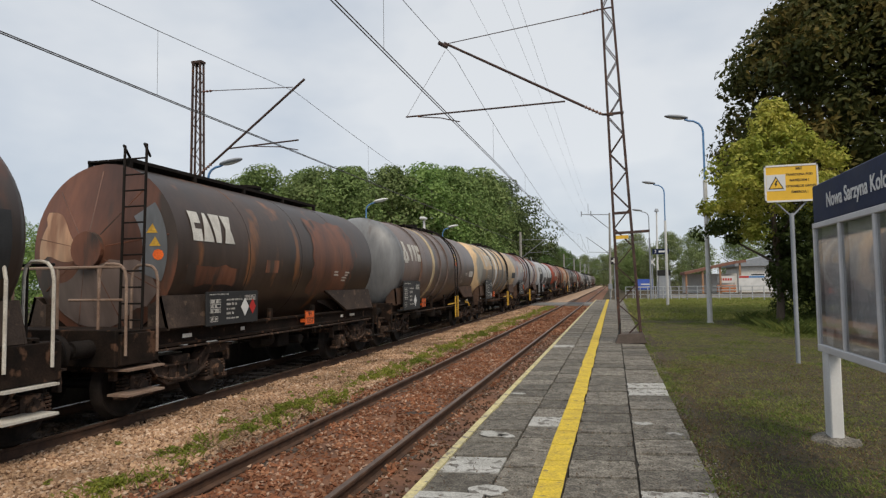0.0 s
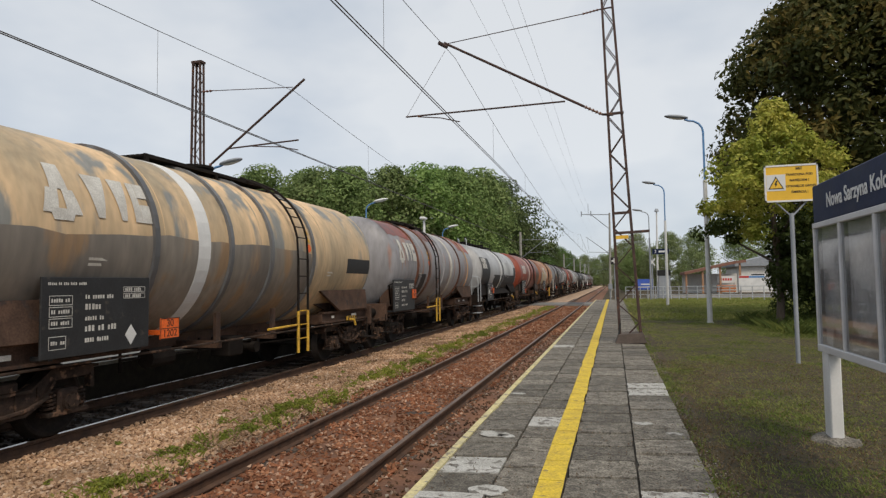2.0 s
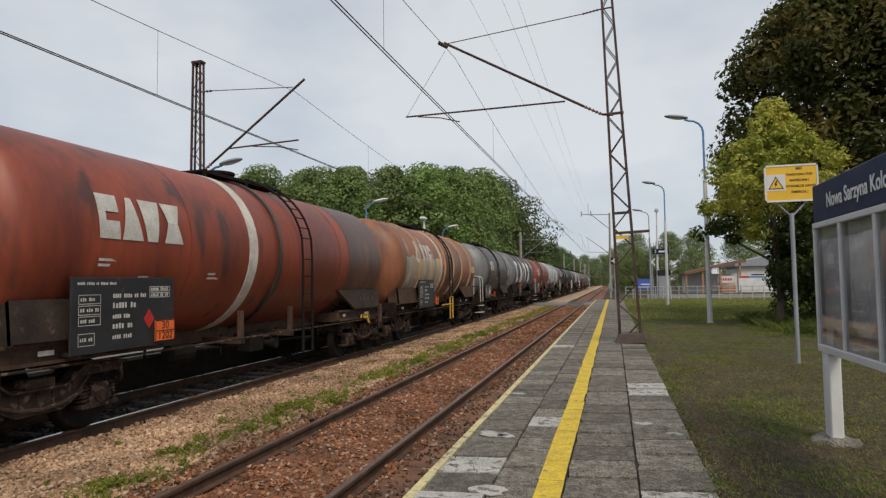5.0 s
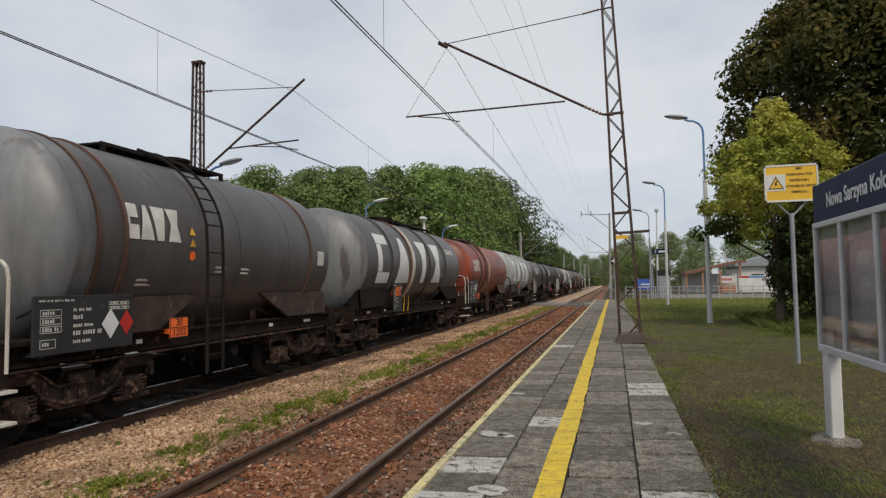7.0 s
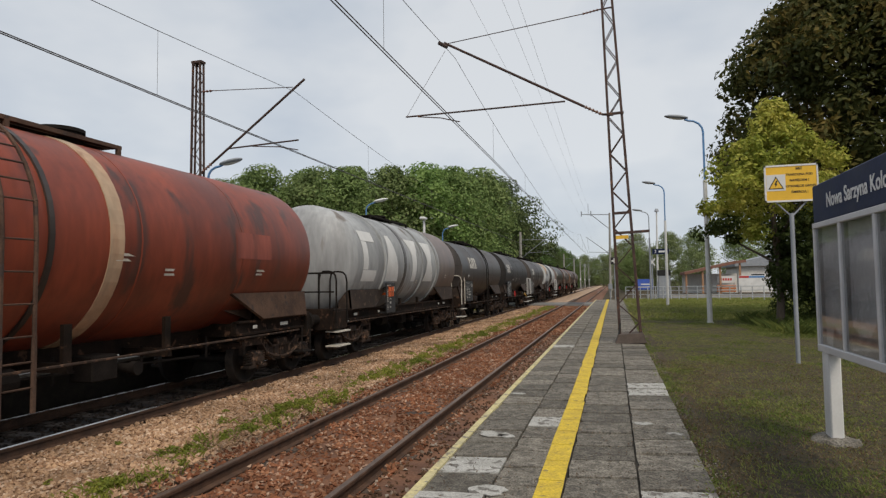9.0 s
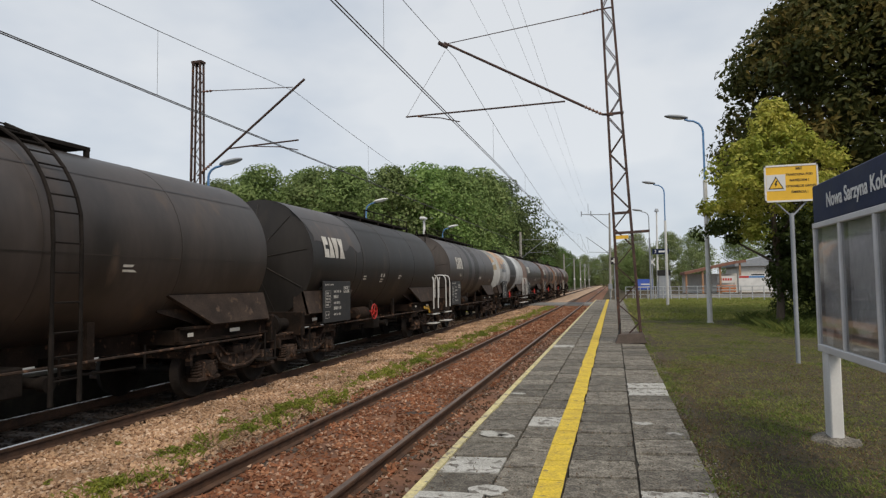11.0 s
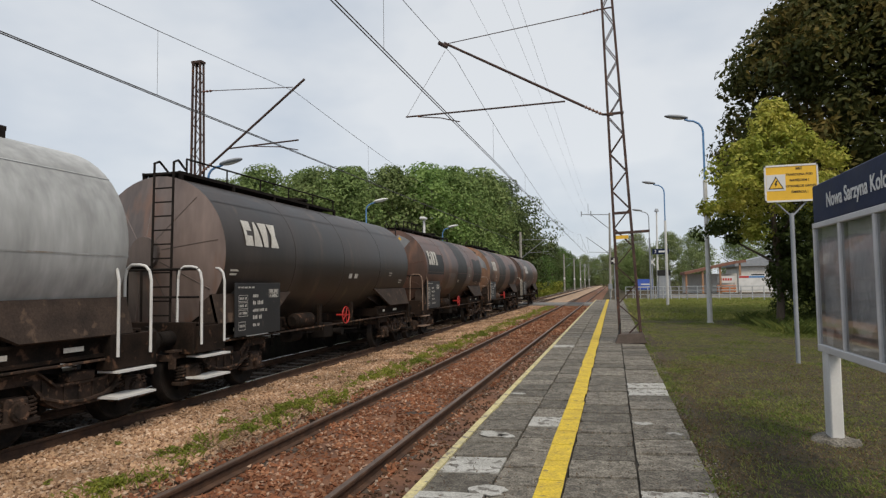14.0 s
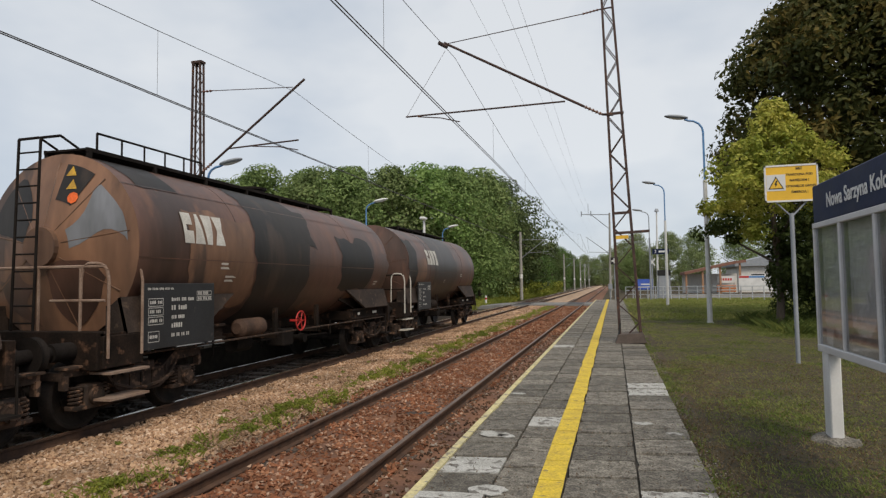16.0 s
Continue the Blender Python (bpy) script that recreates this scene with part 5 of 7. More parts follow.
         patches=[(0.2, 2.3, -10, 22, M_BOARD), (4.6, 6.2, -70, 84, P_CAMODARK), (7.6, 9.3, -22, 22, P_CAMODARK), (3.2, 4.3, -34, -6, P_GREYBROWN), (6.3, 7.2, -26, 4, P_GREYBROWN)]),
    dict(ladder_x=-0.02, wobble=0.25, near=210.4, far=220.2, paint=P_BROWN, end_paint=P_CAMOTAN, label="camouflage-painted brown, tan and black tank wagon", cone=True, dome=0.35, ladder="end", deck=M_RUSTRAIL, steps=M_RUSTRAIL, end_rail=M_RUSTRAIL,
         marks=[("wide", 0.95, 4, 0.5, 1.05, M_LETTER)], walk=(0.05, 8.2), railing=(0.2, 2.6), board=(0.1, 1.6, 0.98, 1.92), air_paint=M_FRAMEBR, end_panel=P_CAMODARK, panel_box=(58, 82, 0.5, 0.89), sectors=[(8, 44, 0.35, 0.86, P_PATCHGREY), (-75, -25, 0.35, 0.8, P_BROWN), (110, 165, 0.35, 0.86, P_CAMODARK), (-140, -100, 0.4, 0.86, P_BROWN)],
         patches=[(1.0, 2.9, -40, 26, P_CAMOTAN), (3.0, 5.0, -75, 84, P_CAMODARK), (6.6, 8.6, -30, 24, P_CAMODARK), (0.2, 1.2, 40, 84, P_CAMODARK), (8.8, 9.7, -60, 10, P_BROWN), (4.4, 5.4, 10, 50, P_CAMODARK)]),
    dict(wobble=0.25, near=222.3, far=231.9, paint=P_BROWN, end_paint=P_BROWN, label="brown tank wagon at the tail of the train", cone=True, dome=0.35, deck=M_DULLWHITE, steps=M_DULLWHITE,
         marks=[("wide", 2.0, 4, 0.55, 1.4, M_LETTER)], walk=(1.6, 8.0), board=(0.9, 1.5, 0.98, 1.92), patches=[(0.0, 0.9, -60, 40, P_CAMODARK), (2.9, 6.2, -70, 84, P_BLACKISH), (1.0, 1.9, -36, 10, P_CAMOTAN)]),
]
TRAIN[0]["head"] = TRAIN[0]["near"] - 1.2
for a_, b_ in zip(TRAIN[:-1], TRAIN[1:]):
    gap = b_["near"] - a_["far"]
    a_["tail"] = b_["head"] = a_["far"] + (0.9 if b_.get("deck") else gap / 2)
TRAIN[-1]["tail"] = TRAIN[-1]["far"] + 1.1
for i_, spec_ in enumerate(TRAIN):
    spec_.setdefault("handle", {13: 3.6, 15: 3.55, 16: 4.9, 17: 4.7, 18: 4.6}.get(i_, 0))
    tank_wagon(spec_)
# ---------------------------------------------------------------- masts and overhead line
def lattice_mast(at, h, w0, w1, label, material=M_MAST, leg=1.0):
    mast = thing("catenary_mast", label, "mast", at, group="masts of the overhead line")
    for s in (-1, 1):
        bm = bmesh.new()
        for t in (-1, 1):
            box_pts = [(s * w0 / 2, t * 0.1, 0), (s * w1 / 2, t * 0.07, h)]
            rod(bm, box_pts[0], box_pts[1], 0.02, 4)
        flat(bm, [(s * w0 / 2 - 0.032 * leg, 0), (s * w0 / 2 + 0.032 * leg, 0), (s * w1 / 2 + 0.026 * leg, h), (s * w1 / 2 - 0.026 * leg, h)], (-0.11, -0.04), "y")
        flat(bm, [(s * w0 / 2 - 0.02 * leg, 0), (s * w0 / 2 + 0.02 * leg, 0), (s * w1 / 2 + 0.02 * leg, h), (s * w1 / 2 - 0.02 * leg, h)], (0.04, 0.11), "y")
        part("leg", bm, material, mast)
    n = int(h / 0.42)
    for i in range(n):
        z0, z1 = h * i / n, h * (i + 1) / n
        wa, wb = w0 + (w1 - w0) * i / n, w0 + (w1 - w0) * (i + 1) / n
        s = 1 if i % 2 else -1
        bm = bmesh.new()
        rod(bm, (s * wa / 2, -0.09, z0), (-s * wb / 2, -0.09, z1), 0.012, 5)
        rod(bm, (s * wa / 2, 0.09, z0), (-s * wb / 2, 0.09, z1), 0.012, 5)
        part("lacing_bar", bm, material, mast)
    return mast


def insulator(bm, p, q, r=0.05, n=5):
    p, q = Vector(p), Vector(q)
    for i in range(n):
        c = p + (q - p) * ((i + 0.5) / n)
        d = (q - p).normalized() * 0.015
        rod(bm, c - d, c + d, r, 10, r * 0.6)
    rod(bm, p, q, r * 0.45, 8)


YR, YL = 14.94, 14.5
mast_r = lattice_mast(pose(0.34, YR, 0.0, 0, -2.2, 0), 9.2, 0.46, 0.2, "rusty lattice steel catenary mast standing on the platform")
bm = bmesh.new()
flat(bm, [(-0.34, 0), (0.34, 0), (0.28, 0.22), (-0.26, 0.2)], (-0.3, 0.3), "y")
part("footing", bm, mat("footing", (0.13, 0.1, 0.085), (0.08, 0.065, 0.055), 0.95, scale=4, fine=40, bump=0.6), mast_r, "stained concrete footing")
bm = bmesh.new()
box(bm, -0.22, 0.58, -0.15, -0.11, 2.48, 2.54)
part("bracket", bm, M_MAST, mast_r)
for k_ in ((-0.2, 0.2, 2.94), (-0.16, 0.2, 5.27)):
    bm = bmesh.new()
    box(bm, k_[0], k_[1], -0.135, -0.105, k_[2], k_[2] + 0.06)
    part("cross_bar", bm, M_MAST, mast_r)
bm = bmesh.new()
box(bm, -0.17, 0.11, -0.14, -0.12, 2.37, 2.45)
part("warning_plate", bm, M_SIGNYEL, mast_r, "small yellow warning plate")
bm = bmesh.new()
pipe(bm, [(-0.2, -0.12, 0.45), (-0.25, -0.16, 0.2), (-0.27, -0.2, 0.02)], 0.02, 6)
part("earth_cable", bm, M_BLACK, mast_r)
# cantilever of the near track
cant = thing("cantilever", "rusty steel cantilever arm with insulators, holding the contact line", "cantilever", pose(0, YR, 0), group="cantilevers")
bm = bmesh.new()
rod(bm, (-3.98, 0, 7.5), (-0.55, 0, 5.55), 0.032, 8)
rod(bm, (-4.12, 0, 7.52), (-3.9, 0, 7.38), 0.05, 8)
part("strut", bm, M_MAST, cant)
bm = bmesh.new()
insulator(bm, (-0.55, 0, 5.55), (-0.15, 0, 5.33))
part("insulator", bm, M_INSUL, cant, "brown ribbed insulator")
bm = bmesh.new()
insulator(bm, (-0.55, 0, 7.8), (-0.15, 0, 7.86), 0.035)
part("insulator", bm, M_INSUL, cant, "brown ribbed insulators")
bm = bmesh.new()
rod(bm, (-0.15, 0, 5.33), (0.1, 0, 5.3), 0.03, 8)
part("pivot", bm, M_MAST, cant)
bm = bmesh.new()
rod(bm, (-3.9, 0, 7.47), (-0.55, 0, 7.8), 0.012, 6)
part("tie_rod", bm, M_MAST, cant)
bm = bmesh.new()
rod(bm, (-0.15, 0, 7.86), (0.18, 0, 7.88), 0.02, 6)
part("tie_anchor", bm, M_MAST, cant)
bm = bmesh.new()
rod(bm, (-5.02, 0, 5.68), (-1.0, 0, 5.72), 0.022, 8)
pipe(bm, [(-4.7, 0, 5.66), (-4.1, 0, 5.58), (-3.6, 0, 5.44)], 0.014, 6)
pipe(bm, [(-5.0, 0, 5.68), (-3.95, 0, 7.3)], 0.005, 4)
part("steady_arm", bm, M_MAST, cant)

mast_l = lattice_mast(pose(-10.9, YL, 0.0), 7.6, 0.4, 0.22, "rusty lattice steel catenary mast beyond the far track", leg=0.6)
bm = bmesh.new()
box(bm, -0.16, 0.16, -0.1, 0.1, 7.56, 7.62)
part("cap", bm, M_MAST, mast_l)
cant2 = thing("cantilever", "rusty steel cantilever arm with insulators, holding the contact line", "cantilever", pose(0, YL, 0), group="cantilevers")
bm = bmesh.new()
rod(bm, (-10.45, 0, 4.75), (-7.66, 0, 6.8), 0.032, 8)
part("strut", bm, M_MAST, cant2)
bm = bmesh.new()
insulator(bm, (-10.8, 0, 4.5), (-10.45, 0, 4.75))
part("insulator", bm, M_INSUL, cant2, "brown ribbed insulator")
bm = bmesh.new()
insulator(bm, (-10.75, 0, 6.76), (-10.45, 0, 6.76), 0.04, 3)
part("insulator", bm, M_INSUL, cant2, "brown ribbed insulators")
bm = bmesh.new()
rod(bm, (-10.45, 0, 6.76), (-8.0, 0, 6.62), 0.011, 6)
part("tie_rod", bm, M_MAST, cant2)
bm = bmesh.new()
rod(bm, (-10.9, 0, 6.76), (-10.75, 0, 6.76), 0.02, 6)
part("tie_anchor", bm, M_MAST, cant2)
bm = bmesh.new()
rod(bm, (-10.9, 0, 4.44), (-10.8, 0, 4.5), 0.025, 6)
part("pivot", bm, M_MAST, cant2)
bm = bmesh.new()
rod(bm, (-9.98, 0, 5.12), (-7.84, 0, 5.2), 0.022, 8)
pipe(bm, [(-9.2, 0, 5.13), (-8.4, 0, 5.06), (-7.85, 0, 4.94)], 0.014, 6)
part("steady_arm", bm, M_MAST, cant2)


def catenary(x, y0, zm, zc, label, twin=0.0):
    """Messenger wire that sags between its supports, contact wire below it and droppers between."""
    line = thing("overhead_line", label, "overhead wire", pose(0, 0, 0), group="overhead lines")
    span = 61.0
    sag = 1.25
    for k in range(-1, 3):
        ya = y0 + span * k
        bm = bmesh.new()
        pts = [(x, ya + span * i / 24, zm - sag * 4 * (i / 24) * (1 - i / 24)) for i in range(25)]
        pipe(bm, pts, 0.0065 if k < 1 else 0.014, 5)
        part("messenger_wire", bm, M_WIRE, line)
        for i in (2, 5, 8, 12, 16, 19, 22):
            y = ya + span * i / 24
            bm = bmesh.new()
            rod(bm, (x, y, zc), (x, y, zm - sag * 4 * (i / 24) * (1 - i / 24)), 0.004, 4)
            part("dropper", bm, M_WIRE, line)
    for s in ((-twin, twin) if twin else (0,)):
        bm = bmesh.new()
        rod(bm, (x + s, y0 - span, zc), (x + s, y0 + span * 3, zc), 0.010, 6)
        part("contact_wire", bm, M_WIRE, line)


catenary(-3.70, YR, 7.08, 5.41, "copper contact wire and messenger wire over the near track", 0.03)
catenary(-7.95, YL, 6.5, 4.9, "copper contact wire and messenger wire over the far track", 0.03)


# ---------------------------------------------------------------- street lamps
def street_lamp(at, h, reach, label, side=-1, post=M_WHITEPAINT, top=M_BLUEPAINT, head=M_GREYPAINT):
    lamp = thing("street_lamp", label, "street lamp", at, group="lamps along the platforms")
    bm = bmesh.new()
    rod(bm, (0, 0, 0), (0, 0, h * 0.68), 0.085, 12, 0.065)
    box(bm, -0.1, 0.1, -0.1, 0.1, 0, 0.05, 0.01)
    part("post", bm, post, lamp, "white painted steel post", smooth=True)
    bm = bmesh.new()
    pts = [(0, 0, h * 0.68)] + [(0, 0, h * 0.91)] + [(side * reach * 0.42 * (1 - math.cos(radians(a))), 0, h * 0.91 + h * 0.06 * math.sin(radians(a))) for a in (20, 45, 70, 90)] + [(side * reach * 0.55, 0, h * 0.978)]
    pipe(bm, pts, 0.035, 8)
    part("arm", bm, top, lamp, "blue curved steel arm", smooth=True)
    bm = bmesh.new()
    c = Vector((side * (reach * 0.55 + 0.26), 0, h * 0.993))
    tip = pose(0, 0, 0, 0, -9 * side, 0)
    bmesh.ops.create_uvsphere(bm, u_segments=14, v_segments=8, radius=1, matrix=Matrix.Translation(c) @ tip @ Matrix.Diagonal((0.4, 0.14, 0.075, 1)))
    part("head", bm, head, lamp, "oval lamp head", smooth=True)
    bm = bmesh.new()
    bmesh.ops.create_uvsphere(bm, u_segments=14, v_segments=6, radius=1, matrix=Matrix.Translation(c + Vector((0, 0, -0.03))) @ tip @ Matrix.Diagonal((0.3, 0.1, 0.06, 1)))
    part("lens", bm, M_LAMPGLASS, lamp, "pale lens", smooth=True)
    return lamp


street_lamp(pose(3.07, 22.45, -0.05), 7.1, 1.05, "tall lamp with white post and blue curved arm on the grass")
street_lamp(pose(2.96, 37.8, -0.05), 7.2, 1.05, "tall lamp with white post and blue curved arm by the fence")
street_lamp(pose(2.71, 49.5, -0.05), 6.9, 1.05, "tall grey lamp with a curved arm near the crossing", post=M_GREYPAINT, top=M_GREYPAINT)
for y_, h_ in ((15.8, 5.95), (28.0, 6.35), (42.0, 6.3)):
    street_lamp(pose(-11.5, y_, 0.0 if y_ < 40 else -0.85), h_ - (0.85 if y_ < 40 else 0), 0.9, "tall lamp with white post and blue curved arm beyond the train", side=1, head=M_LAMPWHITE if y_ > 20 else M_GREYPAINT)

# ---------------------------------------------------------------- signs
ws = thing("warning_sign", "yellow high-voltage warning sign on a grey steel post", "sign", pose(2.98, 11.82, -0.04))
bm = bmesh.new()
rod(bm, (0, 0, 0), (0, 0, 2.56), 0.035, 10)
part("post", bm, M_GREYPAINT, ws, smooth=True)
bm = bmesh.new()
pipe(bm, [(0, 0, 2.5), (-0.26, -0.02, 2.78)], 0.014, 6)
part("brace", bm, M_GREYPAINT, ws)
bm = bmesh.new()
pipe(bm, [(0, 0, 2.5), (0.26, -0.02, 2.78)], 0.014, 6)
part("brace", bm, M_GREYPAINT, ws)
bm = bmesh.new()
box(bm, -0.41, 0.41, -0.06, -0.03, 2.76, 3.39, 0.008)
part("plate", bm, M_SIGNYEL, ws, "yellow enamelled plate")
bm = bmesh.new()
for k in ((-0.415, 0.415, 3.365, 3.395), (-0.415, 0.415, 2.755, 2.785), (-0.415, -0.39, 2.755, 3.395), (0.39, 0.415, 2.755, 3.395)):
    box(bm, k[0], k[1], -0.068, -0.028, k[2], k[3])
part("rim", bm, M_WHITEPAINT, ws, "pale rim")
bm = bmesh.new()
box(bm, -0.385, -0.09, -0.064, -0.06, 2.95, 3.23)
part("pictogram_field", bm, M_WHITEPAINT, ws, "white field")
bm = bmesh.new()
flat(bm, [(-0.36, 2.98), (-0.115, 2.98), (-0.2375, 3.2)], (-0.067, -0.063), "y")
part("triangle_border", bm, M_BLACK, ws)
bm = bmesh.new()
flat(bm, [(-0.335, 2.995), (-0.14, 2.995), (-0.2375, 3.17)], (-0.07, -0.066), "y")
part("triangle", bm, M_SIGNYEL, ws)
bm = bmesh.new()
flat(bm, [(-0.235, 3.13), (-0.21, 3.12), (-0.235, 3.075), (-0.215, 3.07), (-0.255, 3.005), (-0.245, 3.05), (-0.265, 3.055)], (-0.073, -0.069), "y")
part("bolt", bm, M_BLACK, ws)
for words_, z_ in (("SIEĆ", 3.32), ("TRAKCYJNA POD", 3.22), ("NAPIĘCIEM !", 3.12), ("DOTKNIĘCIE GROZI", 3.02), ("ŚMIERCIĄ !", 2.92)):
    me_ = text_mesh(words_, 0.053, bold=0.0012)
    me_.materials.append(M_BLACK)
    part("lettering", me_, M_BLACK, ws, at=Matrix(((1.0, 0, 0, 0.125), (0, 0, -1, -0.062), (0, 1, 0, z_), (0, 0, 0, 1))))

# station board with show cases, along the platform
BX = 1.82
board = thing("station_board", "navy station name board over two glazed notice cases", "notice board", pose(BX, 0, 0))
bm = bmesh.new()
box(bm, -0.04, 0.06, 3.0, 6.36, 1.9, 2.24, 0.01)
part("name_panel", bm, M_NAVY, board, "dark blue panel with white station name")
me_ = text_mesh("Nowa Sarzyna Kolonia", 0.17, "LEFT", 0.003)
me_.materials.append(M_WHITEPAINT)
part("lettering", me_, M_WHITEPAINT, board, "white station name", at=Matrix(((0, 0, -1, -0.043), (-0.91, 0, 0, 5.98), (0, 1.0, 0, 2.06), (0, 0, 0, 1))))
bm = bmesh.new()
box(bm, 0.02, 0.07, 3.0, 6.36, 0.76, 1.9)
part("case_back", bm, mat("case_back", (0.8, 0.8, 0.8), (0.62, 0.62, 0.63), 0.7, scale=2, fine=30, bump=0.05), board, "grey empty backing")
bm = bmesh.new()
edges_y = [6.36, 5.71, 5.0, 3.98, 3.0]
for y_ in edges_y:
    box(bm, -0.047, 0.057, y_ - 0.024, y_ + 0.024, 0.805, 1.855, 0.006)
box(bm, -0.05, 0.06, 3.0, 6.38, 1.85, 1.9, 0.006)
box(bm, -0.05, 0.06, 3.0, 6.38, 0.745, 0.81, 0.006)
part("case_frame", bm, mat("case_aluminium", (0.62, 0.62, 0.63), (0.52, 0.52, 0.53), 0.45, scale=3, fine=50, bump=0.03, grain=0.05), board, "pale grey aluminium frame")
for ty_, tz_, th_, tw_, tilt_ in ((6.02, 1.63, 0.2, 0.02, 4), (6.22, 0.9, 0.08, 0.05, 4), (5.15, 1.42, 0.03, 0.06, 0), (5.15, 1.36, 0.02, 0.05, 0), (5.15, 1.27, 0.07, 0.07, 0)):
    bm = bmesh.new()
    box(bm, -0.002, 0.0, -tw_ / 2, tw_ / 2, -th_ / 2, th_ / 2)
    part("paper_scrap", bm, M_WHITEPAINT, board, "torn scrap of white paper and tape", at=pose(0.018, ty_, tz_, tilt_, 0, 0))
for y0_, y1_, z0_, z1_, sag_ in ((6.1, 5.76, 0.98, 1.2, 0.16), (5.66, 5.05, 1.02, 1.16, 0.14)):
    bm = bmesh.new()                            # pale sheet with a sagging top edge in the foot of the case
    low_, top_ = [], []
    for k_ in range(15):
        u_ = k_ / 14
        zt_ = z0_ + (z1_ - z0_) * u_ - sag_ * math.sin(math.pi * u_)
        yk_ = y0_ + (y1_ - y0_) * u_
        low_.append(bm.verts.new((-0.004 + 0.01 * math.sin(u_ * 9), yk_, 0.815)))
        top_.append(bm.verts.new((0.008 + 0.006 * math.sin(u_ * 14), yk_, zt_)))
    for k_ in range(14):
        bm.faces.new((low_[k_], low_[k_ + 1], top_[k_ + 1], top_[k_]))
    bmesh.ops.solidify(bm, geom=bm.faces[:], thickness=0.002)
    part("slumped_sheet", bm, mat("pale_sheet", (0.62, 0.6, 0.57), (0.45, 0.43, 0.42), 0.5, scale=7, fine=40, bump=0.2), board, "pale sheet with a sagging top edge", smooth=True)
mg = bpy.data.materials.new("glass")
mg.use_nodes = True
mg.node_tree.nodes["Principled BSDF"].inputs["Transmission Weight"].default_value = 1.0
mg.node_tree.nodes["Principled BSDF"].inputs["Roughness"].default_value = 0.03
mg.node_tree.nodes["Principled BSDF"].inputs["IOR"].default_value = 1.5
for ya_, yb_ in zip(edges_y[1:], edges_y[:-1]):
    bm = bmesh.new()
    box(bm, -0.03, -0.026, ya_ + 0.025, yb_ - 0.025, 0.811, 1.849)
    g_ = part("pane", bm, mg, board, "reflecting glass pane")
    g_.visible_shadow = False
for y_ in (6.22, 3.2):
    bm = bmesh.new()
    box(bm, -0.04, 0.06, y_ - 0.085, y_ + 0.085, 0.0, 0.75, 0.01)
    part("post", bm, M_WHITEPAINT, board, "white painted post")
    bm = bmesh.new()
    bmesh.ops.create_icosphere(bm, subdivisions=3, radius=1.0, matrix=Matrix.Translation((0.01, y_, -0.03)) @ Matrix.Diagonal((0.19, 0.23, 0.06, 1)))
    for v_ in bm.verts:
        v_.co += Vector((1, 1, 0.7)) * (0.05 * noise.noise(v_.co * 9) + 0.025 * noise.noise(v_.co * 25))
    part("footing", bm, M_SLAB, board, "concrete footing")

feeder = thing("feeder_line", "thin pale feeder wires strung high along the line", "overhead wire", pose(0, 0, 0))
for x_, z_ in ((-3.1, 8.2), (-2.37, 8.2), (-2.0, 8.15)):
    bm = bmesh.new()
    pipe(bm, [(x_, -40 + 12 * i, z_ - 0.25 * math.sin(math.pi * ((i * 12) % 60) / 60)) for i in range(22)], 0.0035, 4)
    part("wire", bm, M_GALV, feeder)

# ---------------------------------------------------------------- crossing, far masts, fence and buildings
bm = bmesh.new()
box(bm, TRACK1 - 0.66, TRACK1 + 0.66, 53, 58, RT - 0.06, RT - 0.005, 0.01)
solid("crossing_panel", bm, M_BLACK, "black rubber crossing panel between the near rails", "crossing panel", kind="structure")
bm = bmesh.new()
box(bm, TRACK2 - 0.66, TRACK2 + 0.66, 53, 58, RT - 0.06, RT - 0.005, 0.01)
solid("crossing_panel_far", bm, M_BLACK, "black rubber crossing panel between the far rails", "crossing panel", kind="structure")


def concrete_pole(x, y, h, label, arms=True):
    p = thing("concrete_pole", label, "mast", pose(x, y, -0.7), group="masts of the overhead line")
    bm = bmesh.new()
    rod(bm, (0, 0, 0), (0, 0, h), 0.21, 12, 0.15)
    part("shaft", bm, M_CONCRETE, p, smooth=True)
    bm = bmesh.new()
    rod(bm, (0, 0, 2.6), (0, 0, 3.1), 0.205, 12, 0.2)
    part("painted_band", bm, M_WHITEPAINT, p, "white painted band", smooth=True)
    if arms:
        bm = bmesh.new()
        s = 1 if x < -8 else -1
        rod(bm, (0.1 * s, 0, h - 1.0), (3.0 * s, 0, h - 1.0), 0.025, 6)
        rod(bm, (0.1 * s, 0, h - 3.2), (3.0 * s, 0, h - 1.0), 0.035, 6)
        rod(bm, (0.6 * s, 0, h - 2.6), (3.4 * s, 0, h - 2.5), 0.022, 6)
        part("cantilever", bm, M_GREYPAINT, p)
    return p


for x_, y_ in ((-10.9, 76), (-10.5, 140), (-10.1, 170), (-9.9, 198), (-9.8, 226), (-9.7, 262)):
    concrete_pole(x_, y_, 8.3, "tall round concrete catenary pole with a steel arm", y_ in (76, 140, 198, 262))
    if y_ in (140, 198, 262):
        concrete_pole(-0.6 + 0.002 * y_, y_, 8.3, "tall round concrete catenary pole with a steel arm")
g = thing("portal_mast", "grey steel mast with cross arms beyond the crossing", "mast", pose(-0.4, 76, -0.5))
bm = bmesh.new()
rod(bm, (0, 0, 0), (0.15, 0, 10), 0.16, 10, 0.1)
part("shaft", bm, M_CONCRETE, g, smooth=True)
bm = bmesh.new()
rod(bm, (-3.1, 0, 9.95), (0.2, 0, 9.8), 0.05, 6)
rod(bm, (-2.0, 0, 9.9), (0.2, 0, 8.0), 0.045, 6)
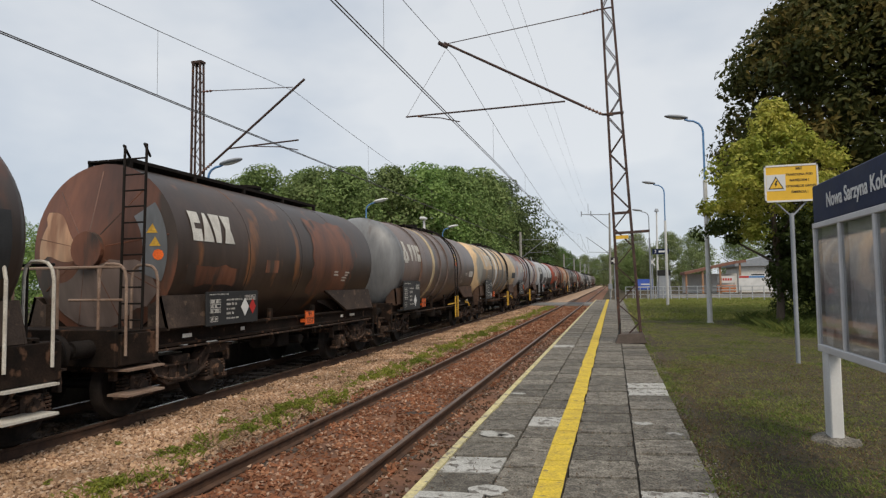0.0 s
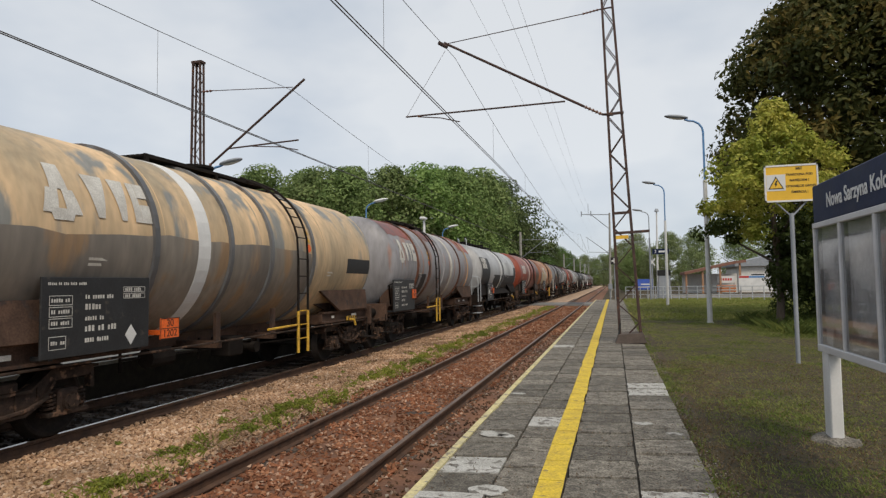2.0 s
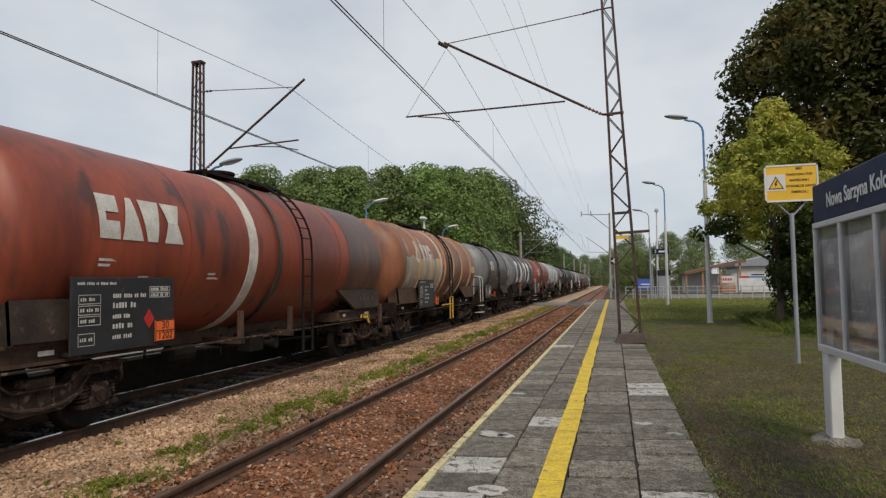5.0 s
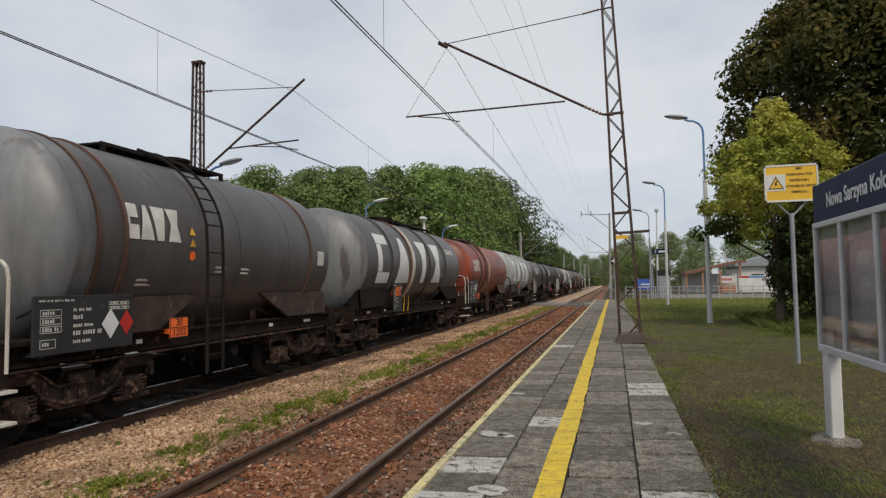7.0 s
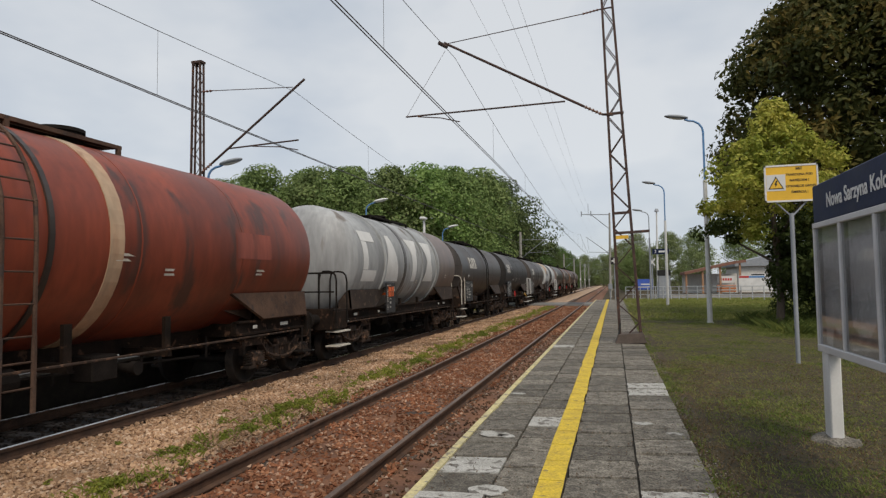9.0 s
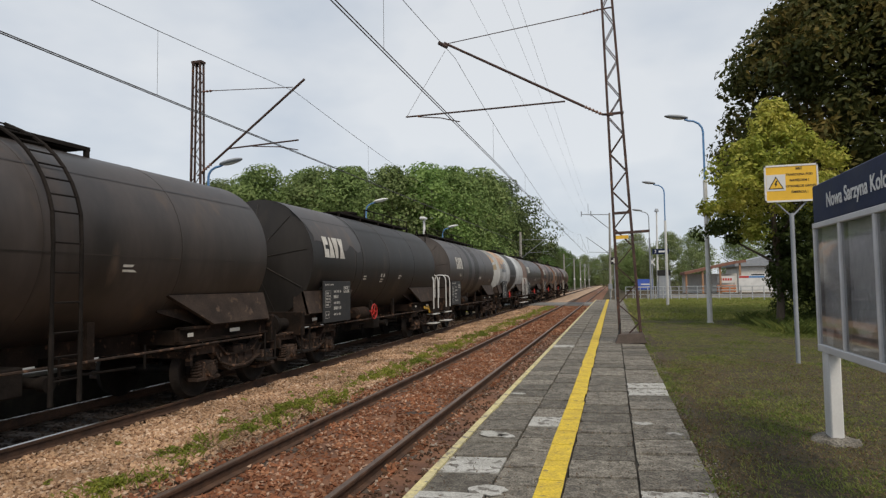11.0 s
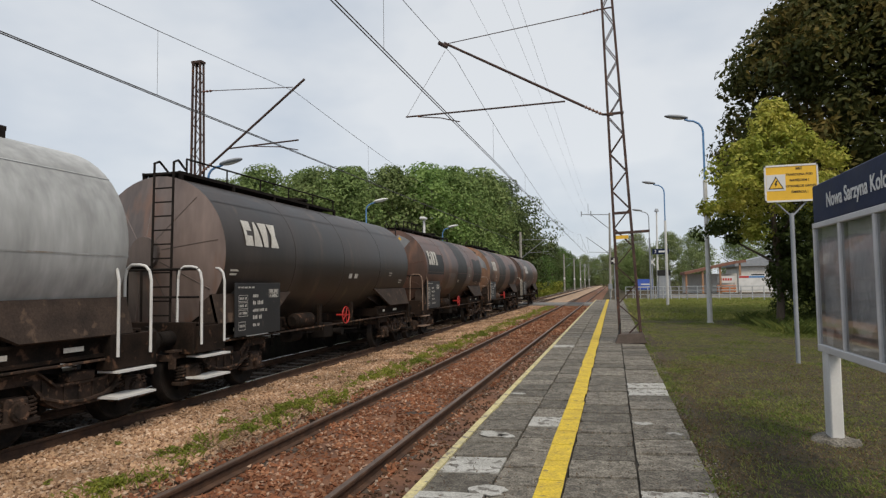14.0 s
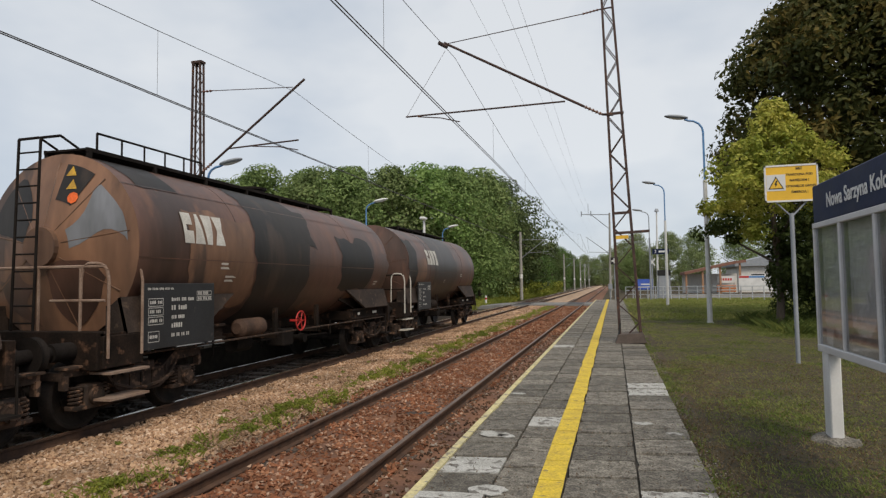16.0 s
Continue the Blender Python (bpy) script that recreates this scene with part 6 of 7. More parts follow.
for x_ in (-3.1, -2.0):
    rod(bm, (x_, 0, 9.7), (x_, 0, 10.3), 0.07, 6)
rod(bm, (-2.3, 0, 9.9), (-2.3, 0, 11.2), 0.03, 6)
rod(bm, (-2.6, 0, 7.2), (0, 0, 5.2), 0.04, 6)
rod(bm, (-2.3, 0, 5.4), (0, 0, 5.3), 0.03, 6)
rod(bm, (-2.5, 0, 7.2), (-2.3, 0, 5.4), 0.015, 5)
part("arm", bm, M_GREYPAINT, g)

# signal plate with a white cross at the platform's end
g = thing("signal_sign", "black square sign with a white cross at the platform end", "sign", pose(0.1, 50.0, -0.1))
bm = bmesh.new()
rod(bm, (0, 0, 0), (0, 0, 3.4), 0.04, 8)
part("post", bm, M_GREYPAINT, g, smooth=True)
bm = bmesh.new()
box(bm, -0.28, 0.28, -0.06, -0.04, 2.8, 3.35, 0.01)
part("plate", bm, M_BLACK, g)
bm = bmesh.new()
box(bm, -0.21, 0.21, -0.066, -0.062, 3.02, 3.13)
box(bm, -0.055, 0.055, -0.0665, -0.0625, 2.87, 3.28)
part("cross", bm, M_WHITEPAINT, g, "white cross")
bm = bmesh.new()
box(bm, -0.5, -0.2, -0.2, 0.1, 0.9, 1.3, 0.02)
rod(bm, (-0.35, -0.05, 0), (-0.35, -0.05, 0.95), 0.04, 6)
part("box", bm, M_GREYPAINT, g, "small grey cabinet on a stub post")


def fence(x0, y0, x1, y1, n, label):
    f = thing("fence", label, "fence", pose(0, 0, -0.1))
    bm = bmesh.new()
    rod(bm, (0, 0, 0), (0, 0, 1.05), 0.035, 8)
    me = mesh_of("post", bm, M_GALV, True)
    for i in range(n + 1):
        part("post", me, M_GALV, f, at=pose(x0 + (x1 - x0) * i / n, y0 + (y1 - y0) * i / n, 0))
    for z in (0.45, 0.75, 1.03):
        bm = bmesh.new()
        rod(bm, (x0, y0, z), (x1, y1, z), 0.025, 8)
        part("rail", bm, M_GALV, f, smooth=True)


fence(0.9, 51.0, 5.2, 49.0, 8, "galvanised tube fence along the path to the crossing")
fence(5.2, 49.0, 13.5, 46.5, 12, "galvanised tube fence before the street")
for x_, y_ in ((-11.8, 58.5), (-13.6, 59.0)):
    g = thing("marker_post", "short white post with a red band by the crossing", "marker post", pose(x_, y_, -0.9), group="marker posts")
    bm = bmesh.new()
    rod(bm, (0, 0, 0), (0, 0, 1.1), 0.11, 10, 0.09)
    part("post", bm, M_WHITEPAINT, g, smooth=True)
    bm = bmesh.new()
    rod(bm, (0, 0, 0.72), (0, 0, 0.9), 0.103, 10, 0.1)
    part("band", bm, M_RED, g)

g = thing("crossing_sign", "white diagonal cross on a grey post before the level crossing", "sign", pose(3.06, 53, -0.1))
bm = bmesh.new()
rod(bm, (0, 0, 0), (0, 0, 3.5), 0.04, 8)
part("post", bm, M_GREYPAINT, g, smooth=True)
for a_, d_ in ((35, -0.06), (-35, -0.085)):
    bm = bmesh.new()
    box(bm, -0.05, 0.05, -0.012, 0.012, -0.36, 0.36, 0.004)
    part("cross_arm", bm, M_WHITEPAINT, g, "white enamelled arm", at=pose(0, d_, 3.0, 0, a_, 0))
g = thing("street_lamp", "plain white lamp post with a short head beyond the train", "street lamp", pose(-11.5, 37.6, 0.0), group="lamps along the platforms")
bm = bmesh.new()
rod(bm, (0, 0, 0), (0, 0, 5.45), 0.09, 10, 0.075)
part("post", bm, M_WHITEPAINT, g, smooth=True)
bm = bmesh.new()
box(bm, -0.17, 0.17, -0.45, 0.15, 5.45, 5.62, 0.05)
part("head", bm, M_LAMPWHITE, g, "white lamp head")

# platform number sign on a tall pole
g = thing("platform_sign", "navy platform number sign on a tall white pole", "sign", pose(3.55, 55, -0.15))
bm = bmesh.new()
rod(bm, (0, 0, 0), (0.1, 0, 7.4), 0.09, 10, 0.06)
part("pole", bm, M_WHITEPAINT, g, smooth=True)
bm = bmesh.new()
rod(bm, (0.1, 0, 7.35), (0.1, 0, 7.6), 0.2, 12, 0.1)
part("lamp_head", bm, M_GREYPAINT, g, smooth=True)
bm = bmesh.new()
box(bm, -0.35, 0.95, -0.16, -0.1, 3.75, 4.2, 0.01)
part("panel", bm, M_NAVY, g, "navy panel with white writing")
me_ = text_mesh("2", 0.36)
me_.materials.append(M_WHITEPAINT)
part("number", me_, M_WHITEPAINT, g, at=Matrix(((1.0, 0, 0, -0.1), (0, 0, -1, -0.165), (0, 1, 0, 3.97), (0, 0, 0, 1))))
bm = bmesh.new()
box(bm, 0.15, 0.8, -0.166, -0.161, 3.9, 4.05)
part("writing", bm, M_WHITEPAINT, g, "white bars of writing")
g = thing("crossing_box", "grey relay cabinet with a dark top near the crossing", "cabinet", pose(4.0, 54, -0.1))
bm = bmesh.new()
box(bm, -0.45, 0.45, -0.3, 0.3, 0, 1.9, 0.02)
part("body", bm, M_GREYPAINT, g)
bm = bmesh.new()
box(bm, -0.5, 0.5, -0.34, 0.34, 1.9, 2.35, 0.02)
part("top", bm, M_BLACK, g)
g = thing("banner", "blue and white banner hung on a low rail", "banner", pose(2.7, 60, 0.0))
bm = bmesh.new()
box(bm, -0.75, 0.75, -0.02, 0.02, 0.6, 1.55)
part("cloth", bm, mat("banner_blue", (0.06, 0.13, 0.5), (0.05, 0.1, 0.4), 0.7, scale=2, fine=30, bump=0.1), g)
bm = bmesh.new()
box(bm, -0.6, 0.6, -0.03, -0.022, 0.78, 0.88)
box(bm, -0.3, 0.5, -0.03, -0.022, 1.02, 1.14)
part("writing", bm, M_WHITEPAINT, g, "white bars of writing")
bm = bmesh.new()
rod(bm, (-0.8, 0.03, -0.2), (-0.8, 0.03, 1.6), 0.03, 6)
rod(bm, (0.8, 0.03, -0.2), (0.8, 0.03, 1.6), 0.03, 6)
part("stake", bm, M_GALV, g)

# roofed shelter, hoarding and pale building along the street
g = thing("street_shelter", "open timber shelter with a low sloping roof", "shelter", pose(10.7, 76, -0.2))
bm = bmesh.new()
flat(bm, [(-3.1, 2.5), (2.0, 3.6), (3.2, 3.75), (3.2, 3.45), (2.0, 3.3), (-3.1, 2.2)], (-2.5, 2.5), "y")
part("roof", bm, M_ROOF, g, "reddish sheet roof")
for x_ in (-2.9, -1.2, 0.6, 2.6):
    bm = bmesh.new()
    box(bm, x_ - 0.1, x_ + 0.1, -2.3, -2.1, 0, 2.45 + (x_ + 2.9) * 0.2)
    part("post", bm, M_TIMBER, g)
bm = bmesh.new()
box(bm, -2.9, 3.0, 1.9, 2.1, 0, 2.3)
part("back_wall", bm, M_WALLPALE, g)
g = thing("hoarding", "white hoarding with a red mark above orange stacked goods", "hoarding", pose(11.9, 74, -0.2))
bm = bmesh.new()
box(bm, -0.85, 0.85, -0.03, 0.03, 1.25, 2.0, 0.01)
part("panel", bm, M_WHITEPAINT, g)
bm = bmesh.new()
for i_ in range(5):
    box(bm, -0.6 + 0.25 * i_, -0.43 + 0.25 * i_, -0.04, -0.032, 1.5, 1.76)
part("mark", bm, M_RED, g, "row of plain red blocks")
bm = bmesh.new()
for i_ in range(3):
    box(bm, -0.95, 0.95, -0.3, 0.3, 0.25 + 0.28 * i_, 0.46 + 0.28 * i_, 0.02)
part("stack", bm, mat("orange_goods", (0.55, 0.2, 0.07), (0.4, 0.15, 0.06), 0.8, scale=2, fine=30, bump=0.1), g, "orange stacked goods")
for x_ in (-0.8, 0.8):
    bm = bmesh.new()
    rod(bm, (x_, 0.06, 0), (x_, 0.06, 2.0), 0.05, 6)
    part("stake", bm, M_GREYPAINT, g)
g = thing("advertising_panel", "white advertising panel with a red and blue strip on posts", "hoarding", pose(14.4, 72, -0.1))
bm = bmesh.new()
box(bm, -1.6, 1.6, -0.04, 0.04, 0.4, 1.9, 0.01)
part("panel", bm, M_WHITEPAINT, g)
bm = bmesh.new()
box(bm, -1.55, -0.6, -0.055, -0.042, 1.66, 1.86)
part("strip", bm, M_RED, g, "red strip")
bm = bmesh.new()
box(bm, -0.6, 0.9, -0.055, -0.042, 1.66, 1.86)
part("strip", bm, M_BLUEPAINT, g, "blue strip")
for x_ in (-1.4, 1.4):
    bm = bmesh.new()
    rod(bm, (x_, 0.08, 0), (x_, 0.08, 1.85), 0.05, 6)
    part("stake", bm, M_GREYPAINT, g)
g = thing("shop_building", "low pale building behind the trees along the street", "building", pose(20, 84, -0.2))
bm = bmesh.new()
box(bm, -5.8, 8, -4, 4, 0, 3.2, 0.02)
part("wall", bm, M_WALLPALE, g)
bm = bmesh.new()
flat(bm, [(-6.2, 3.15), (8.4, 3.15), (8.4, 3.5), (1, 5.2), (-6.2, 3.5)], (-4.5, 4.5), "y")
part("roof", bm, M_GREYPAINT, g)
for x_ in (-4.4, -1.8, 0.8, 3.4):
    bm = bmesh.new()
    box(bm, x_, x_ + 1.4, -4.06, -3.98, 0.9, 2.2)
    part("window", bm, M_BLACK, g)
bm = bmesh.new()
box(bm, 3.0, 14.0, 62, 63.2, -0.35, 0.0)
solid("street_kerb", bm, M_CONCRETE, "low pale concrete kerb along the street", "kerb", kind="structure")

g = thing("house", "white rendered house with a low roof behind the bushes", "house", pose(-34, 14, -1.0))
bm = bmesh.new()
box(bm, -6, 4, -5, 7, 0, 5.2, 0.03)
part("wall", bm, M_WALLPALE, g)
bm = bmesh.new()
flat(bm, [(-6.4, 5.2), (4.4, 5.2), (4.4, 5.4), (-1, 6.4), (-6.4, 5.4)], (-5.4, 7.4), "y")
part("roof", bm, M_ROOF, g)
for y_ in (-2.5, 1.2, 4.6):
    bm = bmesh.new()
    box(bm, 3.97, 4.04, y_, y_ + 1.2, 1.0, 2.5)
    part("window", bm, M_BLACK, g)

# ---------------------------------------------------------------- trees and bushes
def leaf_cloud(name, clumps, per, size, material, seed, squash=0.8, core=0.45, ruffle=0.55):
    """Many small leaves gathered in clumps: clumps are (x, y, z, radius)."""
    rng = np.random.default_rng(seed)
    c = np.array(clumps)
    n = len(c) * per
    idx = np.repeat(np.arange(len(c)), per)
    d = rng.normal(size=(n, 3))
    d /= np.linalg.norm(d, axis=1)[:, None]
    rad = c[idx, 3] * rng.uniform(core, 1.08, n) ** 0.6
    p = c[idx, :3] + d * rad[:, None] * np.array([1, 1, squash])
    nrm = d + rng.normal(scale=ruffle, size=(n, 3)) + np.array([0, 0, 0.35])
    nrm /= np.linalg.norm(nrm, axis=1)[:, None]
    t = np.cross(nrm, rng.normal(size=(n, 3)))
    t /= np.linalg.norm(t, axis=1)[:, None]
    b = np.cross(nrm, t)
    s = size * rng.uniform(0.6, 1.35, n)[:, None]
    v = np.stack([p - t * s, p - b * s * 0.55 + nrm * s * 0.15, p + t * s, p + b * s * 0.55 + nrm * s * 0.15], 1).reshape(-1, 3)
    f = np.arange(n * 4).reshape(-1, 4)
    me = bpy.data.meshes.new(name)
    me.from_pydata(v.tolist(), [], f.tolist())
    me.materials.append(material)
    return me


def crown_clumps(rng, h0, h1, rx, n, cr, top=0.55):
    """Clump centres spread over an uneven, rounded crown."""
    out = []
    lobes = [(rng.uniform(0, 6.28), rng.uniform(0.75, 1.1)) for _ in range(7)]
    for _ in range(n):
        u = rng.uniform(0, 1)
        z = h0 + (h1 - h0) * u
        env = math.sin(math.pi * min(1, (u * 0.86 + 0.16))) ** 0.6
        a = rng.uniform(0, 6.28)
        lob = 0.8 + 0.2 * sum(math.cos(a - la) * lw for la, lw in lobes) / 2.2
        r = rx * env * max(0.45, lob) * rng.uniform(0.35, 1.0) ** 0.45
        out.append((r * math.cos(a), r * math.sin(a), z, cr * rng.uniform(0.6, 1.25)))
    return out


def trunk_mesh(name, h, r, rng, limbs=6, spread=2.0, base=0.35):
    bm = bmesh.new()
    pts = [Vector((0.12 * math.sin(i * 1.3) * r * 4, 0.1 * math.cos(i * 1.7) * r * 4, h * i / 6)) for i in range(7)]
    pts[0] = Vector((0, 0, -0.2))
    for i in range(6):
        rod(bm, pts[i], pts[i + 1], r * (1.15 - i * 0.15), 9, r * (1.0 - i * 0.15))
    for k in range(limbs):
        z = h * (base + (0.95 - base) * k / limbs)
        a = k * 2.4 + rng.uniform(-0.4, 0.4)
        p = Vector((0, 0, z))
        q = p + Vector((math.cos(a), math.sin(a), 0.55)) * spread * (1.1 - 0.4 * k / limbs)
        e = q + Vector((math.cos(a + 0.4), math.sin(a + 0.4), 0.9)) * spread * 0.5
        rod(bm, p, q, r * 0.42, 7, r * 0.25)
        rod(bm, q, e, r * 0.25, 6, r * 0.08)
    return mesh_of(name, bm, M_BARK, True)


rng_t = random.Random(11)
VARIANTS = []
for k_ in range(4):
    cl = crown_clumps(rng_t, 0.9, 13.3, 4.8, 100, 1.6)
    VARIANTS.append((trunk_mesh("trunk", 10.5, 0.24, rng_t, 7, 2.6), leaf_cloud("crown", cl, 118, 0.175, M_LEAF, 20 + k_, 0.75, 0.84, 0.34)))


# crowns beyond the crossing, with haze in their leaf colour
HAZECROWN = [v[1].copy() for v in VARIANTS]
for me_ in HAZECROWN:
    me_.materials[0] = M_LEAFHAZE


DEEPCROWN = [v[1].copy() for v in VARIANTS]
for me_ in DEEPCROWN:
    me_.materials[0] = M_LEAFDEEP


def tree(x, y, h, label, group, k=None, wide=1.0, far=False):
    k = rng_t.randrange(4) if k is None else k
    t = thing("tree", label, "tree", pose(x, y, ground_height(x, y) - 0.05, 0, 0, rng_t.uniform(0, 360)), group=group)
    s = h / 14.2
    tr = part("trunk", VARIANTS[k][0], M_BARK, t)
    cr = part("crown", HAZECROWN[k] if far else DEEPCROWN[k] if y > 84 else VARIANTS[k][1], M_LEAF, t, "dense green crown of small leaves")
    for o in (tr, cr):
        o.scale = (s * wide * 1.12, s * wide * 1.12, s * 1.03)
    return t


WOOD = "broad-leaved green tree at the edge of the wood"
for x_, y_, h_ in ((-46, 57, 12.6), (-40.5, 58, 13.6), (-35, 57, 14.6), (-30, 60, 14.6), (-26, 58, 14.2), (-23, 63, 15.0), (-20, 66, 15.4), (-18.2, 72, 16.2), (-17, 81, 17.2), (-17.4, 90, 17.8), (-16.8, 98, 18.4),
                   (-17.5, 109, 14.5), (-16.4, 122, 10.5), (-16.2, 138, 10.5), (-14.6, 155, 12.0), (-14.6, 180, 12), (-15, 210, 12.5), (-15.5, 245, 12.5),
                   (-44, 66, 14.5), (-33, 63, 15.2), (-28.5, 66, 15.8), (-38.5, 61, 14.4), (-42.5, 60, 13.6), (-37, 68, 15.4), (-31, 70, 15.8), (-26, 72, 16.2), (-22, 78, 17.2), (-21, 88, 18), (-21, 102, 18.4), (-54, 60, 12), (-51, 48, 9.5), (-60, 50, 10), (-23, 120, 14.5), (-23, 140, 13)):
    tree(x_, y_, h_, WOOD, "trees of the wood")
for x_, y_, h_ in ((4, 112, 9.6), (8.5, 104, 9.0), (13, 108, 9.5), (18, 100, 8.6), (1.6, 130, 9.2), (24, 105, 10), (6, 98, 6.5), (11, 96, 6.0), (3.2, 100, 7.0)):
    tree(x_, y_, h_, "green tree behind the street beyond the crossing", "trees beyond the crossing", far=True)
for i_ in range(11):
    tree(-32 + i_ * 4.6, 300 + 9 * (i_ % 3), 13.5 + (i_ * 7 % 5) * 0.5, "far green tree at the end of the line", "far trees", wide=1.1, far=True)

# bushes
BUSH = []
for k_ in range(2):
    r_ = random.Random(40 + k_)
    cl = [(r_.uniform(-1.6, 1.6), r_.uniform(-1.6, 1.6), r_.uniform(0.35, 1.9) * (1 - 0.1), r_.uniform(0.4, 0.7)) for _ in range(34)]
    BUSH.append(leaf_cloud("foliage", cl, 40, 0.16, M_WEED, 60 + k_))
BLOCKSCRUB = BUSH[0].copy()
BLOCKSCRUB.materials[0] = M_LEAF
for i_, (x_, y_, s_) in enumerate([(-15 - (i * 5 % 4), -4 + i * 2.4, 0.85 + 0.1 * (i * 3 % 4)) for i in range(14)] + [(-20 - (i * 3 % 5), 40 + 5 * i, 1.1 + 0.2 * (i % 3)) for i in range(10)]
                                 + [(-13.5 - (i % 2), 84 + 6 * i, 0.9 + 0.2 * (i % 3)) for i in range(12)]):
    b_ = thing("bush", "leafy yellow-green bush on rough ground beyond the tracks", "bush", pose(x_, y_, ground_height(x_, y_) - 0.1, 0, 0, 47 * i_), group="bushes along the line")
    o_ = part("foliage", BUSH[i_ % 2], M_WEED, b_)
    o_.scale = (s_, s_, s_)

# scrub added along the far side of the railway to block light under the train
for i_ in range(24):
    x_, y_ = -14.2 - (i_ * 7 % 5) * 0.35, -8 + i_ * 2.3
    b_ = thing("bush", "low scrub added along the far track to block light below the train", "bush", pose(x_, y_, -1.0, 0, 0, 61 * i_), group="scrub along the far track")
    o_ = part("foliage", BLOCKSCRUB, M_LEAF, b_)
    o_.scale = (0.75, 0.95, 0.42 + 0.05 * (i_ * 5 % 4))

# bushes under the large trees, the trees' shade put into their dark leaves
r_ = random.Random(77)
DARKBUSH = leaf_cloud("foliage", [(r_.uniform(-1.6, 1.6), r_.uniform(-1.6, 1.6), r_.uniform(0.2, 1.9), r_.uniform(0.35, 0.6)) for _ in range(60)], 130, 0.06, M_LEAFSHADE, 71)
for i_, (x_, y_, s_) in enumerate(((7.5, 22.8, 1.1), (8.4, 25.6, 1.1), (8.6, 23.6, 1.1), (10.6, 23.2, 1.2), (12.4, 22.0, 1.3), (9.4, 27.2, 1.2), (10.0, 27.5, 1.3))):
    b_ = thing("bush", "bush under the large trees with their shade in its leaf colour", "bush", pose(x_, y_, -0.15, 0, 0, 53 * i_), group="bushes under the trees")
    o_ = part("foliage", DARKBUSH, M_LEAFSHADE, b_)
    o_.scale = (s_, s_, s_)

# the large dark tree and the small yellowing tree by the platform
r_ = random.Random(5)
for x_, y_, h_, rad_, nn_, sd_ in ((9.4, 26.0, 15.0, 5.4, 520, 3), (14.6, 23.0, 16, 5.4, 420, 4)):
    t_ = thing("tree", "large dark green tree with yellowing leaf tips beside the platform", "tree", pose(x_, y_, -0.15), group="large trees by the platform")
    part("trunk", trunk_mesh("trunk", 11, 0.33, r_, 8, 2.8, 0.25), M_BARK, t_)
    inner = [(r_.uniform(-2.6, 2.6), r_.uniform(-2.6, 2.6), r_.uniform(2.5, h_ - 3), 1.2) for _ in range(70)]
    outer = [c for c in crown_clumps(r_, 1.2, h_ - 0.9, rad_, nn_, 0.95) if c[2] > 4.6 or c[0] > -1.6]
    part("crown", leaf_cloud("crown", outer + inner, 150, 0.122, M_LEAFDARK, sd_), M_LEAFDARK, t_, "dense dark green crown")
t_ = thing("tree", "small tree with yellow-green leaves beside the platform", "tree", pose(4.75, 20.6, -0.1))
part("trunk", trunk_mesh("trunk", 5.6, 0.11, r_, 7, 1.2, 0.25), M_BARK, t_)
cl = []
for _ in range(250):
    u = r_.uniform(0, 1) ** 1.2
    z = 1.4 + 5.3 * u
    env = (1.3 + 2.6 * u if u < 0.5 else 5.2 * (1 - u)) * 0.95 + 0.1
    a = r_.uniform(0, 6.28)
    q = env * r_.uniform(0.3, 1.05)
    if z < 2.7 and math.cos(a) < 0.15 and q > 0.5:
        continue
    if z < 2.6 and q * math.cos(a) < -0.2:
        continue
    cl.append((q * math.cos(a), q * math.sin(a), z, r_.uniform(0.2, 0.42)))
part("crown", leaf_cloud("crown", [c for c in cl if c[2] > 3.0 + 0.5 * math.sin(c[0] * 3)], 100, 0.072, M_LEAFYEL, 9), M_LEAFYEL, t_, "airy yellow-green crown")
# low clumps get darker leaves that stand for the shade inside the tree
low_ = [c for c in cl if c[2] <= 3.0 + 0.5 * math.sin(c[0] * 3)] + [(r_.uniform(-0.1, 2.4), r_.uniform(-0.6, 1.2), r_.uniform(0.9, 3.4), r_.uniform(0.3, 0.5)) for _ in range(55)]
part("lower_crown", leaf_cloud("crown", low_, 95, 0.072, M_LEAFSHADE, 29), M_LEAFSHADE, t_, "lower foliage, its dark green holding the shade of the crown")


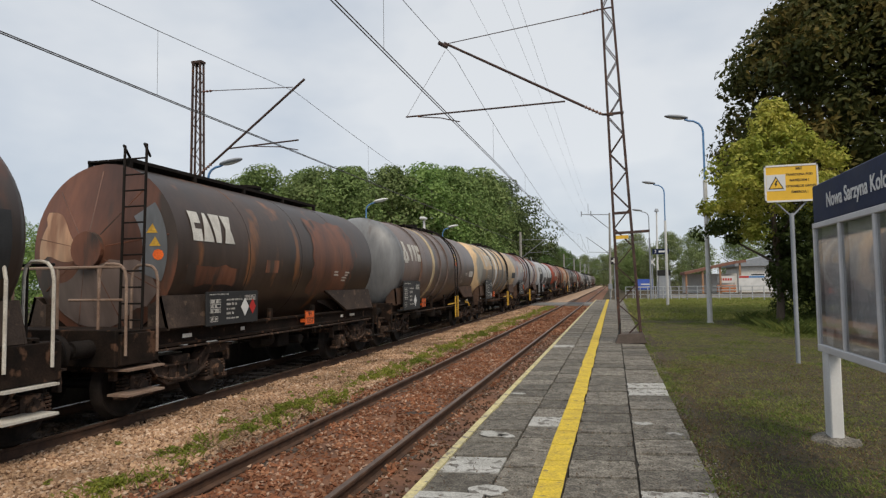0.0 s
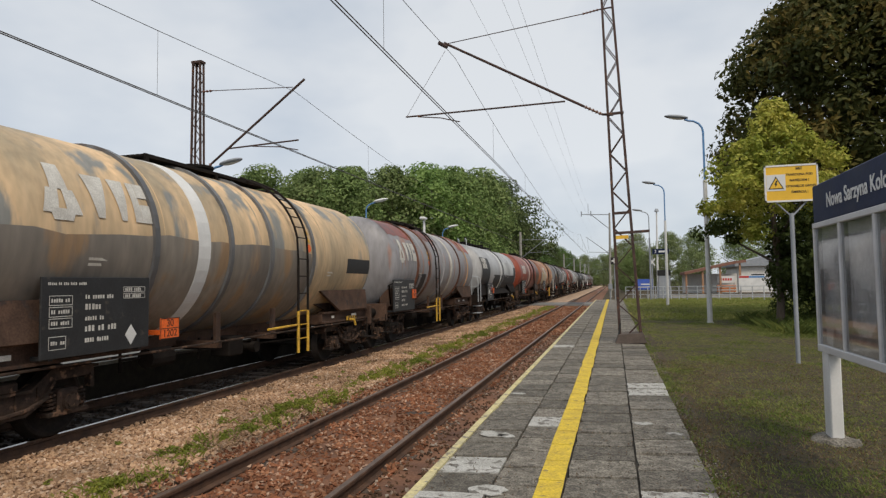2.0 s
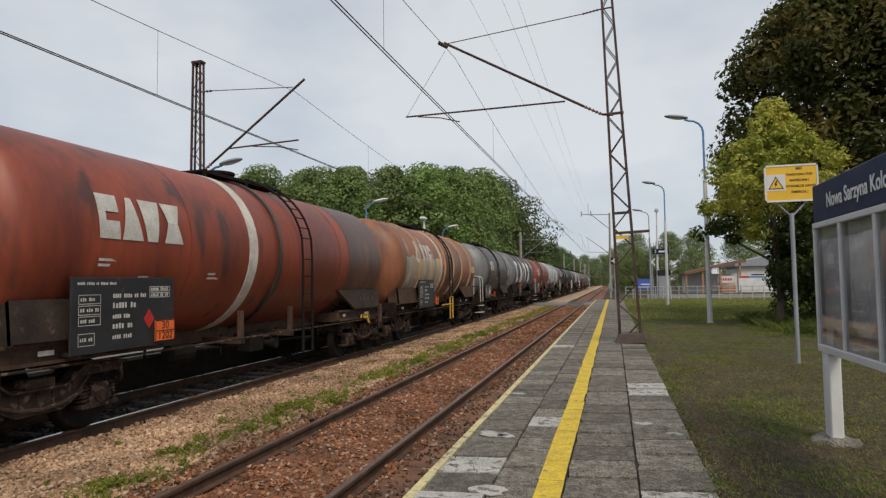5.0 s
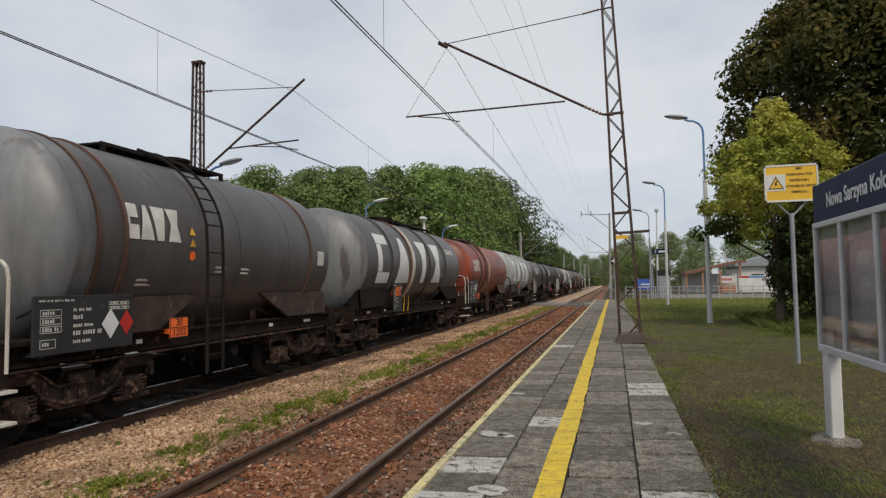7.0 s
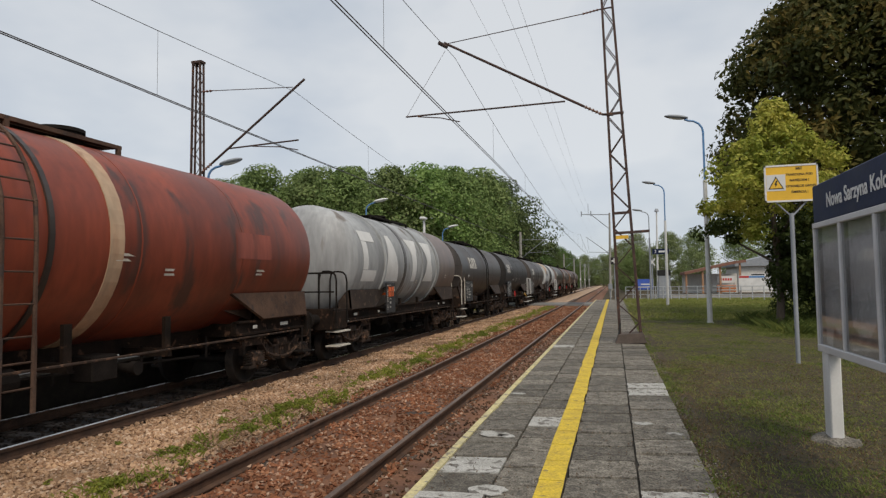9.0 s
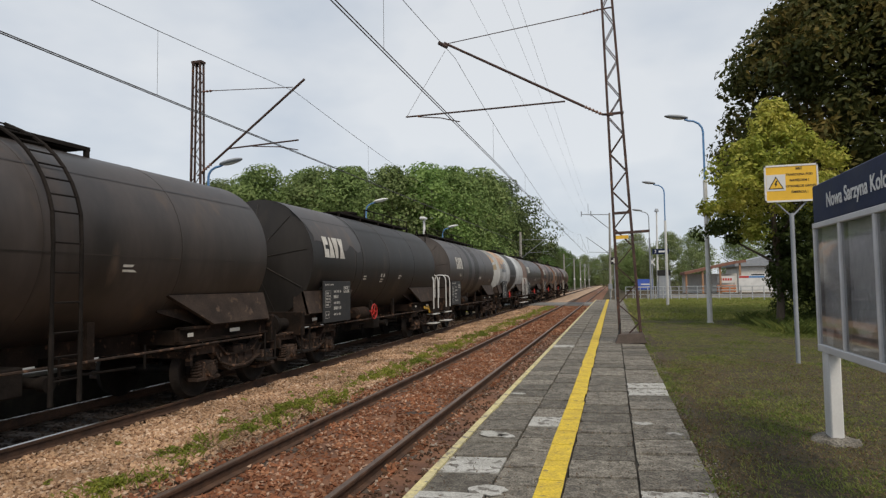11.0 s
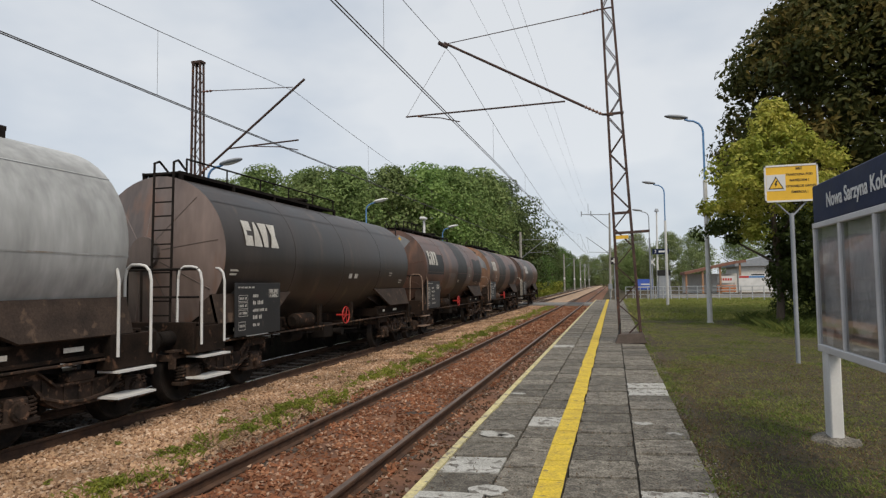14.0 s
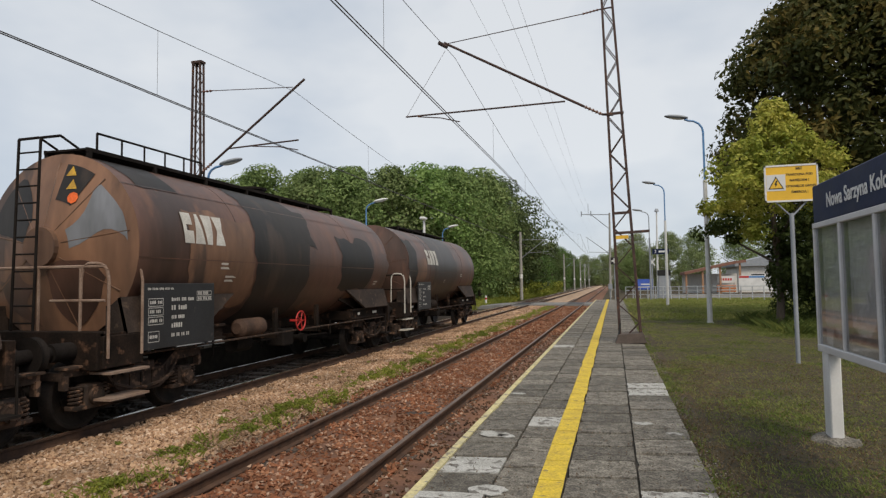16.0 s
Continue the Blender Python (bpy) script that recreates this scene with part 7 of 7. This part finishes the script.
# ---------------------------------------------------------------- stones, grass and weeds
def scatter_stones(name, n, xr, yr, zf, size, material, label, seed, power=1.6):
    rng = np.random.default_rng(seed)
    base = np.array([(1, 0, 0), (-1, 0, 0), (0, 1, 0), (0, -1, 0), (0, 0, 1), (0, 0, -1)], float)
    tri = np.array([(0, 2, 4), (2, 1, 4), (1, 3, 4), (3, 0, 4), (2, 0, 5), (1, 2, 5), (3, 1, 5), (0, 3, 5)])
    x = rng.uniform(xr[0], xr[1], n)
    y = yr[0] + (yr[1] - yr[0]) * rng.uniform(0, 1, n) ** power
    s = size * rng.uniform(0.55, 1.4, n)
    ang = rng.uniform(0, 6.28, n)
    tilt = rng.uniform(-0.7, 0.7, n)
    k = base[None] * (s[:, None, None] * rng.uniform(0.65, 1.25, (n, 6, 1))) * np.array([1.15, 0.9, 0.7])
    k += rng.normal(scale=0.16, size=(n, 6, 3)) * s[:, None, None]
    cy, sy = np.cos(tilt)[:, None], np.sin(tilt)[:, None]
    kx, kz = k[..., 0] * cy + k[..., 2] * sy, -k[..., 0] * sy + k[..., 2] * cy
    ca, sa = np.cos(ang)[:, None], np.sin(ang)[:, None]
    px, py = kx * ca - k[..., 1] * sa, kx * sa + k[..., 1] * ca
    z = np.array([zf(a, b) for a, b in zip(x, y)]) + s * 0.18
    v = np.stack([px + x[:, None], py + y[:, None], kz + z[:, None]], -1).reshape(-1, 3)
    f = (tri[None] + 6 * np.arange(n)[:, None, None]).reshape(-1, 3)
    me = bpy.data.meshes.new(name)
    me.from_pydata(v.tolist(), [], f.tolist())
    me.materials.append(material)
    return tagged(new(name, me), label, "ballast stones", kind="stuff")


def stone_mat(name, cols):
    m = bpy.data.materials.new(name)
    m.use_nodes = True
    n, l = m.node_tree.nodes, m.node_tree.links
    geo = n.new("ShaderNodeNewGeometry")
    rp = n.new("ShaderNodeValToRGB")
    rp.color_ramp.elements[0].color, rp.color_ramp.elements[1].color = (*cols[0], 1), (*cols[-1], 1)
    for i, c in enumerate(cols[1:-1]):
        e = rp.color_ramp.elements.new((i + 1) / (len(cols) - 1))
        e.color = (*c, 1)
    l.new(geo.outputs["Random Per Island"], rp.inputs["Fac"])
    co = n.new("ShaderNodeTexCoord")
    nz = n.new("ShaderNodeTexNoise")
    nz.inputs["Scale"].default_value = 1.1
    l.new(co.outputs["Object"], nz.inputs["Vector"])
    hs = n.new("ShaderNodeHueSaturation")
    mr = n.new("ShaderNodeMapRange")
    mr.inputs["From Min"].default_value, mr.inputs["From Max"].default_value = 0.3, 0.7
    mr.inputs["To Min"].default_value, mr.inputs["To Max"].default_value = 0.52, 1.15
    l.new(nz.outputs["Fac"], mr.inputs["Value"])
    l.new(mr.outputs["Result"], hs.inputs["Value"])
    l.new(rp.outputs["Color"], hs.inputs["Color"])
    l.new(hs.outputs["Color"], n["Principled BSDF"].inputs["Base Color"])
    n["Principled BSDF"].inputs["Roughness"].default_value = 0.95
    n["Principled BSDF"].inputs["Specular IOR Level"].default_value = 0.15
    return m


S_PALE = stone_mat("stones_pale", [(0.2, 0.122, 0.075), (0.43, 0.275, 0.17), (0.52, 0.345, 0.215), (0.3, 0.175, 0.105), (0.66, 0.5, 0.37)])
S_RED = stone_mat("stones_red", [(0.12, 0.052, 0.03), (0.26, 0.105, 0.055), (0.18, 0.075, 0.04), (0.32, 0.155, 0.085), (0.44, 0.31, 0.23)])
S_CESS = stone_mat("stones_cess", [(0.05, 0.032, 0.022), (0.13, 0.075, 0.045), (0.09, 0.055, 0.036), (0.2, 0.11, 0.065), (0.42, 0.36, 0.3)])
S_SHADE = stone_mat("stones_shade", [(0.03, 0.023, 0.019), (0.06, 0.044, 0.034), (0.085, 0.062, 0.048), (0.048, 0.037, 0.03)])
S_CRUMB = stone_mat("stones_concrete", [(0.16, 0.14, 0.115), (0.3, 0.27, 0.225), (0.22, 0.19, 0.155), (0.4, 0.37, 0.32)])
S_BROWN = stone_mat("stones_brown", [(0.09, 0.065, 0.048), (0.18, 0.13, 0.095), (0.24, 0.17, 0.12), (0.13, 0.095, 0.07)])
bed_z = lambda base: (lambda x, y: base + 0.03 * noise.noise(Vector((x * 2.1, y * 2.1, 0.3))))
scatter_stones("ballast_middle", 40000, (-6.75, -4.62), (2.5, 34), bed_z(RT - 0.12), 0.027, S_PALE, "pale crushed stones between the two tracks", 1)
scatter_stones("ballast_cess", 6500, (-2.62, -1.4), (1.0, 34), bed_z(RT - 0.15), 0.024, S_CESS, "dark brown stones and dirt below the platform edge", 22)
scatter_stones("ballast_near", 22000, (-4.62, -2.3), (1.0, 30), bed_z(RT - 0.15), 0.026, S_RED, "rust-red crushed stones of the near track", 2)
# stones below the train carry its shade in their dark brown
scatter_stones("ballast_far", 6000, (-9.2, -6.7), (4.0, 26), bed_z(RT - 0.18), 0.034, S_SHADE, "stones under the train with its shade put into their brown", 3)


scatter_stones("ballast_middle_back", 5000, (-6.75, -4.62), (-8, 2.6), bed_z(RT - 0.12), 0.03, S_PALE, "pale crushed stones between the tracks beside the camera", 44, 1.0)
scatter_stones("ballast_near_back", 7000, (-4.62, -1.5), (-8, 1.2), bed_z(RT - 0.15), 0.028, S_RED, "rust-red crushed stones beside the platform", 45, 1.0)
scatter_stones("ballast_middle_far", 9000, (-6.75, -4.62), (27, 52), bed_z(RT - 0.11), 0.042, S_PALE, "pale crushed stones between the tracks towards the crossing", 41, 1.2)
scatter_stones("ballast_near_far", 8000, (-4.62, -1.5), (24, 52), bed_z(RT - 0.14), 0.04, S_RED, "rust-red crushed stones towards the crossing", 42, 1.2)
scatter_stones("ballast_far_end", 6000, (-9.2, -6.7), (27, 52), bed_z(RT - 0.17), 0.042, S_PALE, "pale stones of the far track towards the crossing", 43, 1.2)


def scatter_blades(name, spots, h, w, material, label, category, seed):
    """Grass as many thin leaning blades."""
    rng = np.random.default_rng(seed)
    p = np.array(spots)
    n = len(p)
    a = rng.uniform(0, 6.28, n)
    lean = rng.uniform(0.3, 1.7, n)[:, None]
    hh = (h * rng.uniform(0.4, 1.3, n))[:, None] * (p[:, 3:4] if p.shape[1] > 3 else 1)
    side = np.stack([np.cos(a), np.sin(a), np.zeros(n)], 1)
    d = np.stack([-np.sin(a), np.cos(a), np.zeros(n)], 1)
    q = p[:, :3]
    ww = w * rng.uniform(0.6, 1.4, n)[:, None]
    v = np.stack([q - side * ww, q + side * ww, q + d * lean * hh * 0.5 + np.array([0, 0, 1]) * hh * 0.7 + side * ww * 0.5, q + d * lean * hh + np.array([0, 0, 1]) * hh], 1).reshape(-1, 3)
    f = np.concatenate([np.arange(n)[:, None] * 4 + np.array([0, 1, 2]), np.arange(n)[:, None] * 4 + np.array([0, 2, 3])])
    me = bpy.data.meshes.new(name)
    me.from_pydata(v.tolist(), [], f.tolist())
    me.materials.append(material)
    return tagged(new(name, me), label, category, kind="stuff")


rg = np.random.default_rng(8)
spots = []
while len(spots) < 200000:
    x, y = 0.66 + 9.5 * rg.uniform() ** 1.5, 3.2 + 26 * rg.uniform() ** 1.5
    d = noise.noise(Vector((x * 0.9, y * 0.9, 7))) + 0.5 * noise.noise(Vector((x * 2.6, y * 2.6, 2)))
    bare = -0.12 + max(0, 1.1 - (x - 0.62)) * 0.7 + max(0, 7.5 - y) * 0.12
    if d > bare - 0.8 * rg.uniform() ** 2:
        spots.append((x, y, ground_height(x, y) - 0.01, 0.6 + max(0, d) * 0.8 + (1.6 if y > 17 and x > 3.6 else 0) * rg.uniform()))
scatter_blades("grass", spots, 0.036, 0.005, M_GRASS, "short trampled grass with dry patches", "grass", 9)
spots = []
while len(spots) < 60000:
    x, y = 0.9 + 8 * rg.uniform() ** 1.3, 3.6 + 22 * rg.uniform() ** 1.3
    if noise.noise(Vector((x * 1.7, y * 1.7, 4))) + 0.6 * noise.noise(Vector((x * 5, y * 5, 1))) > -0.1 - 0.5 * rg.uniform() + max(0, 7.5 - y) * 0.14:
        spots.append((x, y, ground_height(x, y) - 0.01, 0.5 + rg.uniform()))
scatter_blades("grass_tufts", spots, 0.024, 0.0045, M_GRASSSUN, "yellow-green tufts in the trampled grass", "grass", 19)
# brighter blades than nearby: sunlight is put into the open grass's colour
spots = [(0.7 + 13 * rg.uniform(), 24 + 28 * rg.uniform(), -0.07, 0.6 + rg.uniform()) for _ in range(70000)]
scatter_blades("grass_beyond", spots, 0.08, 0.018, M_GRASSSUN, "rough grass between the lamps and the fence, sunlight put into its colour", "grass", 15)
spots = [(0.66 + 8 * rg.uniform() ** 1.3, -7 + 10.4 * rg.uniform(), -0.04, 0.5 + 0.8 * rg.uniform()) for _ in range(30000)]
scatter_blades("grass_back", spots, 0.036, 0.006, M_GRASS, "short dry grass behind the notice board", "grass", 26)
rw = random.Random(21)
clumps_w = []
for i in range(84):
    if (i * 7) % 9 in (1, 5):
        continue
    cx_, cy_ = -4.93 + 0.13 * math.sin(i * 2.1), 4.6 + i * 0.55
    for _ in range(4 + (i * 5) % 6):
        clumps_w.append((rw.gauss(cx_, 0.16), rw.gauss(cy_, 0.3), RT - 0.1 + rw.uniform(0, 0.05), rw.uniform(0.04, 0.11)))
spots = [(c[0] + rw.gauss(0, 0.1), c[1] + rw.gauss(0, 0.2), RT - 0.13, rw.uniform(0.5, 1.3)) for c in clumps_w for _ in range(22)]
scatter_blades("weed_grass", spots, 0.09, 0.006, M_WEED, "yellow-green grass tufts in the ballast", "weeds", 17)
for _ in range(40):
    clumps_w.append((rw.uniform(-6.4, -4.4), rw.uniform(4, 24), RT - 0.11, rw.uniform(0.03, 0.06)))
tagged(new("weeds", leaf_cloud("weeds", clumps_w, 90, 0.019, M_WEED, 10, 0.75)), "low leafy green weeds growing in the ballast between the tracks", "weeds", kind="stuff")
spots = [(rg.uniform(0.58, 0.75), 3.5 + 30 * rg.uniform() ** 1.5, -0.05, 1.0) for _ in range(2600)]
scatter_blades("edge_grass", spots, 0.05, 0.006, M_GRASS, "dry grass along the back of the platform", "grass", 12)
spots = [(rg.uniform(4.2, 10), rg.uniform(17.5, 24), -0.08, rg.uniform(0.6, 1.4)) for _ in range(9000)]
scatter_blades("tall_grass", spots, 0.26, 0.011, M_WEEDDARK, "tall unmown grass under the trees", "grass", 13)
spots = [(-11.3 - 6 * rg.uniform(), 40 + 90 * rg.uniform(), -0.9, rg.uniform(0.6, 1.4)) for _ in range(26000)]
scatter_blades("verge_grass", spots, 0.4, 0.045, M_WEED, "bright green verge grass beyond the far track", "grass", 14)

M_STRAW = leaf_mat("dry_litter", (0.085, 0.058, 0.03), (0.17, 0.12, 0.06), (0.34, 0.25, 0.13), patch=1.4)
spots = []
while len(spots) < 26000:
    x, y = 0.62 + 5.5 * rg.uniform() ** 1.4, 3.2 + 9 * rg.uniform() ** 1.3
    if noise.noise(Vector((x * 1.3, y * 1.3, 5))) > -0.35 + 0.5 * rg.uniform():
        spots.append((x, y, ground_height(x, y) + 0.002, 0.6))
scatter_blades("dry_litter", spots, 0.022, 0.006, M_STRAW, "dry cut grass and leaf litter on bare soil", "litter", 25)
scatter_stones("edge_soil", 5000, (0.52, 1.05), (3.4, 26), lambda x, y: -0.03 - 0.02 * max(0, x - 0.7), 0.0075, S_BROWN, "crumbs of soil and broken concrete along the slabs", 7)
scatter_stones("edge_crumbs", 2200, (0.56, 0.8), (3.6, 24), lambda x, y: -0.025 - 0.02 * max(0, x - 0.7), 0.0065, S_CRUMB, "pale broken concrete crumbs at the back edge of the slabs", 31)

scatter_stones("slab_grit", 3500, (-1.3, 0.62), (2.6, 20), lambda x, y: 0.0, 0.0055, S_BROWN, "grit and crumbs lying on the slabs", 18)

# ---------------------------------------------------------------- platform slabs and painted lines
bm = bmesh.new()
ys_ = [-6 + 0.5 * i for i in range(112)]
rnd = random.Random(3)
for a_, b_ in zip(ys_[:-1], ys_[1:]):
    e0, e1 = rnd.uniform(-0.008, 0.008), rnd.uniform(-0.008, 0.008)
    box(bm, -0.555 + e0, -0.372 + e1, a_ + 0.007, b_ - 0.007, 0.0, 0.006)
part("safety_line", bm, M_YELLOW, platform, "worn yellow safety line")
bm = bmesh.new()
for a_, b_ in zip(ys_[:-1], ys_[1:]):
    box(bm, -1.372, -1.305 + rnd.uniform(-0.006, 0.003), a_ + 0.004, b_ - 0.004, -0.06, 0.006)
part("edge_line", bm, M_CREAM, platform, "worn cream edge line")
SKEW = 0.075
SLAB_MESH = []


def slab_mesh(x0, x1, half):
    """A slab with a chipped, uneven outline."""
    bm = bmesh.new()
    mid = (x0 + x1) / 2
    ring = []
    for k in range(6):
        ring.append((x0 + (x1 - x0) * k / 6, -half))
    ring += [(x1, -half + half * 2 * k / 3) for k in range(3)]
    ring += [(x1 - (x1 - x0) * k / 6, half) for k in range(6)]
    ring += [(x0, half - half * 2 * k / 3) for k in range(3)]
    top, low = [], []
    for k, (x, y) in enumerate(ring):
        chip = rnd.uniform(0, 0.009) + (0.022 if rnd.random() < 0.13 else 0)
        sx, sy = (1 if x > mid else -1) if abs(x - mid) > (x1 - x0) * 0.49 else 0, (1 if y > 0 else -1) if abs(y) > half * 0.98 else 0
        x, y = x - sx * chip * 0.6, y - sy * chip
        y += (x - mid) * SKEW / 0.5
        top.append(bm.verts.new((x, y, 0.0)))
        low.append(bm.verts.new((x + sx * 0.004, y + sy * 0.004, -0.06)))
    bm.faces.new(top)
    for k in range(len(top)):
        q = (k + 1) % len(top)
        bm.faces.new((low[k], low[q], top[q], top[k]))
    return mesh_of("slab", bm, M_SLAB)


for c_ in range(4):
    kinds_ = [slab_mesh(COLS[c_] + 0.006, COLS[c_ + 1] - 0.006, 0.2175) for _ in range(4)]
    pale_ = kinds_[0].copy()
    pale_.materials[0] = M_SLABNEW
    SLAB_MESH.append((kinds_, pale_))
OFF = (0.12, -0.08, 0.21, 0.05)
PALE = {(0, 4.0), (0, 4.87), (0, 13.7), (3, 4.4), (3, 8.45), (3, 8.9), (1, 6.25)}
far_bm = bmesh.new()
for c_ in range(4):
    for i_ in range(117):
        y_ = -3.5 + 0.455 * i_ + OFF[c_]
        if y_ > PLAT_END - 0.2:
            continue
        z_ = rnd.uniform(-0.014, 0.0)
        if -0.5 < y_ < 33:
            pale = any(pc == c_ and abs(py_ - y_) < 0.2276 for pc, py_ in PALE)
            part("slab", SLAB_MESH[c_][1] if pale else SLAB_MESH[c_][0][(i_ * 7 + c_) % 4], M_SLAB, platform, at=pose(0, y_, z_, rnd.uniform(-0.4, 0.4), rnd.uniform(-0.3, 0.3), 0))
        else:
            box(far_bm, COLS[c_] + 0.006, COLS[c_ + 1] - 0.006, y_ - 0.222, y_ + 0.222, -0.08, z_)
far_slabs = part("far_slabs", far_bm, M_SLAB, platform)
tagged(far_slabs, kind="stuff")

for fx_, fy_, fr_ in ((-1.13, 5.77, 0.1), (-0.98, 5.72, 0.06), (-0.86, 4.2, 0.1), (0.24, 6.48, 0.07), (-1.2, 7.9, 0.06), (0.5, 6.1, 0.05)):
    bm = bmesh.new()
    top_ = [(fx_ + fr_ * 1.5 * math.cos(k_ * 0.45) * rnd.uniform(0.6, 1.2), fy_ + fr_ * math.sin(k_ * 0.45) * rnd.uniform(0.6, 1.2)) for k_ in range(14)]
    flat(bm, top_, (-0.003, 0.004), "z")
    part("worn_flake", bm, M_SLABNEW, platform, "pale flake of worn cement")

# ---------------------------------------------------------------- what moves
def motions():
    """The train rolls towards the camera at a steady speed."""
    for wg, y in WAGONS:
        walk(wg, [(t, pose(TRACK2, y - TRAIN_V * t, RT)) for t in range(17)])
    spin = math.degrees(TRAIN_V / 0.46)
    for ws_, ya in WHEELS:
        walk(ws_, [(i / FPS, pose(0, ya, 0.46, spin * i / FPS)) for i in range(16 * FPS + 1)])


motions()
